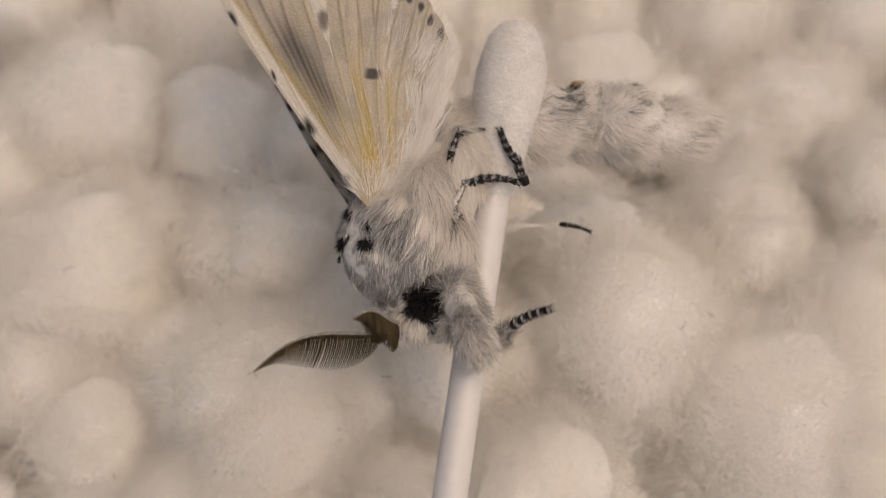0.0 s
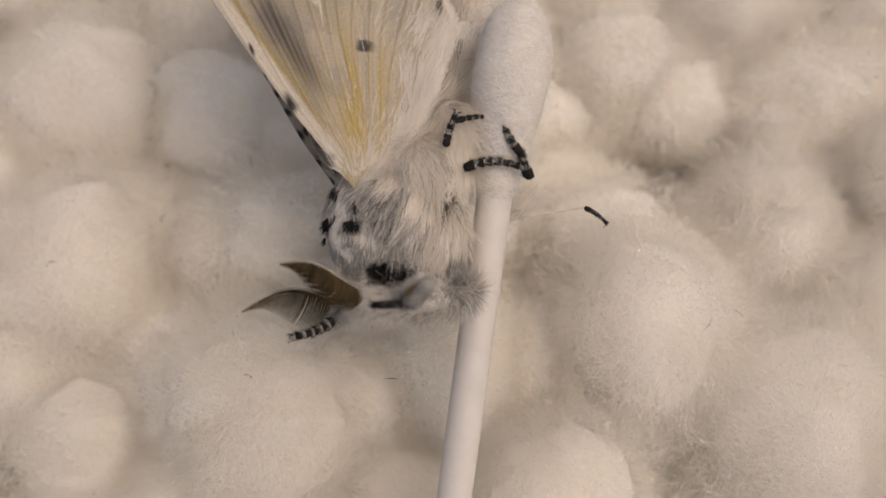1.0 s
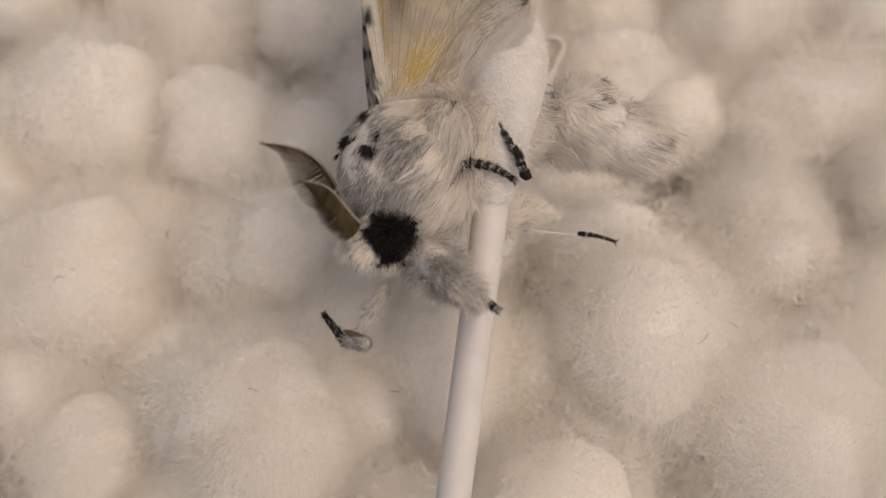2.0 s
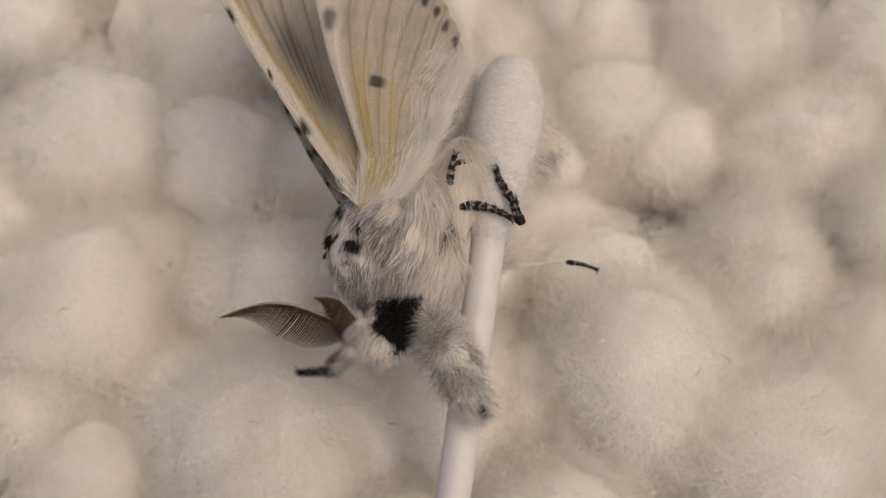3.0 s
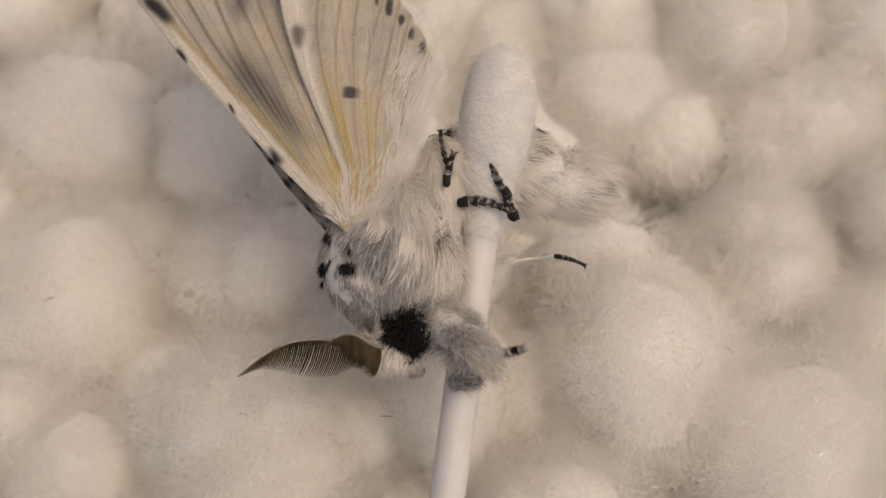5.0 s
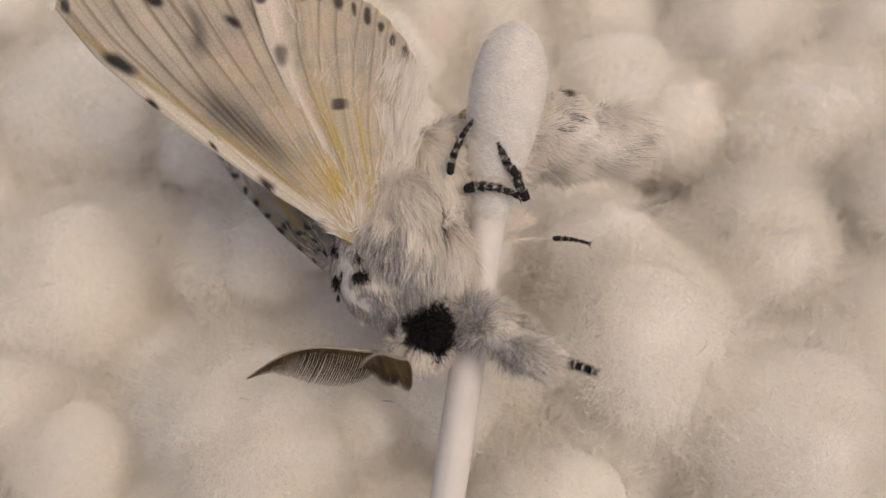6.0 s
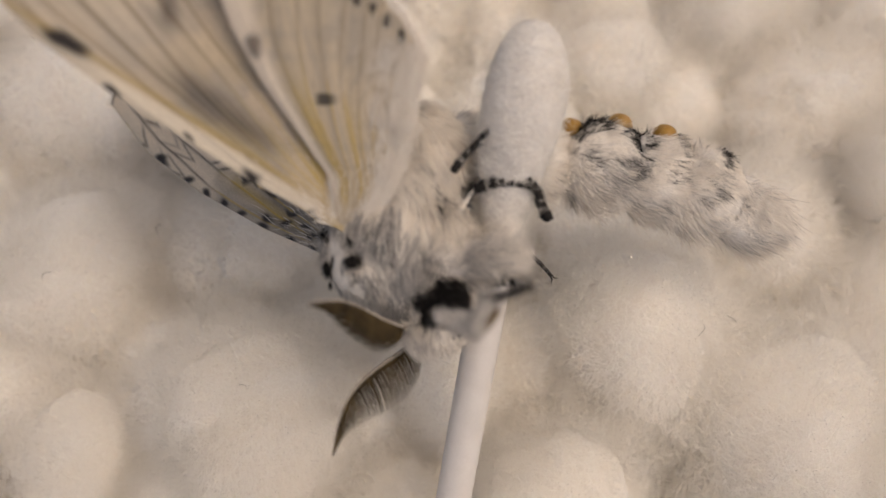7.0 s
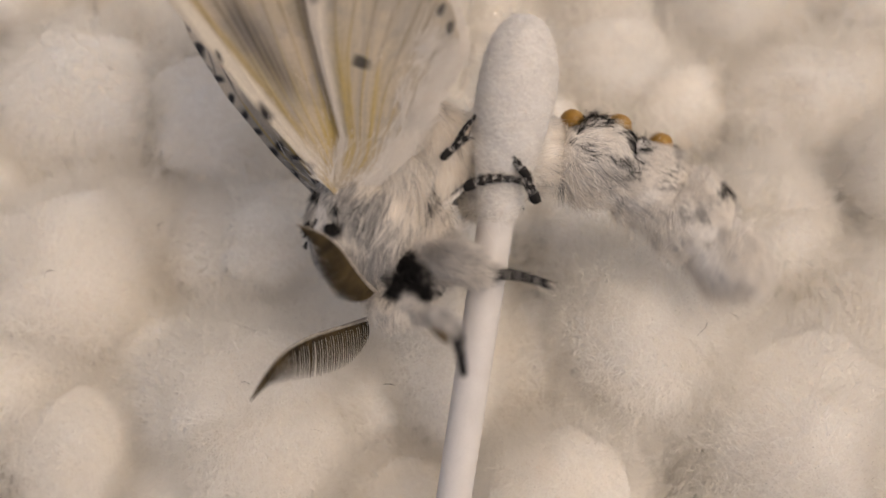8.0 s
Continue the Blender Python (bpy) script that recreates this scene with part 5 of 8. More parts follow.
    walk(MOVING["hindwing_far"], [
        (0, joint(-0.49, 4.79, -9.00, 0.0, -0.0, 98.5)),
        (0.2, joint(-0.47, 4.32, -9.00, 0.0, -0.0, 98.5)),
        (0.4, joint(-0.05, 4.37, -9.00, 0.0, -0.0, 97.0)),
        (0.5, joint(0.16, 4.40, -9.00, 0.0, -0.0, 96.2)),
        (0.6, joint(0.25, 3.64, -9.00, 0.0, -0.0, 101.8)),
        (0.7, joint(0.33, 3.59, -9.00, 0.0, -0.0, 97.2)),
        (0.8, joint(0.28, 3.35, -9.00, 0.0, -0.0, 102.9)),
        (0.9, joint(0.06, 3.98, -9.00, 0.0, -0.0, 101.0)),
        (1, joint(-0.12, 4.61, -9.00, 0.0, -0.0, 99.1)),
        (1.1, joint(-0.08, 5.41, -9.00, 0.0, -0.0, 98.2)),
        (1.2, joint(0.04, 4.83, -9.00, 0.0, -0.0, 97.1)),
        (1.3, joint(0.20, 4.19, -9.00, 0.0, 12.7, 104.9)),
        (1.4, joint(0.50, 4.34, -9.00, 0.0, 18.0, 101.4)),
        (1.5, joint(1.63, 5.50, -9.00, 0.0, 37.5, 82.8)),
        (1.6, joint(3.31, 6.69, -9.00, 0.0, 36.3, 59.5)),
        (1.7, joint(3.59, 6.63, -9.00, 0.0, 41.2, 59.2)),
        (2.3, joint(1.69, 4.96, -9.00, 0.0, 40.3, 87.6)),
        (2.8, joint(-0.20, 4.87, -9.00, 0.0, -0.0, 97.9)),
        (3, joint(-0.42, 4.27, -9.00, 0.0, -0.0, 105.4)),
        (3.2, joint(-0.12, 3.87, -9.00, 0.0, -0.0, 107.4)),
        (3.5, joint(0.39, 4.51, -9.00, 0.0, -0.0, 110.3)),
        (3.8, joint(0.24, 7.67, -9.00, 0.0, -0.0, 97.6)),
        (4, joint(-1.20, 5.47, -9.00, 0.0, -0.0, 115.0)),
        (4.2, joint(-0.21, 5.43, -9.00, 0.0, -0.0, 114.4)),
        (5.3, joint(0.50, 4.43, -9.00, 0.0, -0.0, 107.3)),
        (5.4, joint(0.59, 4.05, -9.00, 0.0, -0.0, 109.5)),
        (5.5, joint(0.69, 3.68, -9.00, 0.0, -0.0, 111.7)),
        (5.6, joint(0.87, 3.66, -9.00, 0.0, -0.0, 109.9)),
        (5.7, joint(1.05, 3.63, -9.00, 0.0, -0.0, 107.9)),
        (5.8, joint(0.91, 4.04, -9.00, 0.0, -0.0, 107.8)),
        (5.9, joint(0.79, 4.45, -9.00, 0.0, -0.0, 107.6)),
        (6, joint(0.68, 4.87, -9.00, 0.0, -0.0, 107.4)),
        (6.1, joint(0.83, 4.83, -9.00, 0.0, -0.0, 104.6)),
        (6.2, joint(0.96, 4.79, -9.00, 0.0, -0.0, 101.9)),
        (6.3, joint(1.09, 4.76, -9.00, 0.0, -0.0, 99.4)),
        (6.5, joint(1.76, 4.04, -9.00, 0.0, -0.0, 100.7)),
        (6.6, joint(0.50, 4.57, -9.00, 0.0, -0.0, 110.4)),
        (6.7, joint(0.44, 4.39, -9.00, 0.0, -0.0, 112.6)),
        (6.8, joint(0.17, 4.96, -9.00, 0.0, -0.0, 108.6)),
        (6.9, joint(-0.04, 5.55, -9.00, 0.0, -0.0, 104.7)),
        (7, joint(1.37, 4.56, -9.00, 0.0, 7.5, 103.0)),
        (7.1, joint(1.06, 4.25, -9.00, 0.0, 7.5, 108.7)),
        (7.2, joint(0.87, 3.93, -9.00, 0.0, 7.2, 114.1)),
        (7.3, joint(0.80, 3.62, -9.00, 0.0, 6.5, 119.1)),
        (7.4, joint(0.77, 4.15, -9.00, 0.0, 4.7, 118.5)),
        (7.5, joint(0.73, 4.70, -9.00, 0.0, -0.0, 117.8)),
        (7.6, joint(0.95, 5.40, -9.00, 0.0, 6.9, 107.7)),
        (7.7, joint(1.49, 6.09, -9.00, 0.0, 9.6, 96.9)),
        (7.8, joint(1.13, 5.69, -9.00, 0.0, 8.9, 100.6)),
        (7.9, joint(0.86, 5.27, -9.00, 0.0, 7.9, 104.2)),
        (8, joint(0.69, 4.84, -9.00, 0.0, 6.4, 107.7))])
    walk(MOVING["antenna_near"], [
        (0, joint(2.99, -5.40, -1.30, 20.0, -70.3, 169.4)),
        (0.2, joint(2.66, -5.54, -1.30, 20.0, -69.4, 164.5)),
        (0.4, joint(2.11, -5.39, -1.30, 20.0, -58.0, 177.9)),
        (0.5, joint(1.84, -5.31, -1.30, 20.0, -51.4, -178.8)),
        (0.6, joint(1.46, -4.07, -1.30, 20.0, -58.1, 173.1)),
        (0.7, joint(0.32, -3.63, -1.30, 20.0, -40.8, 161.4)),
        (0.8, joint(1.16, -4.31, -1.30, 20.0, -39.6, 166.0)),
        (0.9, joint(0.93, -4.05, -1.30, 20.0, -53.2, 175.1)),
        (1, joint(1.65, -4.20, -1.30, 20.0, -48.2, 167.1)),
        (1.1, joint(1.60, -4.18, -1.30, 20.0, -70.0, 167.6)),
        (1.2, joint(2.13, -4.86, -1.30, 20.0, -68.2, 161.4)),
        (1.3, joint(2.33, -4.58, -1.30, 20.0, -50.7, 163.5)),
        (1.4, joint(1.54, -4.22, -1.30, 20.0, -42.2, 163.0)),
        (1.5, joint(1.97, -3.96, -1.30, 20.0, -43.1, 170.0)),
        (1.6, joint(1.90, -3.86, -1.30, 20.0, -31.3, 173.6)),
        (1.7, joint(1.98, -4.22, -1.30, 20.0, -53.8, 179.1)),
        (2.3, joint(2.19, -4.59, -1.30, 20.0, -60.7, 168.9)),
        (2.8, joint(2.16, -5.33, -1.30, 20.0, -65.8, 161.5)),
        (3, joint(2.38, -5.32, -1.30, 20.0, -62.9, 154.3)),
        (3.2, joint(1.90, -5.13, -1.30, 20.0, -53.0, 172.9)),
        (3.5, joint(1.88, -4.90, -1.30, 20.0, -55.4, -174.7)),
        (3.8, joint(1.90, -4.13, -1.30, 20.0, -51.6, 168.7)),
        (4, joint(3.49, -3.72, -1.30, 20.0, -67.8, 159.6)),
        (4.2, joint(4.44, -4.12, -1.30, 20.0, -70.2, 172.2)),
        (5.3, joint(2.00, -5.39, -1.30, 20.0, -67.4, 159.4)),
        (5.4, joint(1.96, -5.33, -1.30, 20.0, -67.4, 158.5)),
        (5.5, joint(1.92, -5.27, -1.30, 20.0, -67.4, 157.6)),
        (5.6, joint(1.70, -5.43, -1.30, 20.0, -66.3, 159.0)),
        (5.7, joint(1.46, -5.58, -1.30, 20.0, -65.0, 160.0)),
        (5.8, joint(1.77, -5.73, -1.30, 20.0, -66.7, 162.2)),
        (5.9, joint(2.07, -5.88, -1.30, 20.0, -68.4, 164.8)),
        (6, joint(2.36, -6.05, -1.30, 20.0, -69.9, 167.8)),
        (6.1, joint(2.24, -6.01, -1.30, 20.0, -69.8, 168.8)),
        (6.2, joint(2.15, -5.98, -1.30, 20.0, -69.7, 169.8)),
        (6.3, joint(2.08, -5.96, -1.30, 20.0, -69.4, 170.7)),
        (6.5, joint(2.36, -5.26, -1.30, 20.0, -68.5, 149.0)),
        (6.6, joint(2.82, -5.02, -1.30, 20.0, -68.4, 158.7)),
        (6.7, joint(3.98, -4.92, -1.30, 20.0, -61.7, 147.1)),
        (6.8, joint(3.76, -4.95, -1.30, 20.0, -64.6, 156.7)),
        (6.9, joint(3.56, -4.97, -1.30, 20.0, -66.0, 168.3)),
        (7, joint(2.60, -4.84, -1.30, 20.0, -43.3, 151.8)),
        (7.1, joint(2.82, -4.89, -1.30, 20.0, -25.5, 145.5)),
        (7.2, joint(3.08, -4.96, -1.30, 20.0, -0.0, 156.5)),
        (7.3, joint(3.35, -5.07, -1.30, 20.0, -27.7, 175.3)),
        (7.4, joint(3.15, -4.72, -1.30, 20.0, -55.5, 148.8)),
        (7.5, joint(2.93, -4.37, -1.30, 20.0, -30.8, 161.5)),
        (7.6, joint(2.58, -4.68, -1.30, 20.0, -76.2, -176.7)),
        (7.7, joint(2.14, -5.02, -1.30, 20.0, -69.7, 162.4)),
        (7.8, joint(2.64, -4.67, -1.30, 20.0, -55.5, 167.0)),
        (7.9, joint(3.09, -4.27, -1.30, 20.0, -65.1, 137.6)),
        (8, joint(3.47, -3.84, -1.30, 20.0, -37.9, 143.4))])
    walk(MOVING["antenna_far"], [
        (0, joint(1.87, -6.56, -5.09, 0.0, -22.2, -158.9)),
        (0.2, joint(1.55, -6.50, -4.44, 0.0, -12.9, -170.0)),
        (0.4, joint(0.86, -6.71, -6.08, 0.0, -37.9, -157.5)),
        (0.5, joint(0.55, -6.77, -6.41, 0.0, -43.9, -149.0)),
        (0.6, joint(-0.07, -5.14, -6.48, 0.0, -45.1, -144.8)),
        (0.7, joint(-0.82, -6.20, -6.52, 0.0, -46.0, -158.6)),
        (0.8, joint(0.01, -5.54, -6.39, 0.0, -43.5, -146.5)),
        (0.9, joint(-0.22, -5.14, -6.90, 0.0, -54.1, -160.7)),
        (1, joint(-0.24, -5.74, -6.92, 0.0, -54.6, -172.1)),
        (1.1, joint(0.23, -4.40, -6.08, 0.0, -37.9, -173.0)),
        (1.2, joint(0.88, -5.24, -5.23, 0.0, -24.3, 176.2)),
        (1.3, joint(1.33, -4.81, -5.92, 0.0, -35.2, -158.6)),
        (1.4, joint(0.85, -4.90, -6.41, 0.0, -43.9, -157.5)),
        (1.5, joint(1.08, -5.10, -7.08, 0.0, -58.5, 179.8)),
        (1.6, joint(0.94, -4.86, -6.88, 0.0, -53.7, 170.8)),
        (1.7, joint(-0.28, -3.77, -6.86, 0.0, -53.2, 167.1)),
        (2.3, joint(0.84, -4.39, -6.22, 0.0, -40.4, 179.4)),
        (2.8, joint(1.39, -5.38, -3.50, 0.0, -0.0, 178.7)),
        (3, joint(1.44, -5.95, -5.31, 0.0, -25.6, -171.7)),
        (3.2, joint(1.10, -6.59, -6.24, 0.0, -40.8, -155.3)),
        (3.5, joint(1.16, -6.45, -7.12, 0.0, -59.6, -165.2)),
        (3.8, joint(1.03, -4.88, -6.10, 0.0, -38.3, -172.8)),
        (4, joint(2.40, -4.18, -3.50, 0.0, -0.0, -164.6)),
        (4.2, joint(3.34, -4.62, -3.97, 0.0, -6.4, -163.4)),
        (5.3, joint(0.90, -5.35, -5.87, 0.0, -34.3, -168.5)),
        (5.4, joint(0.87, -5.26, -5.50, 0.0, -28.4, -179.1)),
        (5.5, joint(0.85, -5.17, -5.05, 0.0, -21.6, -178.9)),
        (5.6, joint(0.51, -5.49, -5.11, 0.0, -22.6, 179.4)),
        (5.7, joint(0.14, -5.79, -5.17, 0.0, -23.4, 177.8)),
        (5.8, joint(0.42, -5.78, -5.08, 0.0, -22.1, 178.5)),
        (5.9, joint(0.69, -5.77, -4.97, 0.0, -20.5, 179.2)),
        (6, joint(0.94, -5.79, -4.85, 0.0, -18.7, 179.8)),
        (6.1, joint(0.66, -6.08, -5.28, 0.0, -25.1, -177.8)),
        (6.2, joint(0.38, -6.33, -5.54, 0.0, -29.0, -174.9)),
        (6.3, joint(0.10, -6.56, -5.67, 0.0, -31.1, -171.6)),
        (6.5, joint(1.32, -6.31, -3.50, 0.0, -0.0, -178.0)),
        (6.6, joint(2.49, -5.46, -4.68, 0.0, -16.3, -158.4)),
        (6.7, joint(3.80, -6.36, -4.80, 0.0, -18.1, -146.6)),
        (6.8, joint(3.19, -6.32, -5.02, 0.0, -21.2, -147.0)),
        (6.9, joint(2.61, -6.24, -5.19, 0.0, -23.7, -147.4)),
        (7, joint(2.92, -6.13, -5.85, 0.0, -34.0, -138.2)),
        (7.1, joint(3.13, -6.24, -6.21, 0.0, -40.1, -146.4)),
        (7.2, joint(3.39, -6.37, -6.32, 0.0, -42.1, -134.0)),
        (7.3, joint(3.68, -6.56, -6.30, 0.0, -41.9, -119.1)),
        (7.4, joint(3.03, -6.02, -6.29, 0.0, -41.7, -131.7)),
        (7.5, joint(2.37, -5.48, -6.14, 0.0, -38.9, -134.0)),
        (7.6, joint(1.62, -5.57, -5.79, 0.0, -33.1, -152.2)),
        (7.7, joint(0.99, -5.43, -3.50, 0.0, -0.0, 179.5)),
        (7.8, joint(1.55, -5.73, -5.47, 0.0, -28.0, -158.3)),
        (7.9, joint(2.32, -5.78, -5.29, 0.0, -25.2, -131.4)),
        (8, joint(3.07, -5.76, -5.28, 0.0, -25.1, -138.5))])
    walk(MOVING["foreleg_near_femur"], [
        (0, joint(6.52, -1.99, -1.81, 0.0, -32.8, -63.2)),
        (0.2, joint(6.63, -2.24, -2.20, 0.0, 0.0, -69.6)),
        (0.4, joint(6.60, -3.12, -2.20, 0.0, 0.0, -85.0)),
        (0.5, joint(6.11, -4.62, -0.74, 0.0, -0.0, -77.5)),
        (0.567, joint(7.56, -3.52, 0.21, -6.7, -26.1, -126.3)),
        (0.6, joint(8.29, -2.97, 0.69, 0.0, -38.7, -154.7)),
        (0.7, joint(6.18, -4.38, 1.00, 0.0, -38.5, -174.4)),
        (0.8, joint(6.91, -5.01, -2.00, 0.0, 0.0, -135.8)),
        (0.9, joint(7.54, -4.04, -2.20, 0.0, -38.6, -88.9)),
        (0.967, joint(8.01, -3.61, -2.31, 4.5, -20.5, -143.4)),
        (1, joint(8.24, -3.39, -2.36, 0.0, -12.0, -168.0)),
        (1.067, joint(7.57, -2.57, -2.73, 6.3, -30.2, -105.2)),
        (1.1, joint(7.23, -2.16, -2.91, 0.0, -38.7, -69.3)),
        (1.2, joint(7.12, -2.61, -2.55, 0.0, -38.7, -86.1)),
        (1.3, joint(9.45, -2.19, 0.16, 0.0, -38.7, -156.2)),
        (1.4, joint(7.00, -6.92, -2.16, 0.0, -38.7, -107.3)),
        (1.5, joint(9.80, -1.82, -3.57, 0.0, -39.2, -150.1)),
        (1.567, joint(8.93, -3.99, -2.70, -0.1, -38.9, -82.9)),
        (1.6, joint(8.49, -5.08, -2.27, 0.0, -38.7, -49.4)),
        (1.7, joint(6.14, -4.74, -3.60, 0.0, -38.7, -1.4)),
        (2.3, joint(6.67, -3.64, -2.56, 0.0, -38.7, -37.8)),
        (2.8, joint(7.09, -3.37, -2.20, 0.0, -21.5, -62.3)),
        (3, joint(7.33, -4.11, -0.31, 0.0, -0.0, -48.1)),
        (3.1, joint(6.44, -5.24, -2.55, -9.1, -19.1, -85.4)),
        (3.2, joint(6.12, -5.51, -2.37, 0.0, -38.7, -136.2)),
        (3.3, joint(5.16, -4.91, -3.03, 0.0, -38.7, -88.7)),
        (3.4, joint(4.19, -4.31, -3.69, 0.0, -38.7, -41.1)),
        (3.467, joint(8.36, -1.87, -3.30, -2.9, -45.0, -111.3)),
        (3.5, joint(10.44, -0.66, -3.10, 0.0, -47.9, -149.5)),
        (3.567, joint(6.35, -3.15, -3.46, -2.8, -41.0, -68.5)),
        (3.6, joint(4.30, -4.39, -3.64, 0.6, -38.2, -31.2)),
        (3.7, joint(5.38, -5.08, -2.92, 0.6, -37.4, -68.5)),
        (3.8, joint(6.46, -5.76, -2.20, 0.0, -36.9, -105.4)),
        (3.9, joint(6.03, -4.47, -3.07, -6.3, -22.6, -58.4)),
        (4, joint(6.65, -2.94, -2.79, 0.0, -35.5, -19.2)),
        (4.2, joint(5.24, -0.77, -3.72, 0.0, -38.7, -6.8)),
        (5.3, joint(6.66, -3.30, -2.20, 0.0, -24.6, -76.2)),
        (5.367, joint(7.65, -3.11, -2.95, -2.8, -34.2, -129.3)),
        (5.4, joint(8.14, -3.01, -3.33, 0.0, -38.7, -158.1)),
        (5.467, joint(7.37, -3.36, -3.26, -2.3, -30.7, -102.5)),
        (5.5, joint(6.98, -3.53, -3.23, 0.0, -26.9, -76.4)),
        (5.6, joint(7.39, -1.20, -4.68, 0.0, -38.7, -108.7)),
        (5.7, joint(5.71, -4.86, -2.20, 0.0, -33.9, -134.2)),
        (5.767, joint(6.02, -4.44, -2.20, -0.8, -30.8, -81.9)),
        (5.8, joint(6.17, -4.23, -2.20, 0.0, -29.4, -56.4)),
        (5.9, joint(6.02, -3.37, -2.67, 0.0, -38.7, -111.8)),
        (5.967, joint(6.96, -3.60, -1.94, -5.3, -12.5, -65.9)),
        (6, joint(7.44, -3.71, -1.57, 0.0, -0.0, -45.0)),
        (6.1, joint(5.21, -3.47, -2.80, 0.0, -38.7, -49.1)),
        (6.2, joint(3.86, -3.00, -3.41, 0.0, -38.7, -51.8)),
        (6.3, joint(6.03, -2.68, -2.60, 0.0, -38.7, -45.9)),
        (6.5, joint(7.68, -2.96, -10.00, 0.0, -2.7, -36.4)),
        (6.6, joint(4.79, -1.04, -4.75, 0.0, -38.7, -45.6)),
        (6.7, joint(7.85, -0.79, -4.00, 0.0, -24.8, -19.3)),
        (6.8, joint(4.54, -1.08, -4.98, 0.0, -38.7, -28.7)),
        (6.9, joint(6.13, -2.04, -3.10, 0.0, -24.1, -30.3)),
        (7, joint(4.01, -0.99, -1.77, 0.0, -0.0, -6.0)),
        (7.1, joint(5.65, -1.69, -2.75, 0.0, -38.7, 1.3)),
        (7.2, joint(4.73, -1.64, -3.77, 0.0, -38.7, -20.4)),
        (7.3, joint(6.89, -2.25, -2.20, 0.0, -31.4, -28.5)),
        (7.4, joint(5.75, -1.91, -3.34, 0.0, -38.7, -13.2)),
        (7.5, joint(5.78, -1.91, -4.42, 0.0, -39.1, -68.4)),
        (7.6, joint(6.42, -2.55, -2.27, 0.0, -38.7, -34.9)),
        (7.667, joint(6.15, -2.80, -2.50, 0.0, -38.7, -106.7)),
        (7.7, joint(6.01, -2.93, -2.61, 0.0, -38.7, -142.6)),
        (7.767, joint(5.86, -2.56, -2.61, 0.0, -38.7, -75.6)),
        (7.8, joint(5.78, -2.37, -2.61, 0.0, -38.7, -42.1)),
        (7.9, joint(7.00, -1.32, -2.20, 0.0, -34.9, -16.5)),
        (8, joint(4.74, -0.17, -3.69, 0.0, -38.6, -14.4))])
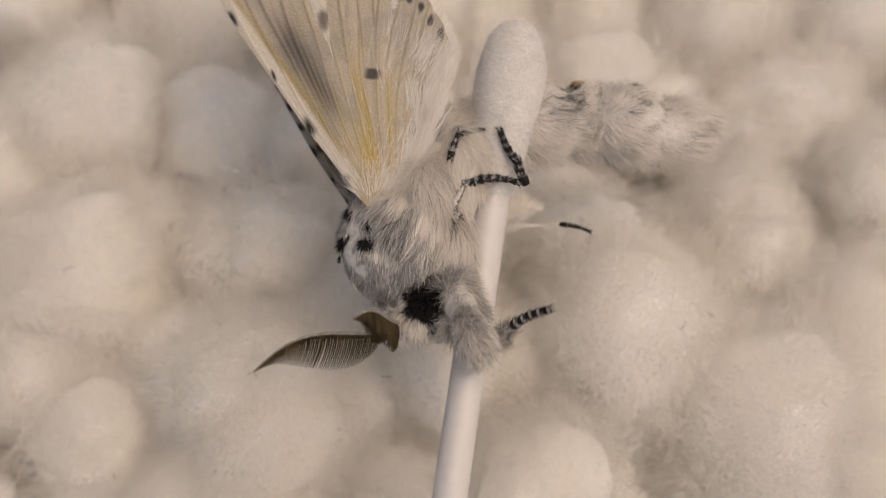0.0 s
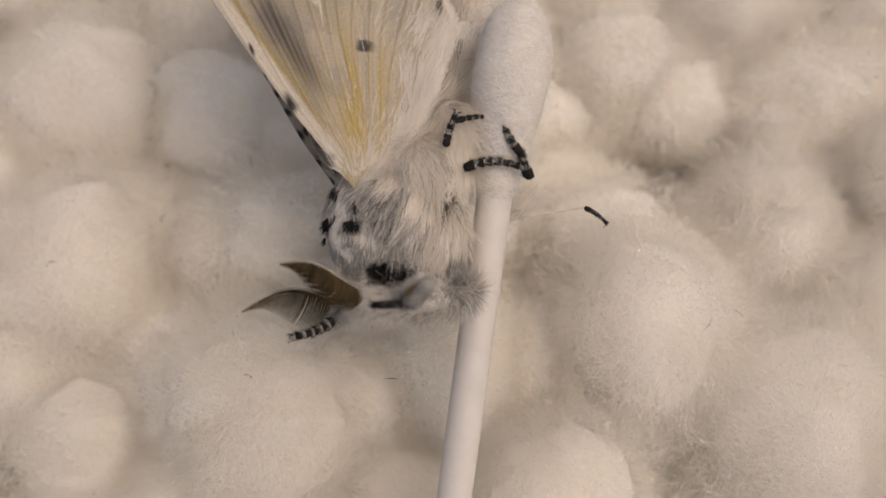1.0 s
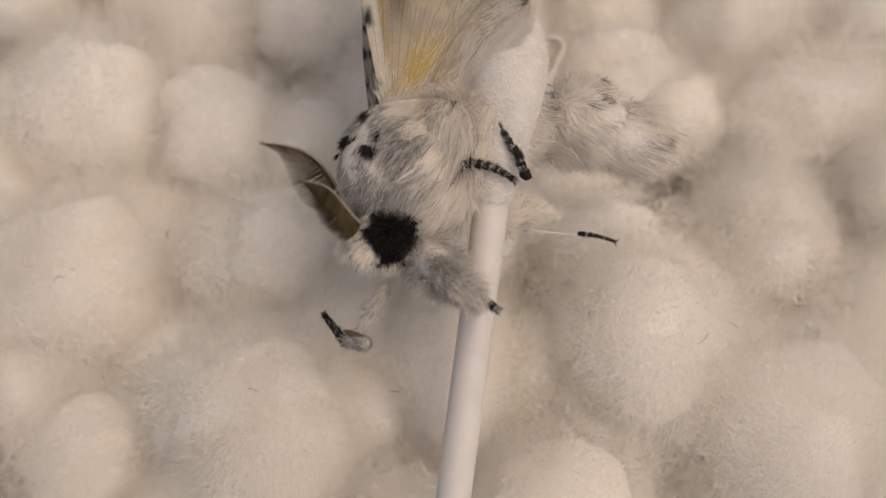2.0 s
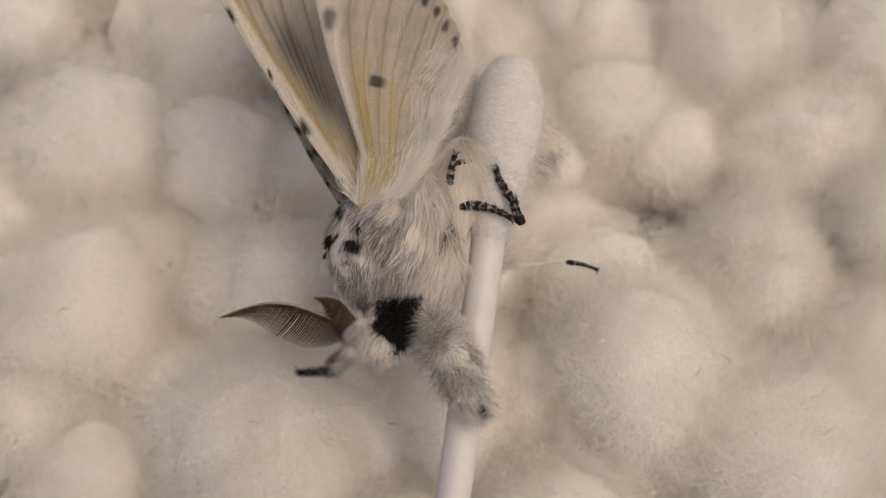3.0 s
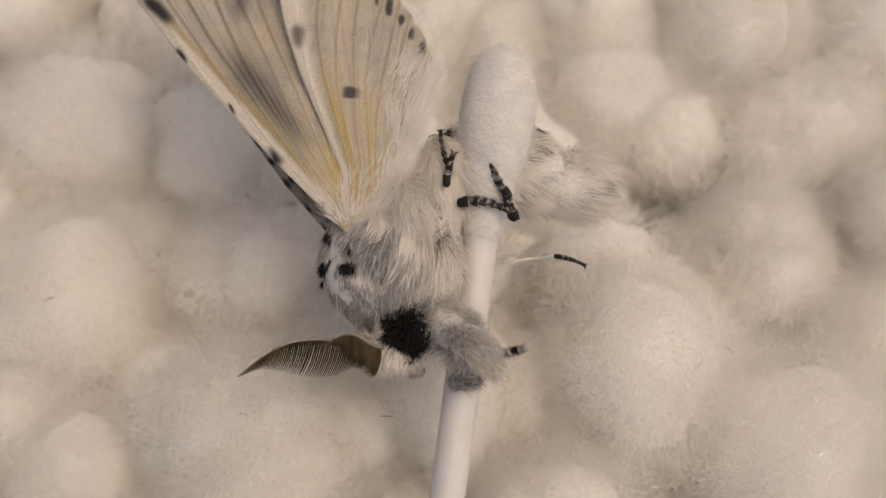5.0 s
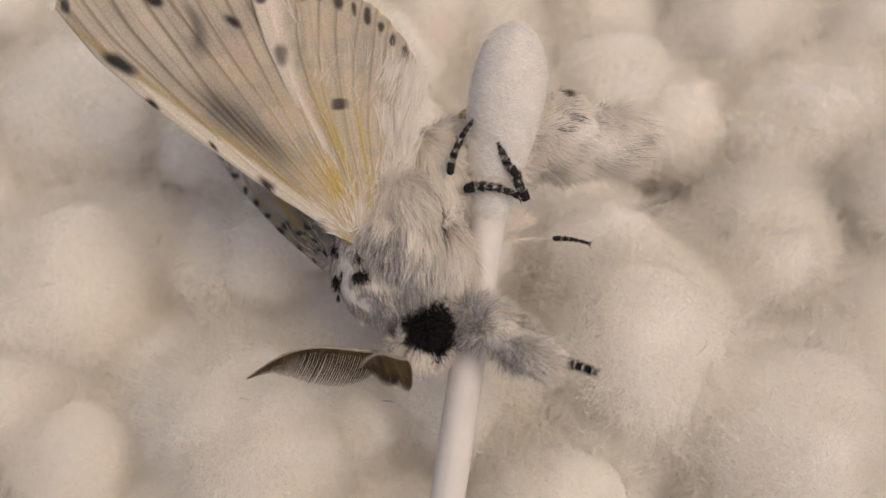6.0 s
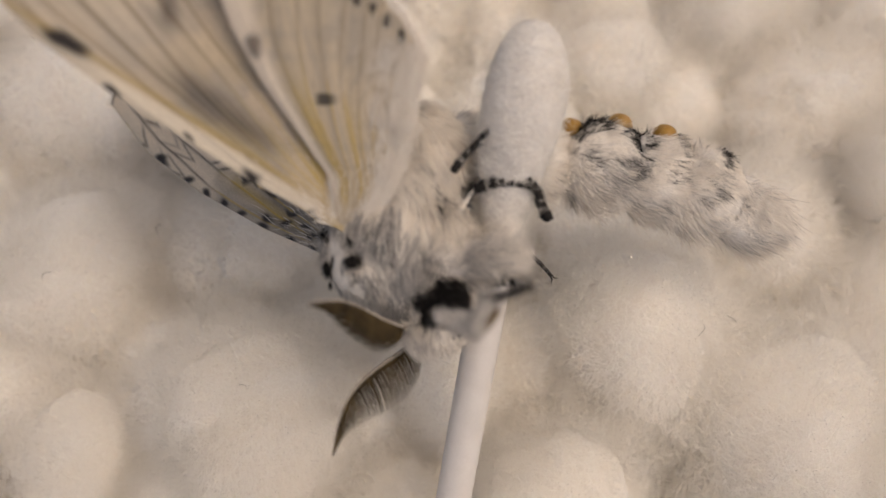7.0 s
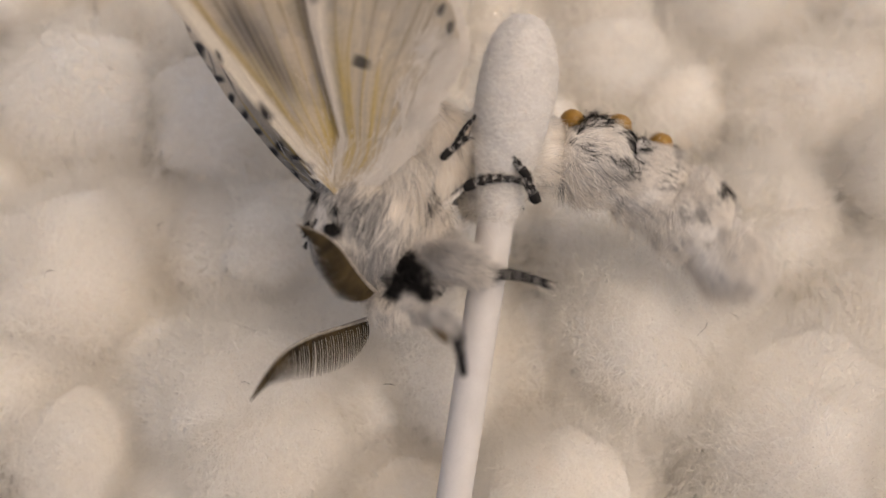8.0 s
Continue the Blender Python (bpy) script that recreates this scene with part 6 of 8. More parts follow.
    walk(MOVING["foreleg_near_tarsus"], [
        (0, joint(9.18, -6.60, -2.70, 0.0, -35.0, 37.7)),
        (0.2, joint(7.28, -10.25, -2.71, 0.0, -36.9, 46.1)),
        (0.4, joint(3.47, -9.74, -3.68, 0.0, -36.9, -0.7)),
        (0.5, joint(5.76, -6.55, -3.55, 0.0, -42.0, -66.7)),
        (0.6, joint(3.92, -5.04, 1.00, 0.0, -30.6, -131.5)),
        (0.7, joint(1.35, -4.85, 1.00, 0.0, 0.0, -175.3)),
        (0.767, joint(1.99, -7.70, -0.49, 5.6, -24.9, -131.3)),
        (0.8, joint(2.31, -9.13, -1.24, 0.0, -36.9, -106.1)),
        (0.9, joint(9.09, -6.60, -2.85, 0.0, -36.9, -124.3)),
        (1, joint(1.60, -5.06, -4.74, 0.0, -38.8, -148.0)),
        (1.067, joint(6.21, -6.07, -2.37, -0.8, -37.4, -49.3)),
        (1.1, joint(8.52, -6.57, -1.19, 0.0, -36.9, -0.6)),
        (1.2, joint(7.09, -6.94, -1.30, 0.0, -36.9, -48.4)),
        (1.267, joint(5.72, -5.07, 0.23, 8.8, -11.1, -125.0)),
        (1.3, joint(5.03, -4.14, 1.00, 0.0, 0.0, -160.1)),
        (1.367, joint(5.41, -8.99, -0.27, 7.6, -24.6, -101.2)),
        (1.4, joint(5.60, -11.41, -0.90, 0.0, -36.2, -67.5)),
        (1.5, joint(3.75, -5.54, -2.26, 0.0, -0.0, -122.7)),
        (1.567, joint(8.59, -7.44, -1.67, 8.3, -25.1, -60.0)),
        (1.6, joint(11.01, -8.39, -1.38, 0.0, -36.9, -23.8)),
        (1.7, joint(7.46, -4.19, -3.55, 0.0, -36.9, -10.4)),
        (2.3, joint(8.38, -7.44, -2.58, 0.0, -36.9, 24.4)),
        (2.8, joint(9.48, -8.41, -1.09, 0.0, -36.9, 24.4)),
        (3, joint(7.52, -6.49, -3.09, 0.0, -42.0, -28.2)),
        (3.1, joint(4.88, -8.48, -1.31, 8.9, -18.2, -63.0)),
        (3.2, joint(2.70, -8.70, -0.90, 0.0, 0.0, -109.3)),
        (3.3, joint(4.40, -6.84, -0.95, 9.7, -10.9, -71.2)),
        (3.4, joint(6.10, -4.99, -1.01, 10.6, -25.4, -32.4)),
        (3.5, joint(6.41, -3.61, -1.14, 0.0, -0.0, 13.6)),
        (3.633, joint(5.79, -6.27, -1.28, -8.1, -16.0, -25.0)),
        (3.8, joint(5.01, -9.59, -1.46, 0.0, -36.9, -78.6)),
        (3.9, joint(6.17, -6.85, -1.84, 0.0, -36.9, -45.2)),
        (4, joint(7.45, -3.70, -3.90, 0.0, -42.0, -13.6)),
        (4.2, joint(7.93, -1.83, -2.49, 0.0, -36.9, 15.0)),
        (5.3, joint(7.07, -9.23, -1.74, 0.0, -36.9, 35.1)),
        (5.333, joint(5.95, -7.72, -1.46, 16.3, -26.5, -27.7)),
        (5.367, joint(4.83, -6.22, -1.18, 14.8, -9.2, -81.4)),
        (5.4, joint(3.71, -4.71, -0.90, 0.0, 0.0, -134.3)),
        (5.433, joint(5.13, -6.93, -2.24, -18.0, -9.8, 171.3)),
        (5.467, joint(6.55, -9.16, -3.59, -20.6, -30.1, 116.2)),
        (5.5, joint(7.98, -11.38, -4.93, 0.0, -42.0, 47.9)),
        (5.567, joint(6.49, -6.95, -2.72, 1.8, -38.4, -40.5)),
        (5.6, joint(5.74, -4.74, -1.61, 0.0, -36.9, -83.0)),
        (5.7, joint(2.20, -8.40, -0.90, 0.0, 0.0, -111.1)),
        (5.767, joint(6.16, -8.21, -1.44, 7.2, -25.0, -56.3)),
        (5.8, joint(8.14, -8.12, -1.71, 0.0, -36.9, -24.8)),
        (5.867, joint(5.55, -7.85, -1.17, 7.5, -11.5, -91.2)),
        (5.9, joint(4.26, -7.71, -0.90, 0.0, 0.0, -121.7)),
        (5.967, joint(8.03, -7.63, -3.46, 10.8, -28.7, -54.3)),
        (6, joint(9.91, -7.59, -4.75, 0.0, -42.0, -13.5)),
        (6.1, joint(7.45, -6.32, -1.73, 0.0, -36.9, -37.4)),
        (6.2, joint(6.44, -5.98, -1.49, 0.0, -36.9, -61.2)),
        (6.3, joint(9.32, -6.03, -0.90, 0.0, -21.6, 3.1)),
        (6.5, joint(12.82, -6.94, -19.45, 0.0, -35.3, 28.5)),
        (6.6, joint(7.55, -3.91, -1.36, 0.0, -36.9, -36.5)),
        (6.7, joint(10.22, -3.62, -3.03, 0.0, -36.9, 23.0)),
        (6.8, joint(6.79, -2.97, -2.29, 0.0, -36.9, -7.9)),
        (6.9, joint(8.08, -3.28, -3.22, 0.0, -36.9, -27.7)),
        (7, joint(5.19, -3.38, -5.40, 0.0, -42.0, 0.4)),
        (7.1, joint(8.22, -2.16, -2.60, 0.0, -36.9, 15.5)),
        (7.2, joint(7.02, -5.25, -3.12, 0.0, -36.9, 42.1)),
        (7.3, joint(11.45, -4.69, -0.90, 0.0, -21.8, -9.3)),
        (7.4, joint(10.40, -2.95, -0.90, 0.0, -34.0, 12.9)),
        (7.467, joint(8.37, -5.00, -3.88, 1.5, -28.2, -40.2)),
        (7.5, joint(7.36, -6.02, -5.37, 0.0, -25.4, -65.6)),
        (7.6, joint(8.68, -3.83, -2.52, 0.0, -36.9, -40.0)),
        (7.667, joint(5.23, -3.88, -2.56, -0.0, -36.9, -96.1)),
        (7.7, joint(3.51, -3.90, -2.58, 0.0, -36.9, -124.2)),
        (7.767, joint(7.12, -4.83, -1.68, -0.0, -36.9, -61.7)),
        (7.8, joint(8.93, -5.29, -1.23, 0.0, -36.9, -30.4)),
        (7.9, joint(11.79, -2.72, -0.90, 0.0, -33.8, -3.5)),
        (8, joint(8.20, -1.68, -3.43, 0.0, -14.1, -0.9))])
    walk(MOVING["foreleg_far_femur"], [
        (0, joint(2.74, -5.51, -5.06, 0.0, 36.9, -27.5)),
        (0.2, joint(3.67, -5.59, -5.62, 0.0, 36.9, -1.8)),
        (0.4, joint(5.29, -5.95, -6.34, 0.0, 36.9, -51.7)),
        (0.5, joint(5.71, -6.38, -6.50, 0.0, 14.9, -62.4)),
        (0.6, joint(6.87, -6.62, -6.50, 0.0, 30.4, -51.5)),
        (0.7, joint(6.10, -7.15, -6.42, 0.0, 36.9, -49.4)),
        (0.8, joint(7.65, -6.82, -6.50, 0.0, 30.6, -59.8)),
        (0.9, joint(6.49, -5.91, -6.18, 0.0, 36.9, -95.3)),
        (1, joint(5.28, -2.61, 3.19, 0.0, 50.0, -114.2)),
        (1.1, joint(3.48, -5.25, -5.00, 0.0, 33.4, -120.8)),
        (1.2, joint(1.85, -6.22, -3.50, 0.0, 25.3, -109.9)),
        (1.3, joint(3.73, -6.85, -3.50, 0.0, 0.0, -89.5)),
        (1.4, joint(3.66, -7.25, -3.50, 0.0, 0.0, -82.3)),
        (1.5, joint(4.98, -3.87, -10.03, 0.0, -22.9, -89.5)),
        (1.6, joint(6.77, -7.76, -3.50, 0.0, 0.0, -79.1)),
        (1.7, joint(6.75, -8.25, -3.50, 0.0, 0.0, -81.3)),
        (2.3, joint(4.62, -7.16, -3.50, 0.0, 11.9, -105.5)),
        (2.8, joint(4.03, -5.55, -3.04, 0.0, 36.9, -136.5)),
        (3, joint(2.47, -4.44, 7.54, 0.0, 50.0, -97.1)),
        (3.2, joint(2.87, -7.17, -3.50, 0.0, 36.2, -105.2)),
        (3.333, joint(3.11, -6.52, -8.41, 5.4, -2.0, -93.4)),
        (3.5, joint(3.40, -5.70, -14.54, 0.0, -50.0, -77.8)),
        (3.6, joint(3.03, -5.88, -3.50, 0.0, 0.0, -109.7)),
        (3.7, joint(2.05, -4.85, -3.50, 0.0, 0.0, -156.1)),
        (3.8, joint(1.06, -3.81, -3.50, 0.0, 0.0, 157.5)),
        (3.9, joint(2.04, -4.69, -2.81, -13.8, 24.4, -155.4)),
        (4, joint(3.39, -4.33, 7.54, 0.0, 50.0, -96.7)),
        (4.2, joint(4.67, -6.71, -3.50, 0.0, 30.1, -102.4)),
        (5.3, joint(5.25, -3.99, -1.94, 0.0, 36.9, -111.2)),
        (5.4, joint(5.19, -3.95, -2.00, 0.0, 36.9, -102.7)),
        (5.5, joint(5.20, -3.96, -2.07, 0.0, 36.9, -95.7)),
        (5.6, joint(5.10, -4.19, -2.10, 0.0, 36.9, -109.4)),
        (5.7, joint(4.90, -4.48, -2.15, 0.0, 36.9, -122.1)),
        (5.8, joint(4.61, -3.89, -2.08, 0.0, 36.9, -106.0)),
        (5.9, joint(4.17, -3.53, -2.08, 0.0, 36.9, -88.1)),
        (6, joint(3.84, -3.43, -2.14, 0.0, 36.9, -72.1)),
        (6.1, joint(3.64, -3.46, -1.63, 0.0, 36.9, -75.8)),
        (6.2, joint(3.46, -3.47, -1.12, 0.0, 36.9, -79.3)),
        (6.3, joint(3.29, -3.47, -0.61, 0.0, 36.9, -82.7)),
        (6.5, joint(3.20, -7.25, -1.00, 0.0, -0.0, -92.8)),
        (6.6, joint(4.27, -6.74, -1.00, 0.0, 32.1, -33.3)),
        (6.7, joint(5.18, -4.89, -0.75, 0.0, 36.9, -25.4)),
        (6.8, joint(4.69, -4.75, -0.66, 0.0, 36.9, -17.4)),
        (6.9, joint(4.07, -4.13, -0.65, 0.0, 36.9, -20.1)),
        (7, joint(5.04, -3.94, 10.04, 0.0, 50.0, -22.2)),
        (7.1, joint(6.75, -4.52, -1.00, 0.0, 30.9, 3.1)),
        (7.2, joint(7.86, -3.65, -0.99, 0.0, 36.9, 12.6)),
        (7.3, joint(8.65, -2.73, -0.83, 0.0, 36.9, 22.2)),
        (7.4, joint(8.02, -2.60, -0.61, 0.0, 36.9, 19.8)),
        (7.5, joint(7.79, -2.59, 10.65, 0.0, 50.0, 37.3)),
        (7.6, joint(6.82, -2.92, -0.66, 0.0, 36.9, 1.8)),
        (7.633, joint(4.88, -3.69, -0.77, -16.1, 26.4, -60.5)),
        (7.667, joint(2.93, -4.45, -0.89, -14.6, 9.2, -113.7)),
        (7.7, joint(0.99, -5.22, -1.00, 0.0, 0.0, -166.2)),
        (7.8, joint(3.91, -4.80, -0.28, 0.0, 36.9, -128.8)),
        (7.867, joint(4.98, -5.24, -0.67, 0.0, 36.9, -59.0)),
        (7.9, joint(5.51, -5.46, -0.86, 0.0, 36.9, -24.1)),
        (8, joint(5.84, -3.58, 10.81, 0.0, 50.0, -29.5))])
    walk(MOVING["foreleg_far_tarsus"], [
        (0, joint(7.65, -5.63, -3.84, 0.0, 43.9, -155.4)),
        (0.2, joint(7.05, -4.96, -5.56, 0.0, 43.9, -132.9)),
        (0.4, joint(8.17, -7.02, -4.96, 0.0, 43.9, -138.2)),
        (0.5, joint(8.72, -8.12, -4.67, 0.0, 43.9, -141.9)),
        (0.6, joint(10.06, -8.07, -4.95, 0.0, 43.9, -148.1)),
        (0.7, joint(9.05, -8.81, -5.29, 0.0, 43.9, -160.9)),
        (0.8, joint(10.45, -8.83, -5.13, 0.0, 43.9, -158.9)),
        (0.9, joint(7.60, -8.27, -5.15, 0.0, 43.9, -165.6)),
        (1, joint(6.00, -2.66, 7.11, 0.0, 42.0, -125.5)),
        (1.1, joint(2.89, -7.66, -4.16, 0.0, 43.9, -178.0)),
        (1.2, joint(1.15, -9.12, -3.16, 0.0, 43.9, 178.9)),
        (1.3, joint(4.37, -10.24, -2.91, 0.0, 43.9, -171.3)),
        (1.4, joint(5.05, -11.07, -2.67, 0.0, 43.9, -172.9)),
        (1.467, joint(5.16, -8.51, -2.94, 8.0, 13.8, -113.0)),
        (1.5, joint(5.21, -7.24, -3.08, 0.0, -0.0, -86.5)),
        (1.6, joint(8.53, -11.98, -2.52, 0.0, 43.9, -146.1)),
        (1.7, joint(8.35, -12.52, -2.51, 0.0, 43.9, -148.3)),
        (2.3, joint(5.52, -9.81, -1.69, 0.0, 43.9, -162.8)),
        (2.8, joint(4.65, -7.12, -0.98, 0.0, 43.9, -173.3)),
        (3, joint(2.57, -5.72, 11.15, 0.0, 42.0, -115.4)),
        (3.2, joint(3.36, -9.07, -2.14, 0.0, 43.9, -148.4)),
        (3.333, joint(3.67, -8.05, -2.99, 10.5, 17.4, -112.7)),
        (3.5, joint(4.05, -6.78, -4.05, 0.0, -15.6, -74.7)),
        (3.633, joint(1.72, -4.89, -3.42, 15.4, 9.9, -119.4)),
        (3.8, joint(-1.20, -2.53, -2.63, 0.0, 43.9, 177.7)),
        (3.9, joint(0.87, -4.88, -1.85, 6.9, 26.5, -140.0)),
        (4, joint(3.03, -6.84, 4.34, 0.0, 30.2, -113.8)),
        (4.2, joint(4.09, -9.55, -3.44, 0.0, 43.9, -151.7)),
        (5.3, joint(6.12, -6.23, -1.69, 0.0, 43.9, -170.8)),
        (5.4, joint(6.32, -6.33, -1.82, 0.0, 43.9, -171.1)),
        (5.5, joint(6.52, -6.42, -1.94, 0.0, 43.9, -171.2)),
        (5.6, joint(5.95, -6.21, -1.73, 0.0, 43.9, -162.9)),
        (5.7, joint(5.21, -5.85, -1.59, 0.0, 43.9, -151.8)),
        (5.8, joint(5.95, -5.48, -1.26, 0.0, 43.9, -153.8)),
        (5.9, joint(6.71, -5.20, -0.93, 0.0, 43.9, -156.6)),
        (6, joint(7.53, -5.10, -0.61, 0.0, 43.9, -162.1)),
        (6.1, joint(7.06, -4.33, 0.15, 0.0, 43.9, -147.4)),
        (6.167, joint(3.37, -4.05, 0.51, 0.0, 43.9, -77.5)),
        (6.2, joint(1.52, -3.91, 0.69, 0.0, 43.9, -42.5)),
        (6.3, joint(0.74, -5.15, 0.96, 0.0, 43.9, -19.3)),
        (6.4, joint(1.71, -7.83, -0.02, -5.3, 21.9, -46.1)),
        (6.5, joint(3.58, -11.98, -1.00, 0.0, -0.0, -53.5)),
        (6.6, joint(6.68, -8.32, -1.00, 0.0, 27.8, -17.9)),
        (6.7, joint(7.14, -6.48, -0.37, 0.0, 43.9, 40.8)),
        (6.8, joint(5.81, -5.75, 0.43, 0.0, 43.9, 7.4)),
        (6.9, joint(4.10, -5.79, 1.53, 0.0, 43.9, 15.9)),
        (7, joint(6.42, -4.91, 13.86, 0.0, 42.0, 48.7)),
        (7.1, joint(9.10, -5.39, 0.14, 0.0, 43.9, 61.1)),
        (7.2, joint(10.08, -4.41, 0.37, 0.0, 43.9, 72.5)),
        (7.3, joint(11.02, -3.34, 0.58, 0.0, 43.9, 84.8)),
        (7.4, joint(10.22, -2.79, 0.13, 0.0, 43.9, 71.9)),
        (7.5, joint(8.79, -2.58, 13.68, 0.0, 42.0, 82.7)),
        (7.6, joint(8.78, -3.77, 0.16, 0.0, 43.9, 50.9)),
        (7.633, joint(4.68, -4.62, -0.23, 9.7, 38.2, 111.5)),
        (7.667, joint(0.59, -5.48, -0.61, 8.7, 29.0, 165.3)),
        (7.7, joint(-3.51, -6.33, -1.00, 0.0, 24.0, -144.3)),
        (7.8, joint(2.48, -6.14, -0.20, 0.0, 43.9, -109.6)),
        (7.9, joint(7.42, -5.94, -0.18, 0.0, 43.9, -47.8)),
        (8, joint(7.06, -3.75, 13.75, 0.0, 42.0, -30.2))])
    walk(MOVING["midleg_near_femur"], [
        (0, joint(5.48, 2.49, -2.04, 0.0, -0.0, 65.4)),
        (0.2, joint(5.49, 2.38, -2.03, 0.0, 7.5, 66.8)),
        (0.4, joint(5.88, 2.63, -2.02, 0.0, 20.5, 66.7)),
        (0.5, joint(6.08, 2.75, -2.02, 0.0, 24.5, 66.7)),
        (0.6, joint(6.34, 2.50, -2.00, 0.0, 25.9, 71.2)),
        (0.7, joint(6.34, 1.90, -1.99, 0.0, 27.3, 65.5)),
        (0.8, joint(6.47, 2.21, -1.98, 0.0, 28.4, 70.1)),
        (0.9, joint(6.21, 2.57, -1.94, 0.0, 30.3, 67.0)),
        (1, joint(5.99, 2.94, -1.90, 0.0, 32.0, 63.9)),
        (1.1, joint(5.75, 3.41, -1.88, 0.0, 35.7, 62.5)),
        (1.2, joint(5.61, 2.48, -1.87, 0.0, 38.9, 60.8)),
        (1.3, joint(5.91, 2.35, -1.86, 0.0, 41.5, 67.9)),
        (1.4, joint(6.00, 1.90, -1.86, 0.0, 43.8, 63.6)),
        (1.5, joint(5.67, 2.33, -1.85, 0.0, 45.6, 67.5)),
        (1.6, joint(5.34, 1.33, -1.81, 0.0, 45.6, 75.6)),
        (1.7, joint(5.65, 1.22, -1.78, 0.0, 45.6, 72.6)),
        (2.3, joint(5.40, 1.84, -2.03, 0.0, 45.6, 72.1)),
        (2.8, joint(5.92, 2.34, -2.04, 0.0, 30.0, 62.5)),
        (3, joint(5.70, 2.53, -2.06, 0.0, 33.1, 66.7)),
        (3.2, joint(5.83, 2.28, -2.10, 0.0, 34.7, 65.2)),
        (3.5, joint(6.07, 3.12, -2.18, 0.0, 36.3, 62.5)),
        (3.8, joint(5.18, 4.36, -2.08, 0.0, 30.6, 52.5)),
        (4, joint(4.48, 3.31, -2.03, 0.0, 26.2, 71.5)),
        (4.2, joint(5.47, 2.73, -2.02, 0.0, 19.6, 72.6)),
        (5.3, joint(6.07, 2.74, -1.95, 0.0, 20.8, 59.2)),
        (5.4, joint(6.01, 2.76, -1.95, 0.0, 12.4, 59.7)),
        (5.5, joint(5.95, 2.78, -1.94, 0.0, -0.0, 60.3)),
        (5.6, joint(6.14, 2.57, -1.95, 0.0, -0.0, 57.6)),
        (5.7, joint(6.33, 2.34, -1.96, 0.0, -0.0, 54.8)),
        (5.8, joint(6.35, 2.53, -1.95, 0.0, 6.1, 54.8)),
        (5.9, joint(6.39, 2.72, -1.95, 0.0, 17.1, 54.7)),
        (6, joint(6.44, 2.90, -1.95, 0.0, 23.4, 54.8)),
        (6.1, joint(6.38, 2.35, -1.95, 0.0, 19.3, 52.8)),
        (6.2, joint(6.28, 1.83, -1.97, 0.0, 13.9, 50.8)),
        (6.3, joint(6.15, 1.36, -2.01, 0.0, 3.9, 48.9)),
        (6.5, joint(6.47, 0.87, -2.00, 0.0, 16.1, 50.7)),
        (6.6, joint(5.88, 2.13, -2.00, 0.0, 19.5, 59.1)),
        (6.7, joint(6.14, 2.07, -2.01, 0.0, 22.2, 59.9)),
        (6.8, joint(5.72, 2.19, -2.00, 0.0, 20.3, 54.9)),
        (6.9, joint(5.34, 2.34, -1.98, 0.0, 18.0, 49.9)),
        (7, joint(6.69, 1.15, -1.96, 0.0, 15.1, 47.4)),
        (7.1, joint(6.53, 1.51, -1.93, 0.0, 17.9, 49.5)),
        (7.2, joint(6.38, 1.83, -1.91, 0.0, 19.2, 51.1)),
        (7.3, joint(6.27, 2.08, -1.89, 0.0, 19.2, 52.3)),
        (7.4, joint(6.32, 2.39, -1.92, 0.0, 15.9, 55.3)),
        (7.5, joint(6.38, 2.70, -1.95, 0.0, 11.2, 58.2)),
        (7.6, joint(6.44, 2.19, -1.98, 0.0, 9.3, 54.5)),
        (7.7, joint(6.53, 1.64, -2.02, 0.0, -0.0, 50.0)),
        (7.8, joint(6.53, 1.75, -1.96, 0.0, 15.9, 50.6)),
        (7.9, joint(6.57, 1.86, -1.92, 0.0, 21.6, 50.8)),
        (8, joint(6.64, 1.98, -1.88, 0.0, 25.2, 50.4))])
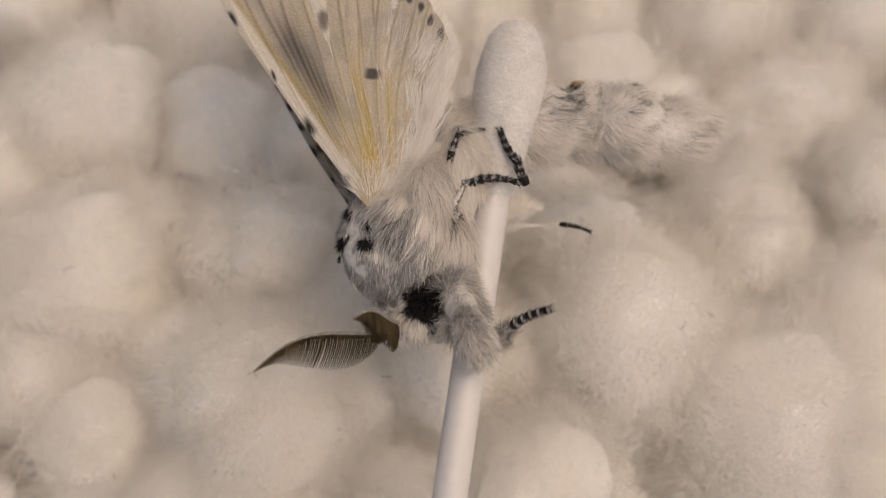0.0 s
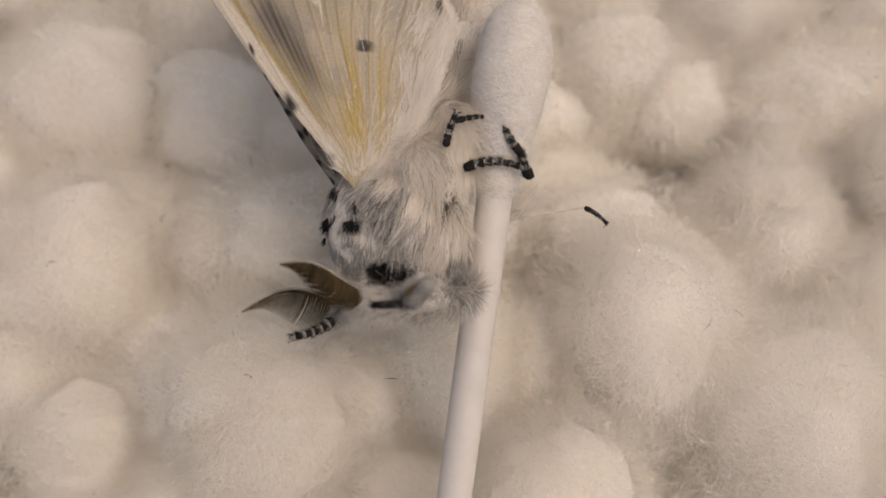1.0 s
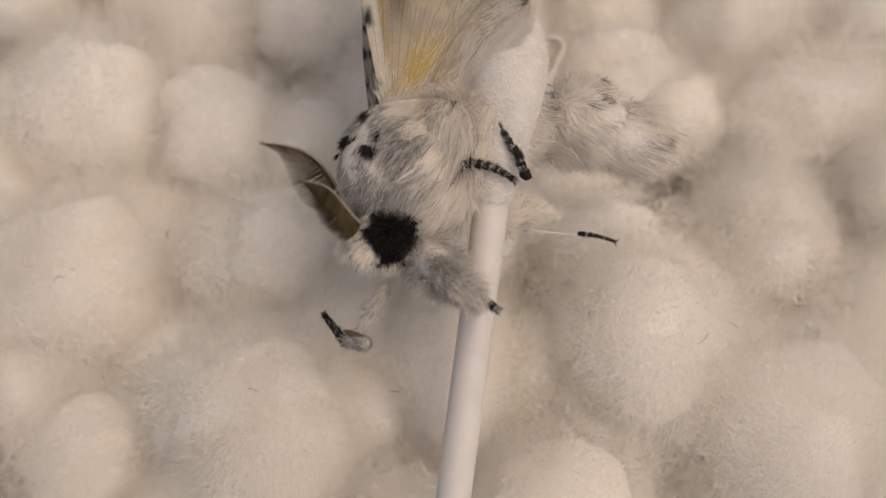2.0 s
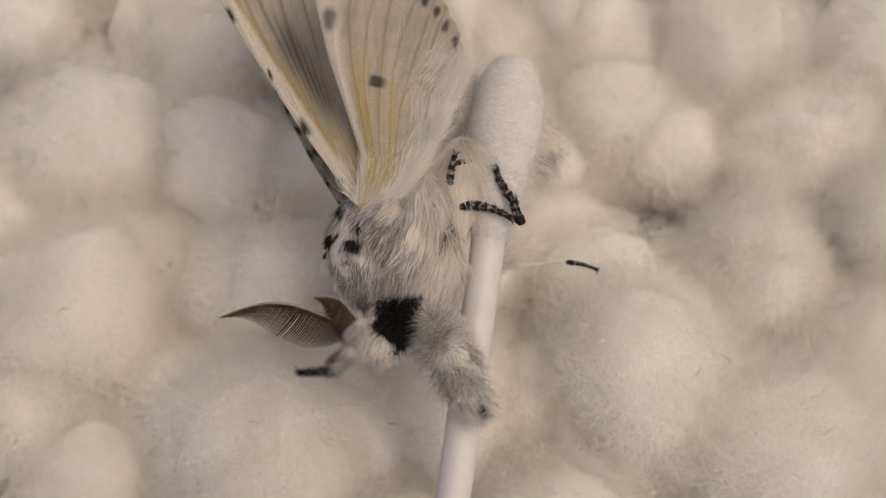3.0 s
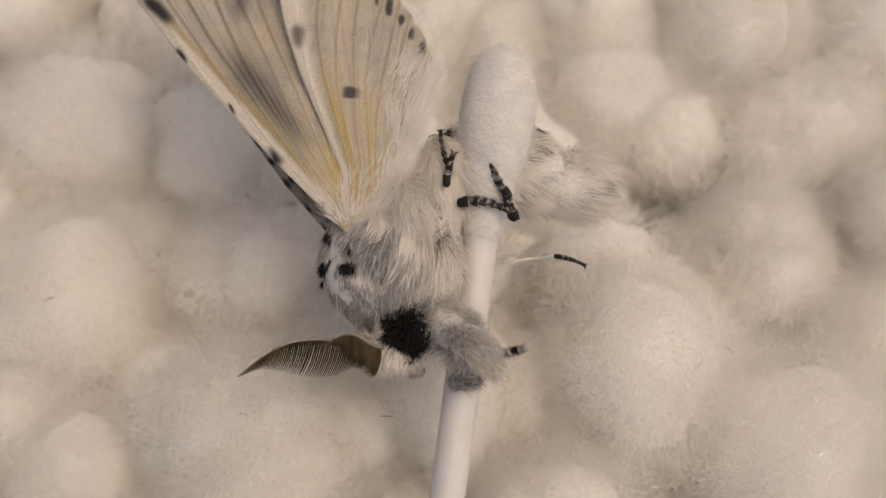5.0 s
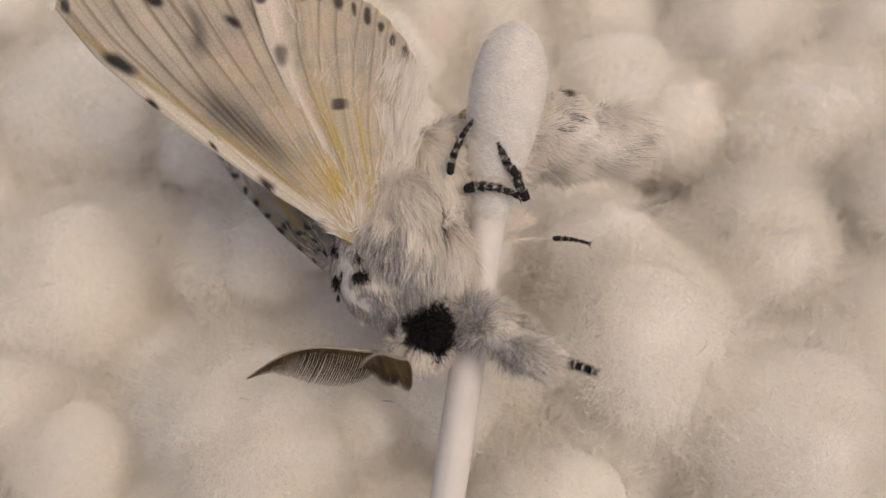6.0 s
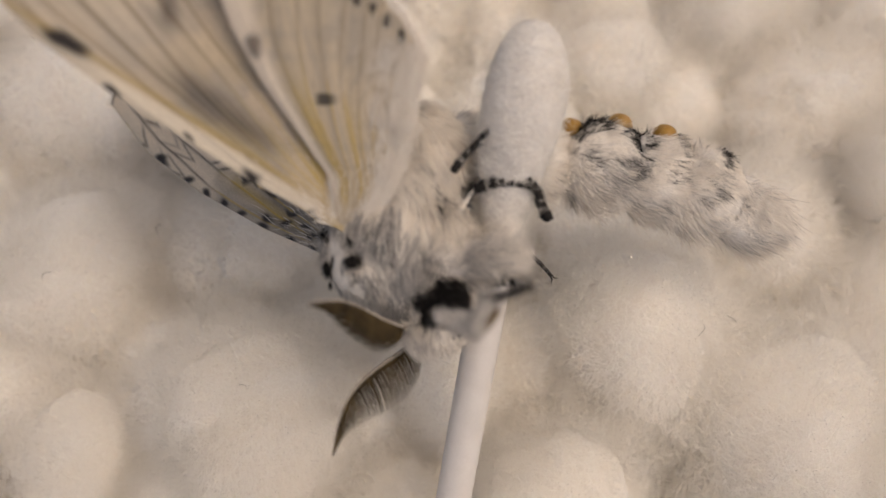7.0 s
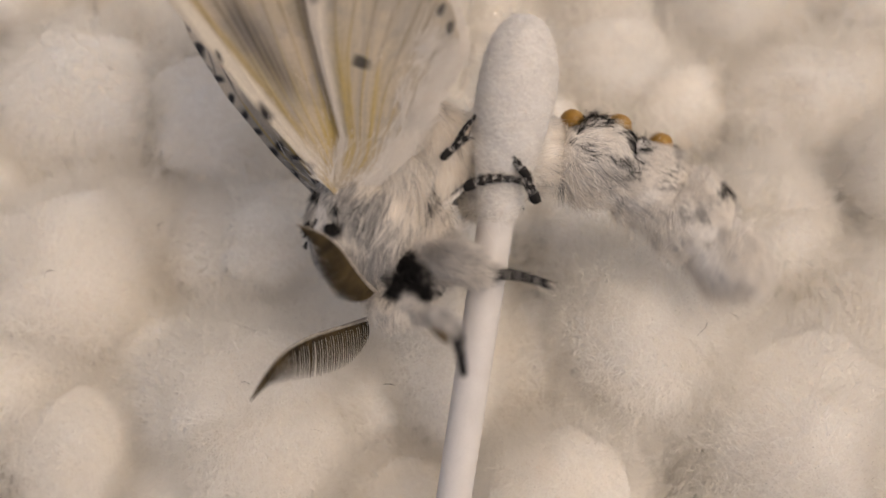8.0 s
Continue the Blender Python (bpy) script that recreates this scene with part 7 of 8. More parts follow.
    walk(MOVING["midleg_near_tarsus"], [
        (0, joint(6.75, 5.27, -2.54, 0.0, -0.0, 7.8)),
        (0.2, joint(6.62, 5.03, -2.38, 0.0, -0.0, 6.9)),
        (0.4, joint(6.96, 5.13, -2.28, 0.0, -0.0, 4.5)),
        (0.5, joint(7.13, 5.18, -2.23, 0.0, -0.0, 3.4)),
        (0.6, joint(7.19, 4.98, -2.17, 0.0, -0.0, 9.3)),
        (0.7, joint(7.41, 4.25, -2.12, 0.0, -0.0, 5.0)),
        (0.8, joint(7.34, 4.61, -2.07, 0.0, -0.0, 11.1)),
        (0.9, joint(7.19, 4.88, -1.95, 0.0, -0.0, 9.5)),
        (1, joint(7.07, 5.15, -1.83, 0.0, -0.0, 7.9)),
        (1.1, joint(6.83, 5.50, -1.83, 0.0, -0.0, 7.9)),
        (1.2, joint(6.71, 4.46, -1.84, 0.0, -0.0, 8.0)),
        (1.3, joint(6.73, 4.37, -1.84, 0.0, -0.0, 17.1)),
        (1.4, joint(6.93, 3.78, -1.85, 0.0, -0.0, 15.2)),
        (1.5, joint(6.32, 3.90, -1.86, 0.0, -0.0, 18.8)),
        (1.6, joint(5.68, 2.66, -1.83, 0.0, -0.0, 25.8)),
        (1.7, joint(5.96, 2.22, -1.80, 0.0, -0.0, 22.0)),
        (2.3, joint(5.96, 3.56, -2.13, 0.0, -0.0, 7.4)),
        (2.8, joint(7.08, 4.56, -2.36, 0.0, -0.0, -6.1)),
        (3, joint(6.66, 4.76, -2.33, 0.0, -0.0, 1.0)),
        (3.2, joint(6.83, 4.45, -2.38, 0.0, -0.0, 2.5)),
        (3.5, joint(7.15, 5.19, -2.46, 0.0, -0.0, 4.7)),
        (3.8, joint(6.70, 6.35, -2.30, 0.0, -0.0, -8.7)),
        (4, joint(5.31, 5.78, -2.19, 0.0, -0.0, 8.4)),
        (4.2, joint(6.29, 5.33, -2.18, 0.0, -0.0, 7.6)),
        (5.3, joint(7.46, 5.07, -1.98, 0.0, -0.0, -14.6)),
        (5.4, joint(7.44, 5.21, -1.93, 0.0, -0.0, -15.9)),
        (5.5, joint(7.41, 5.35, -1.88, 0.0, -0.0, -17.2)),
        (5.6, joint(7.73, 5.09, -1.95, 0.0, -0.0, -17.8)),
        (5.7, joint(8.05, 4.80, -2.02, 0.0, -0.0, -18.3)),
        (5.8, joint(8.02, 4.89, -1.99, 0.0, -0.0, -18.1)),
        (5.9, joint(7.99, 4.99, -1.96, 0.0, -0.0, -18.0)),
        (6, joint(7.98, 5.08, -1.93, 0.0, -0.0, -17.9)),
        (6.1, joint(8.04, 4.53, -1.84, 0.0, -0.0, -18.0)),
        (6.2, joint(8.06, 4.02, -1.76, 0.0, -0.0, -17.8)),
        (6.3, joint(8.05, 3.54, -1.69, 0.0, -0.0, -17.3)),
        (6.5, joint(8.24, 3.03, -1.48, 0.0, -0.0, -18.4)),
        (6.6, joint(7.29, 4.47, -1.51, 0.0, -0.0, -7.1)),
        (6.7, joint(7.48, 4.40, -1.54, 0.0, -0.0, -3.3)),
        (6.8, joint(7.29, 4.42, -1.46, 0.0, -0.0, -6.6)),
        (6.9, joint(7.12, 4.46, -1.39, 0.0, -0.0, -10.0)),
        (7, joint(8.59, 3.21, -1.32, 0.0, -0.0, -10.9)),
        (7.1, joint(8.32, 3.61, -1.39, 0.0, -0.0, -2.4)),
        (7.2, joint(8.10, 3.96, -1.46, 0.0, -0.0, 5.8)),
        (7.3, joint(7.94, 4.25, -1.54, 0.0, -0.0, 13.6)),
        (7.4, joint(7.91, 4.68, -1.61, 0.0, -0.0, 15.2)),
        (7.5, joint(7.88, 5.12, -1.68, 0.0, -0.0, 16.8)),
        (7.6, joint(8.10, 4.53, -1.63, 0.0, -0.0, 9.2)),
        (7.7, joint(8.39, 3.87, -1.58, 0.0, -0.0, 1.0)),
        (7.8, joint(8.30, 3.91, -1.60, 0.0, -0.0, 4.9)),
        (7.9, joint(8.28, 3.95, -1.63, 0.0, -0.0, 8.8)),
        (8, joint(8.32, 4.00, -1.66, 0.0, -0.0, 12.6))])
    walk(MOVING["midleg_far_tibia"], [
        (0, joint(11.39, 5.74, -2.58, 0.0, -0.0, 116.3)),
        (0.2, joint(11.34, 5.40, -2.42, 0.0, -0.0, 116.7)),
        (0.4, joint(11.82, 5.45, -2.32, 0.0, -0.0, 115.6)),
        (0.5, joint(12.06, 5.46, -2.27, 0.0, -0.0, 115.1)),
        (0.6, joint(12.02, 5.67, -2.21, 0.0, -0.0, 120.8)),
        (0.7, joint(12.24, 4.50, -2.16, 0.0, -0.0, 116.5)),
        (0.8, joint(12.07, 5.28, -2.12, 0.0, -0.0, 122.4)),
        (0.9, joint(11.97, 5.16, -2.01, 0.0, -0.0, 120.8)),
        (1, joint(11.88, 5.04, -1.92, 0.0, -0.0, 119.2)),
        (1.1, joint(11.70, 5.45, -1.93, 0.0, -0.0, 121.1)),
        (1.2, joint(11.63, 4.47, -1.94, 0.0, -0.0, 123.0)),
        (1.3, joint(11.63, 5.23, -1.94, 0.0, -0.0, 133.9)),
        (1.4, joint(11.91, 4.54, -1.95, 0.0, -0.0, 133.8)),
        (1.5, joint(11.09, 5.48, -1.96, 0.0, -0.0, 143.3)),
        (1.6, joint(10.20, 4.87, -1.94, 0.0, -0.0, 151.9)),
        (1.7, joint(10.61, 4.19, -1.92, 0.0, -0.0, 149.7)),
        (2.3, joint(10.79, 4.21, -2.13, 0.0, -0.0, 132.7)),
        (2.8, joint(11.78, 4.04, -2.27, 0.0, -0.0, 117.0)),
        (3, joint(11.51, 4.69, -2.23, 0.0, -0.0, 125.1)),
        (3.2, joint(11.72, 4.64, -2.27, 0.0, -0.0, 127.6)),
        (3.5, joint(12.09, 5.78, -2.33, 0.0, -0.0, 131.3)),
        (3.8, joint(11.62, 5.54, -2.20, 0.0, -0.0, 119.5)),
        (4, joint(10.28, 6.31, -2.13, 0.0, -0.0, 137.6)),
        (4.2, joint(11.31, 5.94, -2.13, 0.0, -0.0, 137.6)),
        (5.3, joint(11.78, 3.76, -2.04, 0.0, -0.0, 108.2)),
        (5.4, joint(11.80, 3.86, -2.01, 0.0, -0.0, 109.6)),
        (5.5, joint(11.82, 3.96, -1.99, 0.0, -0.0, 111.1)),
        (5.6, joint(12.19, 3.57, -2.02, 0.0, -0.0, 108.3)),
        (5.7, joint(12.55, 3.14, -2.07, 0.0, -0.0, 105.4)),
        (5.8, joint(12.45, 3.29, -2.05, 0.0, -0.0, 104.4)),
        (5.9, joint(12.37, 3.44, -2.03, 0.0, -0.0, 103.4)),
        (6, joint(12.29, 3.58, -2.01, 0.0, -0.0, 102.4)),
        (6.1, joint(12.21, 2.70, -1.95, 0.0, -0.0, 98.9)),
        (6.2, joint(12.07, 1.87, -1.91, 0.0, -0.0, 95.6)),
        (6.3, joint(11.89, 1.11, -1.88, 0.0, -0.0, 92.4)),
        (6.5, joint(12.09, -0.02, -1.87, 0.0, -0.0, 92.3)),
        (6.6, joint(11.59, 2.35, -1.87, 0.0, -0.0, 103.3)),
        (6.7, joint(11.84, 2.67, -1.87, 0.0, -0.0, 106.8)),
        (6.8, joint(11.72, 2.21, -1.89, 0.0, -0.0, 104.3)),
        (6.9, joint(11.58, 1.76, -1.93, 0.0, -0.0, 101.8)),
        (7, joint(13.18, 0.22, -1.97, 0.0, -0.0, 101.7)),
        (7.1, joint(13.20, 1.45, -1.93, 0.0, -0.0, 108.6)),
        (7.2, joint(13.14, 2.64, -1.89, 0.0, -0.0, 115.1)),
        (7.3, joint(13.01, 3.73, -1.87, 0.0, -0.0, 121.3)),
        (7.4, joint(13.16, 4.52, -1.86, 0.0, -0.0, 121.9)),
        (7.5, joint(13.31, 5.32, -1.86, 0.0, -0.0, 122.5)),
        (7.6, joint(13.31, 3.73, -1.85, 0.0, -0.0, 113.8)),
        (7.7, joint(13.20, 2.09, -1.85, 0.0, -0.0, 104.4)),
        (7.8, joint(13.28, 2.59, -1.86, 0.0, -0.0, 109.4)),
        (7.9, joint(13.39, 3.11, -1.86, 0.0, -0.0, 114.4)),
        (8, joint(13.51, 3.63, -1.86, 0.0, -0.0, 119.2))])
    walk(MOVING["midleg_far_tarsus"], [
        (0, joint(10.62, 7.35, -2.87, 0.0, -0.0, 124.8)),
        (0.2, joint(10.55, 7.02, -2.62, 0.0, -0.0, 125.3)),
        (0.4, joint(11.06, 7.08, -2.46, 0.0, -0.0, 124.2)),
        (0.5, joint(11.31, 7.11, -2.39, 0.0, -0.0, 123.6)),
        (0.6, joint(11.11, 7.23, -2.30, 0.0, -0.0, 129.4)),
        (0.7, joint(11.45, 6.13, -2.23, 0.0, -0.0, 125.0)),
        (0.8, joint(11.12, 6.82, -2.15, 0.0, -0.0, 131.0)),
        (0.9, joint(11.05, 6.73, -1.98, 0.0, -0.0, 129.4)),
        (1, joint(11.00, 6.65, -1.83, 0.0, -0.0, 127.8)),
        (1.1, joint(10.77, 7.02, -1.84, 0.0, -0.0, 129.6)),
        (1.2, joint(10.65, 6.01, -1.85, 0.0, -0.0, 131.5)),
        (1.3, joint(10.38, 6.56, -1.86, 0.0, -0.0, 142.5)),
        (1.4, joint(10.66, 5.87, -1.87, 0.0, -0.0, 142.3)),
        (1.5, joint(9.64, 6.59, -1.89, 0.0, -0.0, 151.8)),
        (1.6, joint(8.60, 5.75, -1.86, 0.0, -0.0, 160.4)),
        (1.7, joint(9.04, 5.13, -1.83, 0.0, -0.0, 158.3)),
        (2.3, joint(9.57, 5.55, -2.20, 0.0, -0.0, 141.3)),
        (2.8, joint(10.98, 5.64, -2.49, 0.0, -0.0, 125.6)),
        (3, joint(10.49, 6.17, -2.42, 0.0, -0.0, 133.7)),
        (3.2, joint(10.65, 6.06, -2.48, 0.0, -0.0, 136.2)),
        (3.5, joint(10.93, 7.13, -2.58, 0.0, -0.0, 139.8)),
        (3.8, joint(10.75, 7.11, -2.36, 0.0, -0.0, 128.1)),
        (4, joint(8.96, 7.53, -2.23, 0.0, -0.0, 146.2)),
        (4.2, joint(9.99, 7.17, -2.23, 0.0, -0.0, 146.2)),
        (5.3, joint(11.23, 5.49, -2.02, 0.0, -0.0, 116.8)),
        (5.4, joint(11.20, 5.58, -1.97, 0.0, -0.0, 118.2)),
        (5.5, joint(11.18, 5.67, -1.91, 0.0, -0.0, 119.7)),
        (5.6, joint(11.63, 5.30, -1.99, 0.0, -0.0, 116.8)),
        (5.7, joint(12.09, 4.89, -2.08, 0.0, -0.0, 114.0)),
        (5.8, joint(12.02, 5.05, -2.04, 0.0, -0.0, 113.0)),
        (5.9, joint(11.96, 5.21, -2.00, 0.0, -0.0, 112.0)),
        (6, joint(11.92, 5.36, -1.96, 0.0, -0.0, 111.0)),
        (6.1, joint(11.95, 4.51, -1.84, 0.0, -0.0, 107.5)),
        (6.2, joint(11.91, 3.70, -1.73, 0.0, -0.0, 104.1)),
        (6.3, joint(11.83, 2.96, -1.64, 0.0, -0.0, 100.9)),
        (6.5, joint(12.03, 1.85, -1.50, 0.0, -0.0, 100.9)),
        (6.6, joint(11.18, 4.18, -1.50, 0.0, -0.0, 111.8)),
        (6.7, joint(11.32, 4.47, -1.49, 0.0, -0.0, 115.3)),
        (6.8, joint(11.27, 4.04, -1.47, 0.0, -0.0, 112.8)),
        (6.9, joint(11.21, 3.62, -1.46, 0.0, -0.0, 110.3)),
        (7, joint(12.81, 2.09, -1.46, 0.0, -0.0, 110.2)),
        (7.1, joint(12.62, 3.26, -1.46, 0.0, -0.0, 117.0)),
        (7.2, joint(12.35, 4.35, -1.47, 0.0, -0.0, 123.6)),
        (7.3, joint(12.05, 5.34, -1.49, 0.0, -0.0, 129.8)),
        (7.4, joint(12.19, 6.11, -1.54, 0.0, -0.0, 130.4)),
        (7.5, joint(12.33, 6.89, -1.59, 0.0, -0.0, 131.0)),
        (7.6, joint(12.58, 5.44, -1.55, 0.0, -0.0, 122.3)),
        (7.7, joint(12.75, 3.91, -1.51, 0.0, -0.0, 112.9)),
        (7.8, joint(12.68, 4.36, -1.54, 0.0, -0.0, 118.0)),
        (7.9, joint(12.64, 4.81, -1.57, 0.0, -0.0, 122.9)),
        (8, joint(12.63, 5.26, -1.60, 0.0, -0.0, 127.7))])
    walk(MOVING["hindleg_near_tibia"], [
        (0, joint(5.44, 6.78, -1.88, 0.0, -0.0, 76.8)),
        (0.2, joint(5.43, 6.63, -1.65, 0.0, -0.0, 81.4)),
        (0.4, joint(5.92, 6.88, -1.49, 0.0, -0.0, 83.9)),
        (0.5, joint(6.16, 6.99, -1.41, 0.0, -0.0, 85.0)),
        (0.6, joint(5.94, 6.72, -1.33, 0.0, -0.0, 89.4)),
        (0.7, joint(6.19, 6.13, -1.25, 0.0, -0.0, 83.7)),
        (0.8, joint(5.83, 6.39, -1.17, 0.0, -0.0, 88.2)),
        (0.9, joint(5.72, 6.36, -0.97, 0.0, -0.0, 84.0)),
        (1, joint(5.63, 6.36, -0.80, 0.0, -0.0, 79.4)),
        (1.1, joint(5.33, 6.98, -0.79, 0.0, -0.0, 77.7)),
        (1.2, joint(5.12, 6.21, -0.78, 0.0, -0.0, 75.0)),
        (1.3, joint(4.94, 6.05, -0.78, 0.0, -0.0, 97.1)),
        (1.4, joint(5.26, 5.73, -0.78, 0.0, -0.0, 104.2)),
        (1.5, joint(4.68, 5.99, -0.79, 0.0, -0.0, 127.0)),
        (1.6, joint(4.00, 3.79, -0.78, 0.0, -0.0, 121.1)),
        (1.7, joint(4.43, 3.37, -0.73, 0.0, -0.0, 118.9)),
        (2.3, joint(4.13, 4.74, -1.25, 0.0, -0.0, 97.0)),
        (2.8, joint(4.96, 6.03, -1.64, 0.0, -0.0, 77.2)),
        (3, joint(5.60, 6.00, -1.55, 0.0, -0.0, 93.4)),
        (3.2, joint(5.65, 5.56, -1.62, 0.0, -0.0, 91.8)),
        (3.5, joint(5.81, 6.11, -1.72, 0.0, -0.0, 87.7)),
        (3.8, joint(5.63, 7.32, -1.46, 0.0, -0.0, 82.2)),
        (4, joint(4.05, 6.26, -1.30, 0.0, -0.0, 105.7)),
        (4.2, joint(4.65, 6.13, -1.32, 0.0, -0.0, 87.3)),
        (5.3, joint(6.71, 6.05, -1.02, 0.0, -0.0, 79.1)),
        (5.4, joint(6.66, 5.96, -0.96, 0.0, -0.0, 79.9)),
        (5.5, joint(6.63, 5.88, -0.90, 0.0, -0.0, 80.9)),
        (5.6, joint(6.98, 5.60, -0.99, 0.0, -0.0, 76.9)),
        (5.7, joint(7.33, 5.28, -1.08, 0.0, -0.0, 72.7)),
        (5.8, joint(7.25, 5.57, -1.04, 0.0, -0.0, 70.3)),
        (5.9, joint(7.18, 5.86, -1.00, 0.0, -0.0, 67.8)),
        (6, joint(7.13, 6.14, -0.96, 0.0, -0.0, 65.2)),
        (6.1, joint(7.07, 5.76, -0.82, 0.0, -0.0, 58.3)),
        (6.2, joint(6.99, 5.41, -0.70, 0.0, -0.0, 51.4)),
        (6.3, joint(6.89, 5.12, -0.57, 0.0, -0.0, 44.5)),
        (6.5, joint(7.07, 4.55, -0.29, 0.0, -0.0, 36.6)),
        (6.6, joint(5.82, 5.81, -0.31, 0.0, -0.0, 45.6)),
        (6.7, joint(5.90, 5.70, -0.32, 0.0, -0.0, 47.4)),
        (6.8, joint(5.85, 5.73, -0.23, 0.0, -0.0, 43.1)),
        (6.9, joint(5.83, 5.78, -0.14, 0.0, -0.0, 39.0)),
        (7, joint(7.40, 4.48, -0.04, 0.0, -0.0, 37.4)),
        (7.1, joint(6.96, 4.84, -0.12, 0.0, -0.0, 43.8)),
        (7.2, joint(6.56, 5.14, -0.19, 0.0, -0.0, 49.8)),
        (7.3, joint(6.24, 5.36, -0.27, 0.0, -0.0, 55.4)),
        (7.4, joint(6.10, 5.89, -0.37, 0.0, -0.0, 55.4)),
        (7.5, joint(5.96, 6.42, -0.47, 0.0, -0.0, 55.2)),
        (7.6, joint(6.45, 6.15, -0.37, 0.0, -0.0, 45.4)),
        (7.7, joint(7.08, 5.77, -0.27, 0.0, -0.0, 34.8)),
        (7.8, joint(6.84, 5.73, -0.31, 0.0, -0.0, 38.7)),
        (7.9, joint(6.66, 5.69, -0.36, 0.0, -0.0, 42.3)),
        (8, joint(6.56, 5.64, -0.41, 0.0, -0.0, 45.6))])
    walk(MOVING["hindleg_near_tarsus"], [
        (0, joint(5.94, 8.89, -2.24, 0.0, 36.9, 19.5)),
        (0.2, joint(5.77, 8.89, -1.91, 0.0, 36.9, 19.2)),
        (0.4, joint(6.17, 9.28, -1.69, 0.0, 36.9, 17.3)),
        (0.5, joint(6.38, 9.46, -1.58, 0.0, 36.9, 16.4)),
        (0.6, joint(5.96, 9.12, -1.45, 0.0, 36.9, 12.9)),
        (0.7, joint(6.45, 8.45, -1.33, 0.0, 36.9, 0.4)),
        (0.8, joint(5.90, 8.64, -1.21, 0.0, 36.9, -0.6)),
        (0.9, joint(5.94, 8.39, -0.93, 0.0, 36.9, 9.7)),
        (1, joint(5.97, 8.15, -0.70, 0.0, 36.9, 18.7)),
        (1.067, joint(5.82, 8.35, -0.70, -0.0, 36.9, 59.8)),
        (1.1, joint(5.67, 8.54, -0.71, 0.0, 36.9, 100.9)),
        (1.2, joint(5.48, 7.54, -0.72, 0.0, 31.1, 154.8)),
        (1.3, joint(4.73, 7.78, -0.70, 0.0, 36.9, 151.1)),
        (1.333, joint(4.73, 7.79, -0.69, 0.0, 36.9, 103.4)),
        (1.367, joint(4.73, 7.80, -0.69, 0.0, 36.9, 55.7)),
        (1.4, joint(4.73, 7.82, -0.69, 0.0, 36.9, 8.0)),
        (1.433, joint(4.44, 7.57, -0.70, -0.0, 36.9, 64.4)),
        (1.467, joint(4.15, 7.32, -0.72, -0.0, 36.9, 120.9)),
        (1.5, joint(3.86, 7.08, -0.74, 0.0, 36.9, 177.3)),
        (1.6, joint(3.39, 4.80, -0.72, 0.0, 36.9, 144.8)),
        (1.7, joint(3.87, 4.40, -0.67, 0.0, 36.9, 128.4)),
        (2.3, joint(3.98, 5.93, -1.30, 0.0, 36.9, 161.2)),
        (2.8, joint(5.23, 7.23, -1.80, 0.0, -0.0, 158.1)),
        (2.867, joint(5.32, 7.38, -1.78, 11.3, 10.4, 114.8)),
        (2.933, joint(5.41, 7.53, -1.76, 12.4, 25.7, 70.8)),
        (3, joint(5.50, 7.68, -1.74, 0.0, 36.9, 19.9)),
        (3.2, joint(5.60, 7.11, -1.81, 0.0, 36.9, 15.3)),
        (3.5, joint(5.86, 7.47, -1.91, 0.0, 36.9, 10.4)),
        (3.6, joint(5.84, 7.80, -1.79, -0.0, 36.9, 47.6)),
        (3.7, joint(5.81, 8.14, -1.68, -0.0, 36.9, 84.8)),
        (3.8, joint(5.79, 8.47, -1.56, 0.0, 36.9, 122.0)),
        (4, joint(3.77, 7.26, -1.36, 0.0, 36.9, 173.7)),
        (4.1, joint(4.25, 7.51, -1.38, 0.0, 36.9, 126.5)),
        (4.2, joint(4.72, 7.76, -1.41, 0.0, 36.9, 79.3)),
        (5.3, joint(6.97, 7.41, -1.00, 0.0, 36.9, 110.3)),
        (5.4, joint(6.95, 7.62, -0.91, 0.0, 36.9, 90.4)),
        (5.5, joint(6.94, 7.82, -0.81, 0.0, 36.9, 58.9)),
        (5.6, joint(7.43, 7.50, -0.95, 0.0, 36.9, 56.6)),
        (5.7, joint(7.91, 7.14, -1.09, 0.0, 36.9, 54.1)),
        (5.8, joint(7.89, 7.36, -1.03, 0.0, 36.9, 53.3)),
        (5.9, joint(7.89, 7.59, -0.97, 0.0, 36.9, 52.4)),
        (6, joint(7.90, 7.81, -0.91, 0.0, 36.9, 51.5)),
        (6.1, joint(7.99, 7.25, -0.72, 0.0, 36.9, 45.2)),
        (6.2, joint(8.04, 6.73, -0.54, 0.0, 36.9, 39.6)),
        (6.3, joint(8.05, 6.26, -0.37, 0.0, 36.9, 34.4)),
        (6.5, joint(8.30, 5.46, -0.01, 0.0, 36.9, 31.2)),
        (6.6, joint(6.95, 6.96, -0.02, 0.0, 36.9, 41.2)),
        (6.7, joint(7.04, 6.95, -0.02, 0.0, 36.9, 43.8)),
        (6.8, joint(7.14, 6.94, 0.11, 0.0, 36.9, 40.1)),
        (6.9, joint(7.25, 6.92, 0.25, 0.0, 36.9, 36.4)),
        (7, joint(8.90, 5.63, 0.39, 0.0, 36.9, 35.0)),
        (7.1, joint(8.28, 6.11, 0.26, 0.0, 36.9, 42.4)),
        (7.2, joint(7.70, 6.49, 0.13, 0.0, 36.9, 49.5)),
        (7.3, joint(7.21, 6.77, 0.00, 0.0, 36.9, 56.2)),
        (7.4, joint(7.04, 7.24, -0.15, 0.0, 36.9, 57.2)),
        (7.5, joint(6.87, 7.72, -0.30, 0.0, 33.6, 58.3)),
        (7.6, joint(7.50, 7.21, -0.19, 0.0, 35.7, 51.4)),
        (7.7, joint(8.24, 6.58, -0.08, 0.0, 36.9, 44.0)),
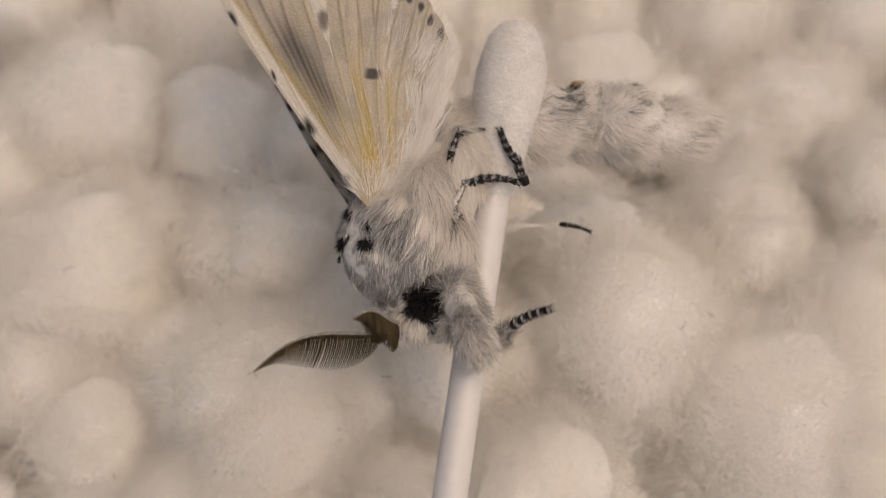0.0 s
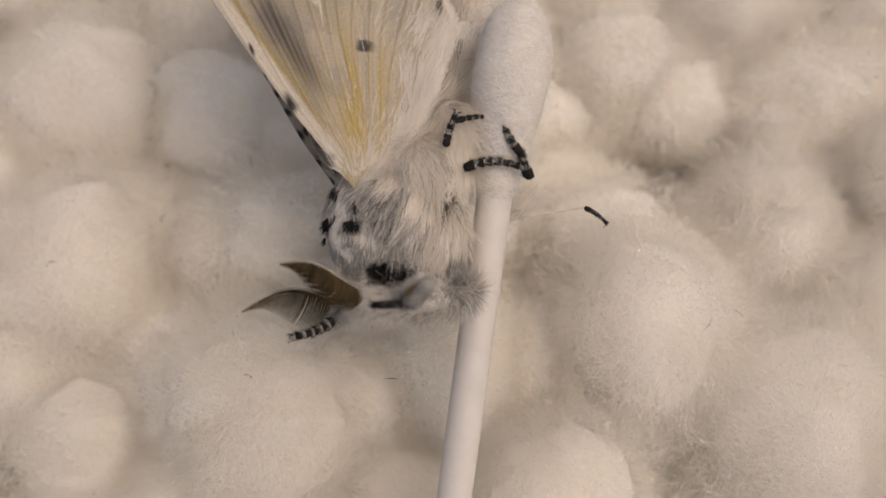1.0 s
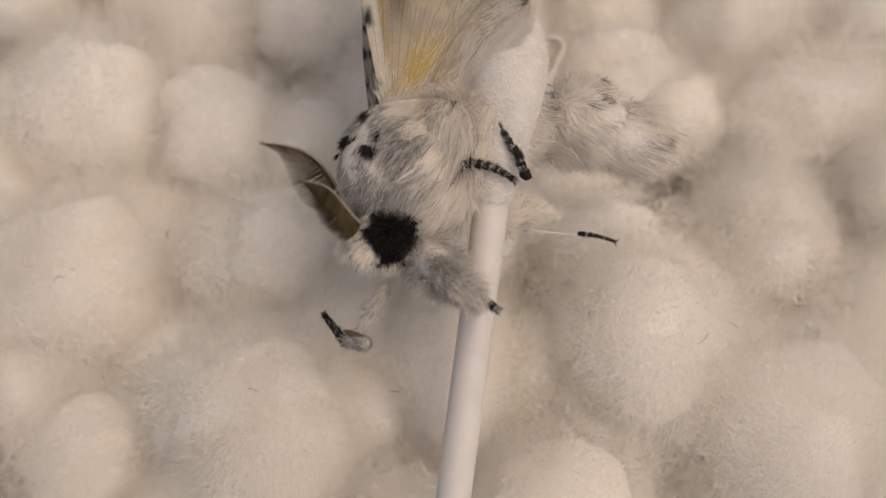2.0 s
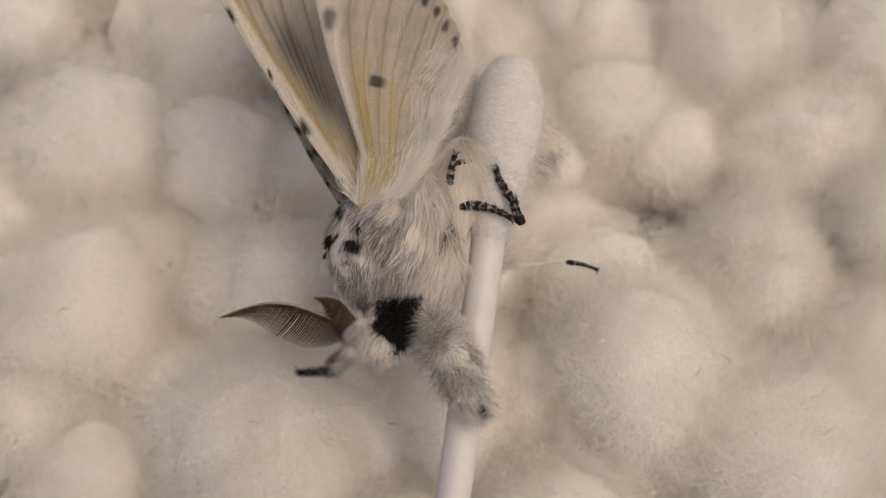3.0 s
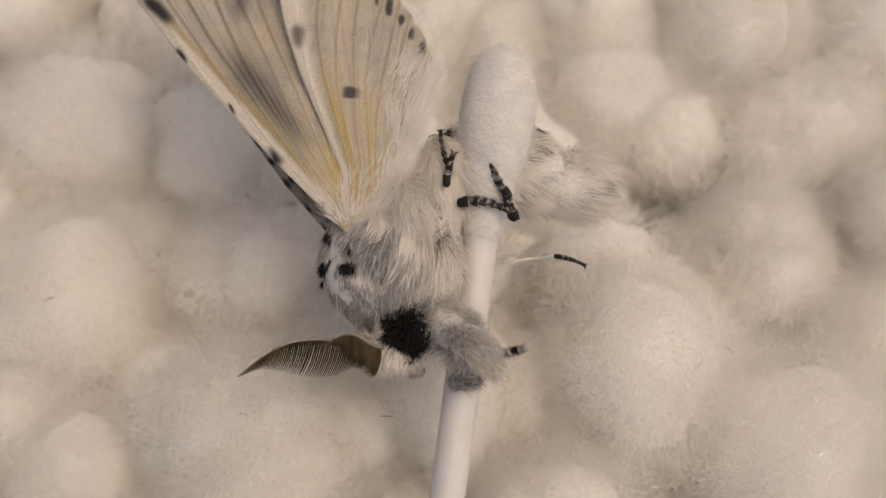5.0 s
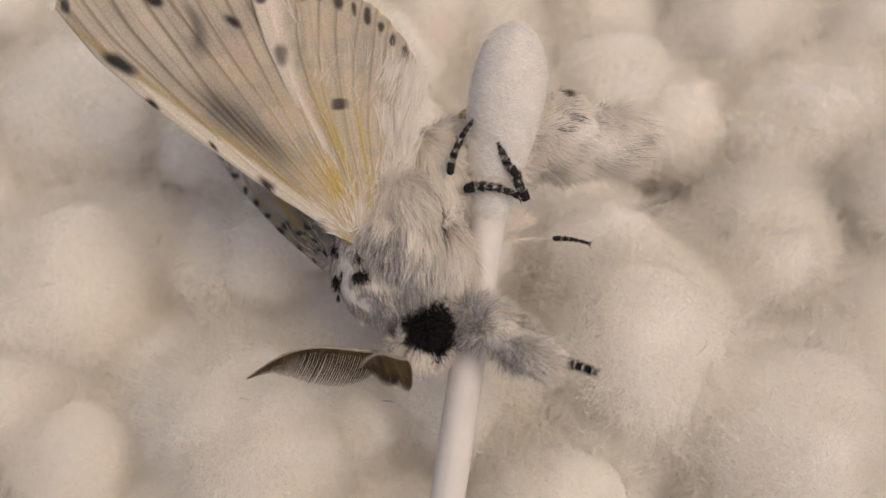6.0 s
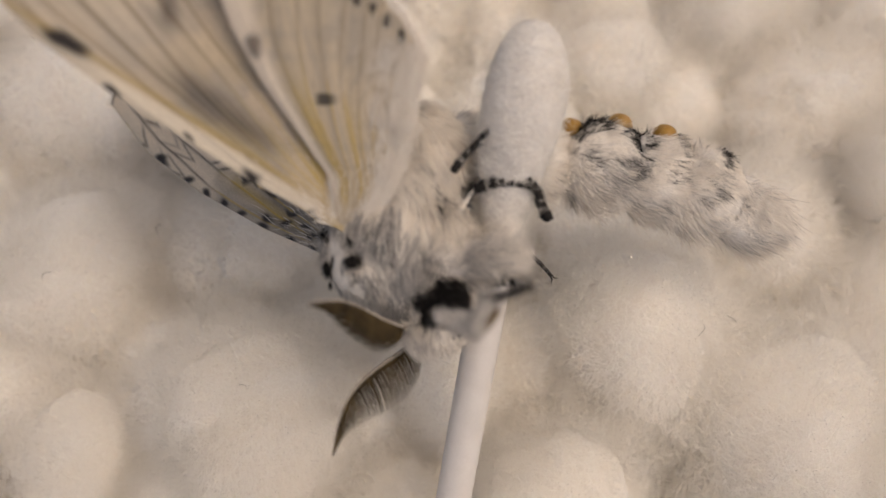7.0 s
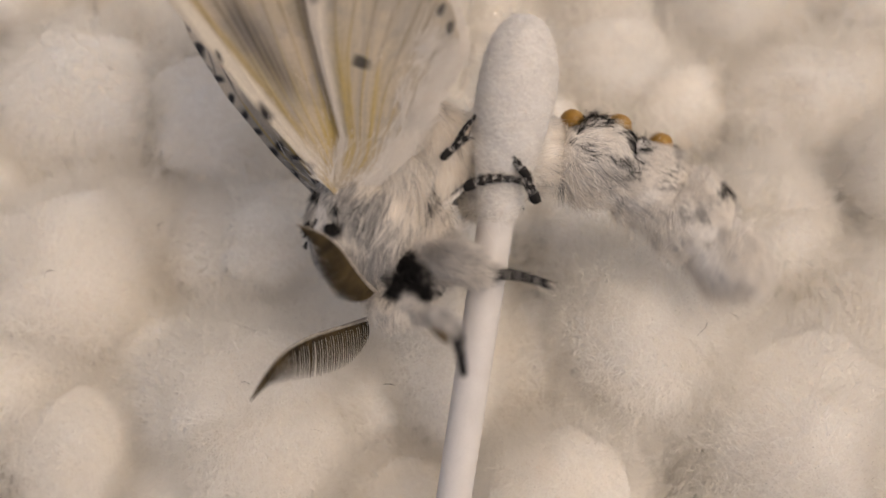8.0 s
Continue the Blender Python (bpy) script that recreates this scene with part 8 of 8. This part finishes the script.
        (7.8, joint(7.88, 6.57, -0.15, 0.0, 36.9, 51.3)),
        (7.9, joint(7.60, 6.54, -0.22, 0.0, 36.9, 58.5)),
        (8, joint(7.40, 6.50, -0.29, 0.0, 36.9, 65.6))])
    walk(MOVING["hindleg_far_tibia"], [
        (0, joint(10.67, 2.76, -8.00, 0.0, 35.8, 8.1)),
        (0.2, joint(10.85, 2.11, -8.00, 0.0, 34.6, 12.4)),
        (0.4, joint(11.42, 1.69, -8.00, 0.0, 32.6, 15.0)),
        (0.5, joint(11.69, 1.47, -8.00, 0.0, 31.4, 16.3)),
        (0.6, joint(12.10, 1.89, -8.00, 0.0, 28.0, 21.1)),
        (0.7, joint(12.09, 0.95, -8.00, 0.0, 24.1, 16.0)),
        (0.8, joint(12.33, 1.96, -8.00, 0.0, 19.5, 21.1)),
        (0.9, joint(12.07, 2.25, -8.00, 0.0, 14.8, 18.7)),
        (1, joint(11.85, 2.54, -8.00, 0.0, 7.9, 16.3)),
        (1.1, joint(11.86, 2.90, -8.00, 0.0, 12.3, 17.3)),
        (1.2, joint(11.99, 1.88, -8.00, 0.0, 15.5, 18.3)),
        (1.3, joint(12.60, 2.74, -8.00, 0.0, 18.0, 28.3)),
        (1.4, joint(12.99, 2.03, -8.00, 0.0, 20.3, 27.2)),
        (1.5, joint(12.69, 3.19, -8.00, 0.0, 22.2, 35.7)),
        (1.6, joint(11.58, 2.92, -8.00, 0.0, 46.3, 49.1)),
        (1.7, joint(12.82, 1.81, -8.00, 0.0, 31.1, 32.7)),
        (2.3, joint(11.80, 1.16, -8.00, 0.0, 26.4, 22.5)),
        (2.8, joint(11.55, 0.82, -8.00, 0.0, 20.2, 12.1)),
        (3, joint(11.65, 1.43, -8.00, 0.0, 24.7, 19.8)),
        (3.2, joint(12.06, 1.07, -8.00, 0.0, 27.7, 22.0)),
        (3.5, joint(12.76, 1.77, -8.00, 0.0, 31.7, 25.2)),
        (3.8, joint(11.56, 2.28, -8.00, 0.0, 28.3, 14.5)),
        (4, joint(11.13, 3.69, -8.00, 0.0, 25.9, 33.2)),
        (4.2, joint(12.12, 3.51, -8.00, 0.0, 22.2, 34.0)),
        (5.3, joint(10.74, 0.46, -8.00, 0.0, 34.6, 3.3)),
        (5.4, joint(10.81, 0.52, -8.00, 0.0, 36.0, 5.7)),
        (5.5, joint(10.89, 0.58, -8.00, 0.0, 37.4, 8.0)),
        (5.6, joint(10.99, 0.24, -8.00, 0.0, 37.8, 4.2)),
        (5.7, joint(11.08, -0.13, -8.00, 0.0, 38.2, 0.2)),
        (5.8, joint(10.87, 0.29, -8.00, 0.0, 39.2, -2.1)),
        (5.9, joint(10.69, 0.71, -8.00, 0.0, 40.1, -4.4)),
        (6, joint(10.53, 1.12, -8.00, 0.0, 40.9, -6.7)),
        (6.1, joint(10.25, 1.13, -8.00, 0.0, 40.9, -8.9)),
        (6.2, joint(10.02, 1.19, -8.00, 0.0, 40.8, -11.0)),
        (6.3, joint(9.85, 1.29, -8.00, 0.0, 40.7, -12.9)),
        (6.5, joint(10.64, 0.61, -8.00, 0.0, 42.2, -16.5)),
        (6.6, joint(9.84, 2.27, -8.00, 0.0, 40.3, -5.0)),
        (6.7, joint(9.90, 2.06, -8.00, 0.0, 38.4, -1.1)),
        (6.8, joint(9.17, 1.70, -8.00, 0.0, 48.1, -9.3)),
        (6.9, joint(8.44, 1.41, -8.00, 0.0, 55.7, -19.8)),
        (7, joint(9.47, -0.08, -8.00, 0.0, 61.7, -30.9)),
        (7.1, joint(9.66, 0.97, -8.00, 0.0, 63.4, -17.9)),
        (7.2, joint(9.74, 2.02, -8.00, 0.0, 64.8, -4.5)),
        (7.3, joint(9.74, 3.03, -8.00, 0.0, 65.7, 9.2)),
        (7.4, joint(9.87, 3.49, -8.00, 0.0, 65.9, 9.9)),
        (7.5, joint(9.99, 3.96, -8.00, 0.0, 66.1, 10.6)),
        (7.6, joint(10.00, 3.08, -8.00, 0.0, 66.6, 1.8)),
        (7.7, joint(10.02, 2.14, -8.00, 0.0, 67.1, -7.6)),
        (7.8, joint(10.06, 2.30, -8.00, 0.0, 67.4, -2.5)),
        (7.9, joint(10.15, 2.47, -8.00, 0.0, 67.7, 2.5)),
        (8, joint(10.30, 2.65, -8.00, 0.0, 68.0, 7.4))])
    walk(MOVING["hindleg_far_tarsus"], [
        (0, joint(14.69, 3.33, -8.00, 0.0, 26.8, -6.5)),
        (0.2, joint(14.87, 2.99, -8.00, 0.0, 22.4, -6.4)),
        (0.4, joint(15.49, 2.78, -8.00, 0.0, 16.3, -7.9)),
        (0.5, joint(15.79, 2.67, -8.00, 0.0, 12.3, -8.6)),
        (0.6, joint(16.22, 3.49, -8.00, 0.0, 22.3, -5.9)),
        (0.7, joint(16.48, 2.21, -8.00, 0.0, 28.7, -13.5)),
        (0.8, joint(16.73, 3.66, -8.00, 0.0, 33.7, -11.2)),
        (0.9, joint(16.65, 3.80, -8.00, 0.0, 38.2, -17.0)),
        (1, joint(16.61, 3.93, -8.00, 0.0, 41.8, -23.1)),
        (1.1, joint(16.53, 4.35, -8.00, 0.0, 40.6, -17.7)),
        (1.2, joint(16.57, 3.39, -8.00, 0.0, 39.2, -12.4)),
        (1.3, joint(16.78, 4.99, -8.00, 0.0, 37.4, 1.8)),
        (1.4, joint(17.16, 4.17, -8.00, 0.0, 35.3, 4.8)),
        (1.5, joint(16.45, 5.89, -8.00, 0.0, 32.8, 17.3)),
        (1.6, joint(13.84, 5.53, -8.00, 0.0, -0.0, 16.0)),
        (1.7, joint(16.42, 4.12, -8.00, 0.0, -0.0, 22.4)),
        (2.3, joint(15.93, 2.87, -8.00, 0.0, 17.1, 6.7)),
        (2.8, joint(16.13, 1.80, -8.00, 0.0, 27.3, -7.8)),
        (3, joint(15.92, 2.97, -8.00, 0.0, 26.8, 0.3)),
        (3.2, joint(16.16, 2.73, -8.00, 0.0, 25.3, 3.0)),
        (3.5, joint(16.61, 3.58, -8.00, 0.0, 22.9, 6.9)),
        (3.8, joint(15.82, 3.38, -8.00, 0.0, 36.5, -10.7)),
        (4, joint(14.89, 6.16, -8.00, 0.0, 42.9, 2.6)),
        (4.2, joint(15.96, 6.10, -8.00, 0.0, 47.7, -3.0)),
        (5.3, joint(14.85, 0.69, -8.00, 0.0, 17.8, -14.0)),
        (5.4, joint(14.83, 0.92, -8.00, 0.0, 14.2, -12.4)),
        (5.5, joint(14.82, 1.13, -8.00, 0.0, 9.3, -10.8)),
        (5.6, joint(14.93, 0.52, -8.00, 0.0, 8.9, -13.1)),
        (5.7, joint(15.01, -0.12, -8.00, 0.0, 8.4, -15.4)),
        (5.8, joint(14.75, 0.15, -8.00, 0.0, 10.7, -16.0)),
        (5.9, joint(14.51, 0.42, -8.00, 0.0, 12.6, -16.6)),
        (6, joint(14.28, 0.68, -8.00, 0.0, 14.2, -17.2)),
        (6.1, joint(13.99, 0.55, -8.00, 0.0, 14.1, -26.5)),
        (6.2, joint(13.74, 0.47, -8.00, 0.0, 11.5, -35.5)),
        (6.3, joint(13.54, 0.44, -8.00, 0.0, 3.3, -44.1)),
        (6.5, joint(14.20, -0.44, -8.00, 0.0, 27.0, -42.3)),
        (6.6, joint(13.63, 1.94, -8.00, 0.0, 35.1, -24.3)),
        (6.7, joint(13.82, 1.99, -8.00, 0.0, 40.5, -12.5)),
        (6.8, joint(12.47, 1.16, -8.00, 0.0, 32.6, -31.5)),
        (6.9, joint(11.09, 0.46, -8.00, 0.0, 12.3, -46.6)),
        (7, joint(11.50, -1.29, -8.00, 0.0, -0.0, -55.9)),
        (7.1, joint(11.79, 0.28, -8.00, 0.0, 37.2, -38.5)),
        (7.2, joint(11.87, 1.85, -8.00, 0.0, 59.5, -7.5)),
        (7.267, joint(11.82, 2.60, -8.00, -1.2, 61.7, 19.2)),
        (7.3, joint(11.77, 3.36, -8.00, 0.0, 64.0, 47.8)),
        (7.4, joint(11.88, 3.85, -8.00, 0.0, 64.2, 47.6)),
        (7.5, joint(11.98, 4.34, -8.00, 0.0, 64.4, 47.2)),
        (7.6, joint(11.99, 3.14, -8.00, 0.0, 64.9, 37.4)),
        (7.7, joint(11.95, 1.88, -8.00, 0.0, 65.4, 26.8)),
        (7.8, joint(11.98, 2.21, -8.00, 0.0, 65.6, 30.8)),
        (7.9, joint(12.05, 2.55, -8.00, 0.0, 65.9, 34.6)),
        (8, joint(12.16, 2.89, -8.00, 0.0, 66.1, 38.3))])
    walk(MOVING["abdomen_0"], [
        (0, joint(5.13, 8.84, -7.41, -28.8, 14.1, 18.2)),
        (0.2, joint(5.07, 8.56, -8.29, -28.8, 14.1, 21.9)),
        (0.4, joint(5.21, 8.96, -9.14, -28.8, 14.1, 33.4)),
        (0.5, joint(5.31, 9.13, -9.14, -28.8, 14.1, 41.2)),
        (0.6, joint(4.64, 8.89, -9.09, -28.8, 14.1, 57.0)),
        (0.7, joint(4.98, 8.53, -9.06, -28.8, 14.1, 65.2)),
        (0.8, joint(4.41, 8.98, -9.05, -28.8, 14.1, 74.0)),
        (0.9, joint(4.29, 9.00, -9.03, -28.8, 14.1, 72.2)),
        (1, joint(4.18, 9.03, -9.02, -28.8, 14.1, 70.3)),
        (1.1, joint(3.86, 9.39, -8.99, -28.8, 14.1, 63.5)),
        (1.2, joint(3.62, 8.44, -8.97, -28.8, 14.1, 55.1)),
        (1.3, joint(3.04, 7.84, -8.99, -28.8, 14.1, 55.3)),
        (1.4, joint(3.44, 7.44, -9.01, -28.8, 14.1, 45.7)),
        (1.5, joint(2.89, 7.01, -8.21, -28.8, 14.1, 45.2)),
        (1.6, joint(3.99, 4.71, -7.42, -28.8, 14.1, 49.0)),
        (1.7, joint(4.36, 4.22, -7.39, -28.8, 14.1, 44.2)),
        (2.3, joint(3.44, 5.83, -8.48, -28.8, 14.1, 38.8)),
        (2.8, joint(4.15, 7.45, -9.39, -28.8, 14.1, 41.5)),
        (3, joint(3.39, 7.52, -9.37, -28.8, 14.1, 46.8)),
        (3.2, joint(3.36, 6.89, -9.38, -28.8, 14.1, 41.8)),
        (3.5, joint(3.50, 7.14, -9.41, -28.8, 14.1, 35.8)),
        (3.8, joint(5.11, 9.13, -9.32, -28.8, 14.1, 71.3)),
        (4, joint(2.83, 7.80, -9.37, -28.8, 14.1, 76.3)),
        (4.2, joint(2.83, 7.39, -9.37, -28.8, 14.1, 64.2)),
        (5.3, joint(5.84, 6.12, -7.83, -28.8, 14.1, 13.0)),
        (5.4, joint(5.88, 6.25, -7.78, -28.8, 14.1, 16.0)),
        (5.5, joint(5.91, 6.39, -7.73, -28.8, 14.1, 18.9)),
        (5.6, joint(6.19, 6.53, -7.66, -28.8, 14.1, 15.3)),
        (5.7, joint(6.52, 6.66, -7.59, -28.8, 14.1, 11.6)),
        (5.8, joint(6.55, 7.06, -7.51, -25.2, 14.1, 8.9)),
        (5.9, joint(6.61, 7.46, -7.44, -21.6, 14.1, 6.0)),
        (6, joint(6.69, 7.85, -7.37, -18.0, 14.1, 3.2)),
        (6.1, joint(6.94, 7.23, -7.39, -14.4, 14.1, 1.1)),
        (6.2, joint(7.12, 6.63, -7.41, -10.8, 14.1, -1.0)),
        (6.3, joint(7.25, 6.07, -7.43, -7.2, 14.1, -3.1)),
        (6.5, joint(8.02, 5.14, -7.49, -0.0, 14.1, -5.6)),
        (6.6, joint(6.42, 6.62, -7.50, 0.0, -0.0, -7.6)),
        (6.7, joint(6.28, 7.01, -7.50, 0.0, -0.0, -2.0)),
        (6.8, joint(6.51, 6.83, -7.50, 0.0, -0.0, -5.3)),
        (6.9, joint(6.75, 6.63, -7.50, 0.0, -0.0, -8.6)),
        (7, joint(7.51, 6.35, -7.50, 0.0, -0.0, -14.1)),
        (7.1, joint(6.94, 6.51, -7.50, 0.0, -0.0, -4.3)),
        (7.2, joint(6.49, 6.53, -7.50, 0.0, -0.0, 3.7)),
        (7.3, joint(6.18, 6.49, -7.50, 0.0, -0.0, 11.4)),
        (7.4, joint(6.00, 7.10, -7.50, 0.0, -0.0, 12.2)),
        (7.5, joint(5.80, 7.72, -7.50, 0.0, -0.0, 12.9)),
        (7.6, joint(6.74, 7.40, -7.50, 0.0, -0.0, 6.1)),
        (7.7, joint(7.81, 6.88, -7.50, 0.0, -0.0, -0.1)),
        (7.8, joint(7.37, 6.63, -7.50, 0.0, -0.0, 3.6)),
        (7.9, joint(7.05, 6.36, -7.50, 0.0, -0.0, 7.2)),
        (8, joint(6.76, 6.69, -7.50, 0.0, -0.0, 8.2))])
    walk(MOVING["abdomen_1"], [
        (0, joint(10.46, 10.78, -7.24, -28.8, 14.1, 8.1)),
        (0.2, joint(9.83, 10.75, -8.07, -28.8, 14.1, 10.5)),
        (0.4, joint(7.88, 10.97, -8.63, -28.8, 14.1, 28.8)),
        (0.5, joint(7.29, 11.28, -8.52, -28.8, 14.1, 35.4)),
        (0.6, joint(5.56, 10.60, -8.39, -28.8, 14.1, 54.3)),
        (0.7, joint(5.59, 9.75, -8.33, -28.8, 14.1, 65.9)),
        (0.8, joint(4.99, 9.93, -8.28, -28.8, 14.1, 78.3)),
        (0.9, joint(4.84, 9.66, -8.25, -28.8, 14.1, 76.6)),
        (1, joint(4.68, 9.42, -8.22, -28.8, 14.1, 74.9)),
        (1.1, joint(3.97, 9.29, -8.14, -28.8, 14.1, 65.2)),
        (1.2, joint(3.25, 8.18, -8.10, -28.8, 14.1, 53.3)),
        (1.3, joint(2.35, 7.78, -8.05, -28.8, 14.1, 49.2)),
        (1.4, joint(2.54, 8.11, -8.05, -28.8, 14.1, 32.8)),
        (1.5, joint(3.78, 9.12, -7.47, -28.8, 14.1, 32.0)),
        (1.6, joint(6.99, 8.82, -7.06, -28.8, 14.1, 35.0)),
        (1.7, joint(7.42, 7.78, -7.03, -28.8, 14.1, 31.2)),
        (2.3, joint(4.41, 8.06, -7.84, -28.8, 14.1, 19.5)),
        (2.8, joint(2.95, 9.40, -8.51, -28.8, 14.1, 13.2)),
        (3, joint(1.67, 9.46, -8.48, -28.8, 14.1, 14.7)),
        (3.2, joint(2.18, 8.69, -8.53, -28.8, 14.1, 14.7)),
        (3.5, joint(3.11, 8.75, -8.60, -28.8, 14.1, 15.3)),
        (3.8, joint(3.02, 7.84, -8.21, -28.8, 14.1, 56.1)),
        (4, joint(-0.60, 8.77, -8.32, -28.8, 14.1, 36.0)),
        (4.2, joint(0.16, 9.14, -8.44, -28.8, 14.1, 25.1)),
        (5.3, joint(8.98, 7.43, -7.33, -28.8, 14.1, 0.7)),
        (5.4, joint(9.59, 7.80, -7.38, -28.8, 14.1, 3.7)),
        (5.5, joint(10.17, 8.24, -7.43, -28.8, 14.1, 6.3)),
        (5.6, joint(9.99, 8.04, -7.21, -28.8, 14.1, 4.0)),
        (5.7, joint(9.82, 7.85, -6.98, -28.8, 14.1, 1.7)),
        (5.8, joint(9.93, 8.04, -6.92, -25.2, 14.1, -0.0)),
        (5.9, joint(10.06, 8.21, -6.87, -21.6, 14.1, -1.7)),
        (6, joint(10.21, 8.37, -6.81, -18.0, 14.1, -3.5)),
        (6.1, joint(11.25, 7.71, -6.95, -14.4, 14.1, -9.3)),
        (6.2, joint(12.22, 6.93, -7.09, -10.8, 14.1, -14.5)),
        (6.3, joint(13.10, 6.06, -7.23, -7.2, 14.1, -19.3)),
        (6.5, joint(14.77, 4.70, -7.32, -0.0, 14.1, -23.7)),
        (6.6, joint(14.57, 5.53, -7.50, 0.0, 11.1, -20.6)),
        (6.7, joint(14.55, 6.73, -7.50, 0.0, -0.0, -15.5)),
        (6.8, joint(14.72, 6.07, -7.50, 0.0, -0.0, -18.3)),
        (6.9, joint(14.87, 5.41, -7.50, 0.0, -0.0, -21.1)),
        (7, joint(16.44, 4.10, -7.50, 0.0, -0.0, -23.1)),
        (7.1, joint(16.13, 5.81, -7.50, 0.0, -0.0, -24.7)),
        (7.2, joint(15.66, 7.13, -7.50, 0.0, -0.0, -19.5)),
        (7.3, joint(15.18, 8.31, -7.50, 0.0, -0.0, -14.8)),
        (7.4, joint(14.73, 8.99, -7.50, 0.0, -0.0, -14.3)),
        (7.5, joint(14.26, 9.66, -7.50, 0.0, -0.0, -13.9)),
        (7.6, joint(15.41, 8.33, -7.50, 0.0, -0.0, -16.6)),
        (7.7, joint(16.56, 6.86, -7.50, 0.0, -0.0, -8.6)),
        (7.8, joint(15.96, 7.17, -7.50, 0.0, -0.0, -6.5)),
        (7.9, joint(15.45, 7.42, -7.50, 0.0, 5.4, -4.6)),
        (8, joint(15.99, 8.02, -7.50, 0.0, -0.0, -15.9))])
    walk(MOVING["abdomen_2"], [
        (0, joint(17.23, 11.86, -7.33, -28.8, 14.1, -1.2)),
        (0.2, joint(16.22, 12.13, -8.15, -28.8, 14.1, -0.2)),
        (0.4, joint(11.54, 13.34, -8.51, -28.8, 14.1, 23.2)),
        (0.5, joint(9.72, 13.81, -8.28, -28.8, 14.1, 26.0)),
        (0.6, joint(7.01, 13.21, -8.17, -28.8, 14.1, 49.9)),
        (0.7, joint(6.84, 12.35, -8.16, -28.8, 14.1, 66.8)),
        (0.8, joint(6.09, 12.42, -8.09, -28.8, 14.1, 85.1)),
        (0.9, joint(6.00, 12.12, -8.09, -28.8, 14.1, 83.2)),
        (1, joint(5.90, 11.84, -8.10, -28.8, 14.1, 81.3)),
        (1.1, joint(5.13, 11.27, -8.01, -28.8, 14.1, 67.7)),
        (1.2, joint(4.36, 10.06, -7.98, -28.8, 14.1, 50.7)),
        (1.3, joint(2.61, 9.93, -7.86, -28.8, 14.1, 37.1)),
        (1.4, joint(3.01, 11.80, -7.85, -28.8, 14.1, 3.2)),
        (1.5, joint(5.54, 12.42, -7.25, -28.8, 14.1, 8.0)),
        (1.6, joint(11.22, 12.48, -6.99, -28.8, 14.1, 18.3)),
        (1.7, joint(11.91, 11.09, -7.00, -28.8, 14.1, 16.8)),
        (2.3, joint(8.09, 10.66, -7.86, -28.8, 14.1, -1.7)),
        (2.8, joint(5.90, 12.69, -8.56, -28.8, 14.1, -20.6)),
        (3, joint(4.64, 12.66, -8.60, -28.8, 14.1, -17.4)),
        (3.2, joint(5.09, 11.64, -8.60, -28.8, 14.1, -14.0)),
        (3.5, joint(5.95, 11.39, -8.60, -28.8, 14.1, -9.0)),
        (3.8, joint(0.79, 12.59, -8.07, -28.8, 14.1, 12.3)),
        (4, joint(0.62, 14.56, -8.45, -28.8, 14.1, -16.8)),
        (4.2, joint(2.63, 13.23, -8.61, -28.8, 14.1, -12.5)),
        (5.3, joint(13.67, 8.19, -7.28, -28.8, 14.1, -13.5)),
        (5.4, joint(14.94, 8.63, -7.39, -28.8, 14.1, -9.2)),
        (5.5, joint(16.20, 9.21, -7.49, -28.8, 14.1, -5.6)),
        (5.6, joint(14.82, 9.02, -7.11, -28.8, 14.1, -9.7)),
        (5.7, joint(13.50, 9.09, -6.73, -28.8, 14.1, -14.9)),
        (5.8, joint(13.68, 9.00, -6.68, -25.2, 14.1, -14.4)),
        (5.9, joint(13.88, 8.90, -6.63, -21.6, 14.1, -14.0)),
        (6, joint(14.09, 8.79, -6.57, -18.0, 14.1, -13.7)),
        (6.1, joint(16.14, 7.54, -6.82, -14.4, 14.1, -22.6)),
        (6.2, joint(17.98, 5.89, -7.07, -10.8, 14.1, -29.4)),
        (6.3, joint(19.60, 4.00, -7.31, -7.2, 14.1, -35.1)),
        (6.5, joint(21.28, 2.04, -7.36, -0.0, 14.1, -42.7)),
        (6.6, joint(21.70, 2.87, -7.49, 0.0, 14.1, -34.7)),
        (6.7, joint(22.28, 4.58, -7.50, 0.0, -0.0, -29.2)),
        (6.8, joint(22.24, 3.58, -7.50, 0.0, -0.0, -31.7)),
        (6.9, joint(22.16, 2.60, -7.50, 0.0, 2.7, -34.2)),
        (7, joint(23.26, 1.33, -7.35, 0.0, 14.1, -35.0)),
        (7.1, joint(23.30, 2.51, -7.50, 0.0, -0.0, -48.8)),
        (7.2, joint(23.17, 4.46, -7.50, 0.0, -0.0, -45.4)),
        (7.3, joint(22.96, 6.25, -7.50, 0.0, -0.0, -42.1)),
        (7.4, joint(22.41, 7.02, -7.50, 0.0, -0.0, -41.2)),
        (7.5, joint(21.85, 7.78, -7.50, 0.0, -0.0, -40.3)),
        (7.6, joint(22.91, 6.09, -7.50, 0.0, -0.0, -40.5)),
        (7.7, joint(23.98, 5.81, -7.41, 0.0, 14.1, -18.9)),
        (7.8, joint(23.46, 6.37, -7.43, 0.0, 14.1, -18.5)),
        (7.9, joint(23.08, 6.82, -7.47, 0.0, 14.1, -18.1)),
        (8, joint(23.73, 5.81, -7.50, 0.0, -0.0, -42.6))])


motions()
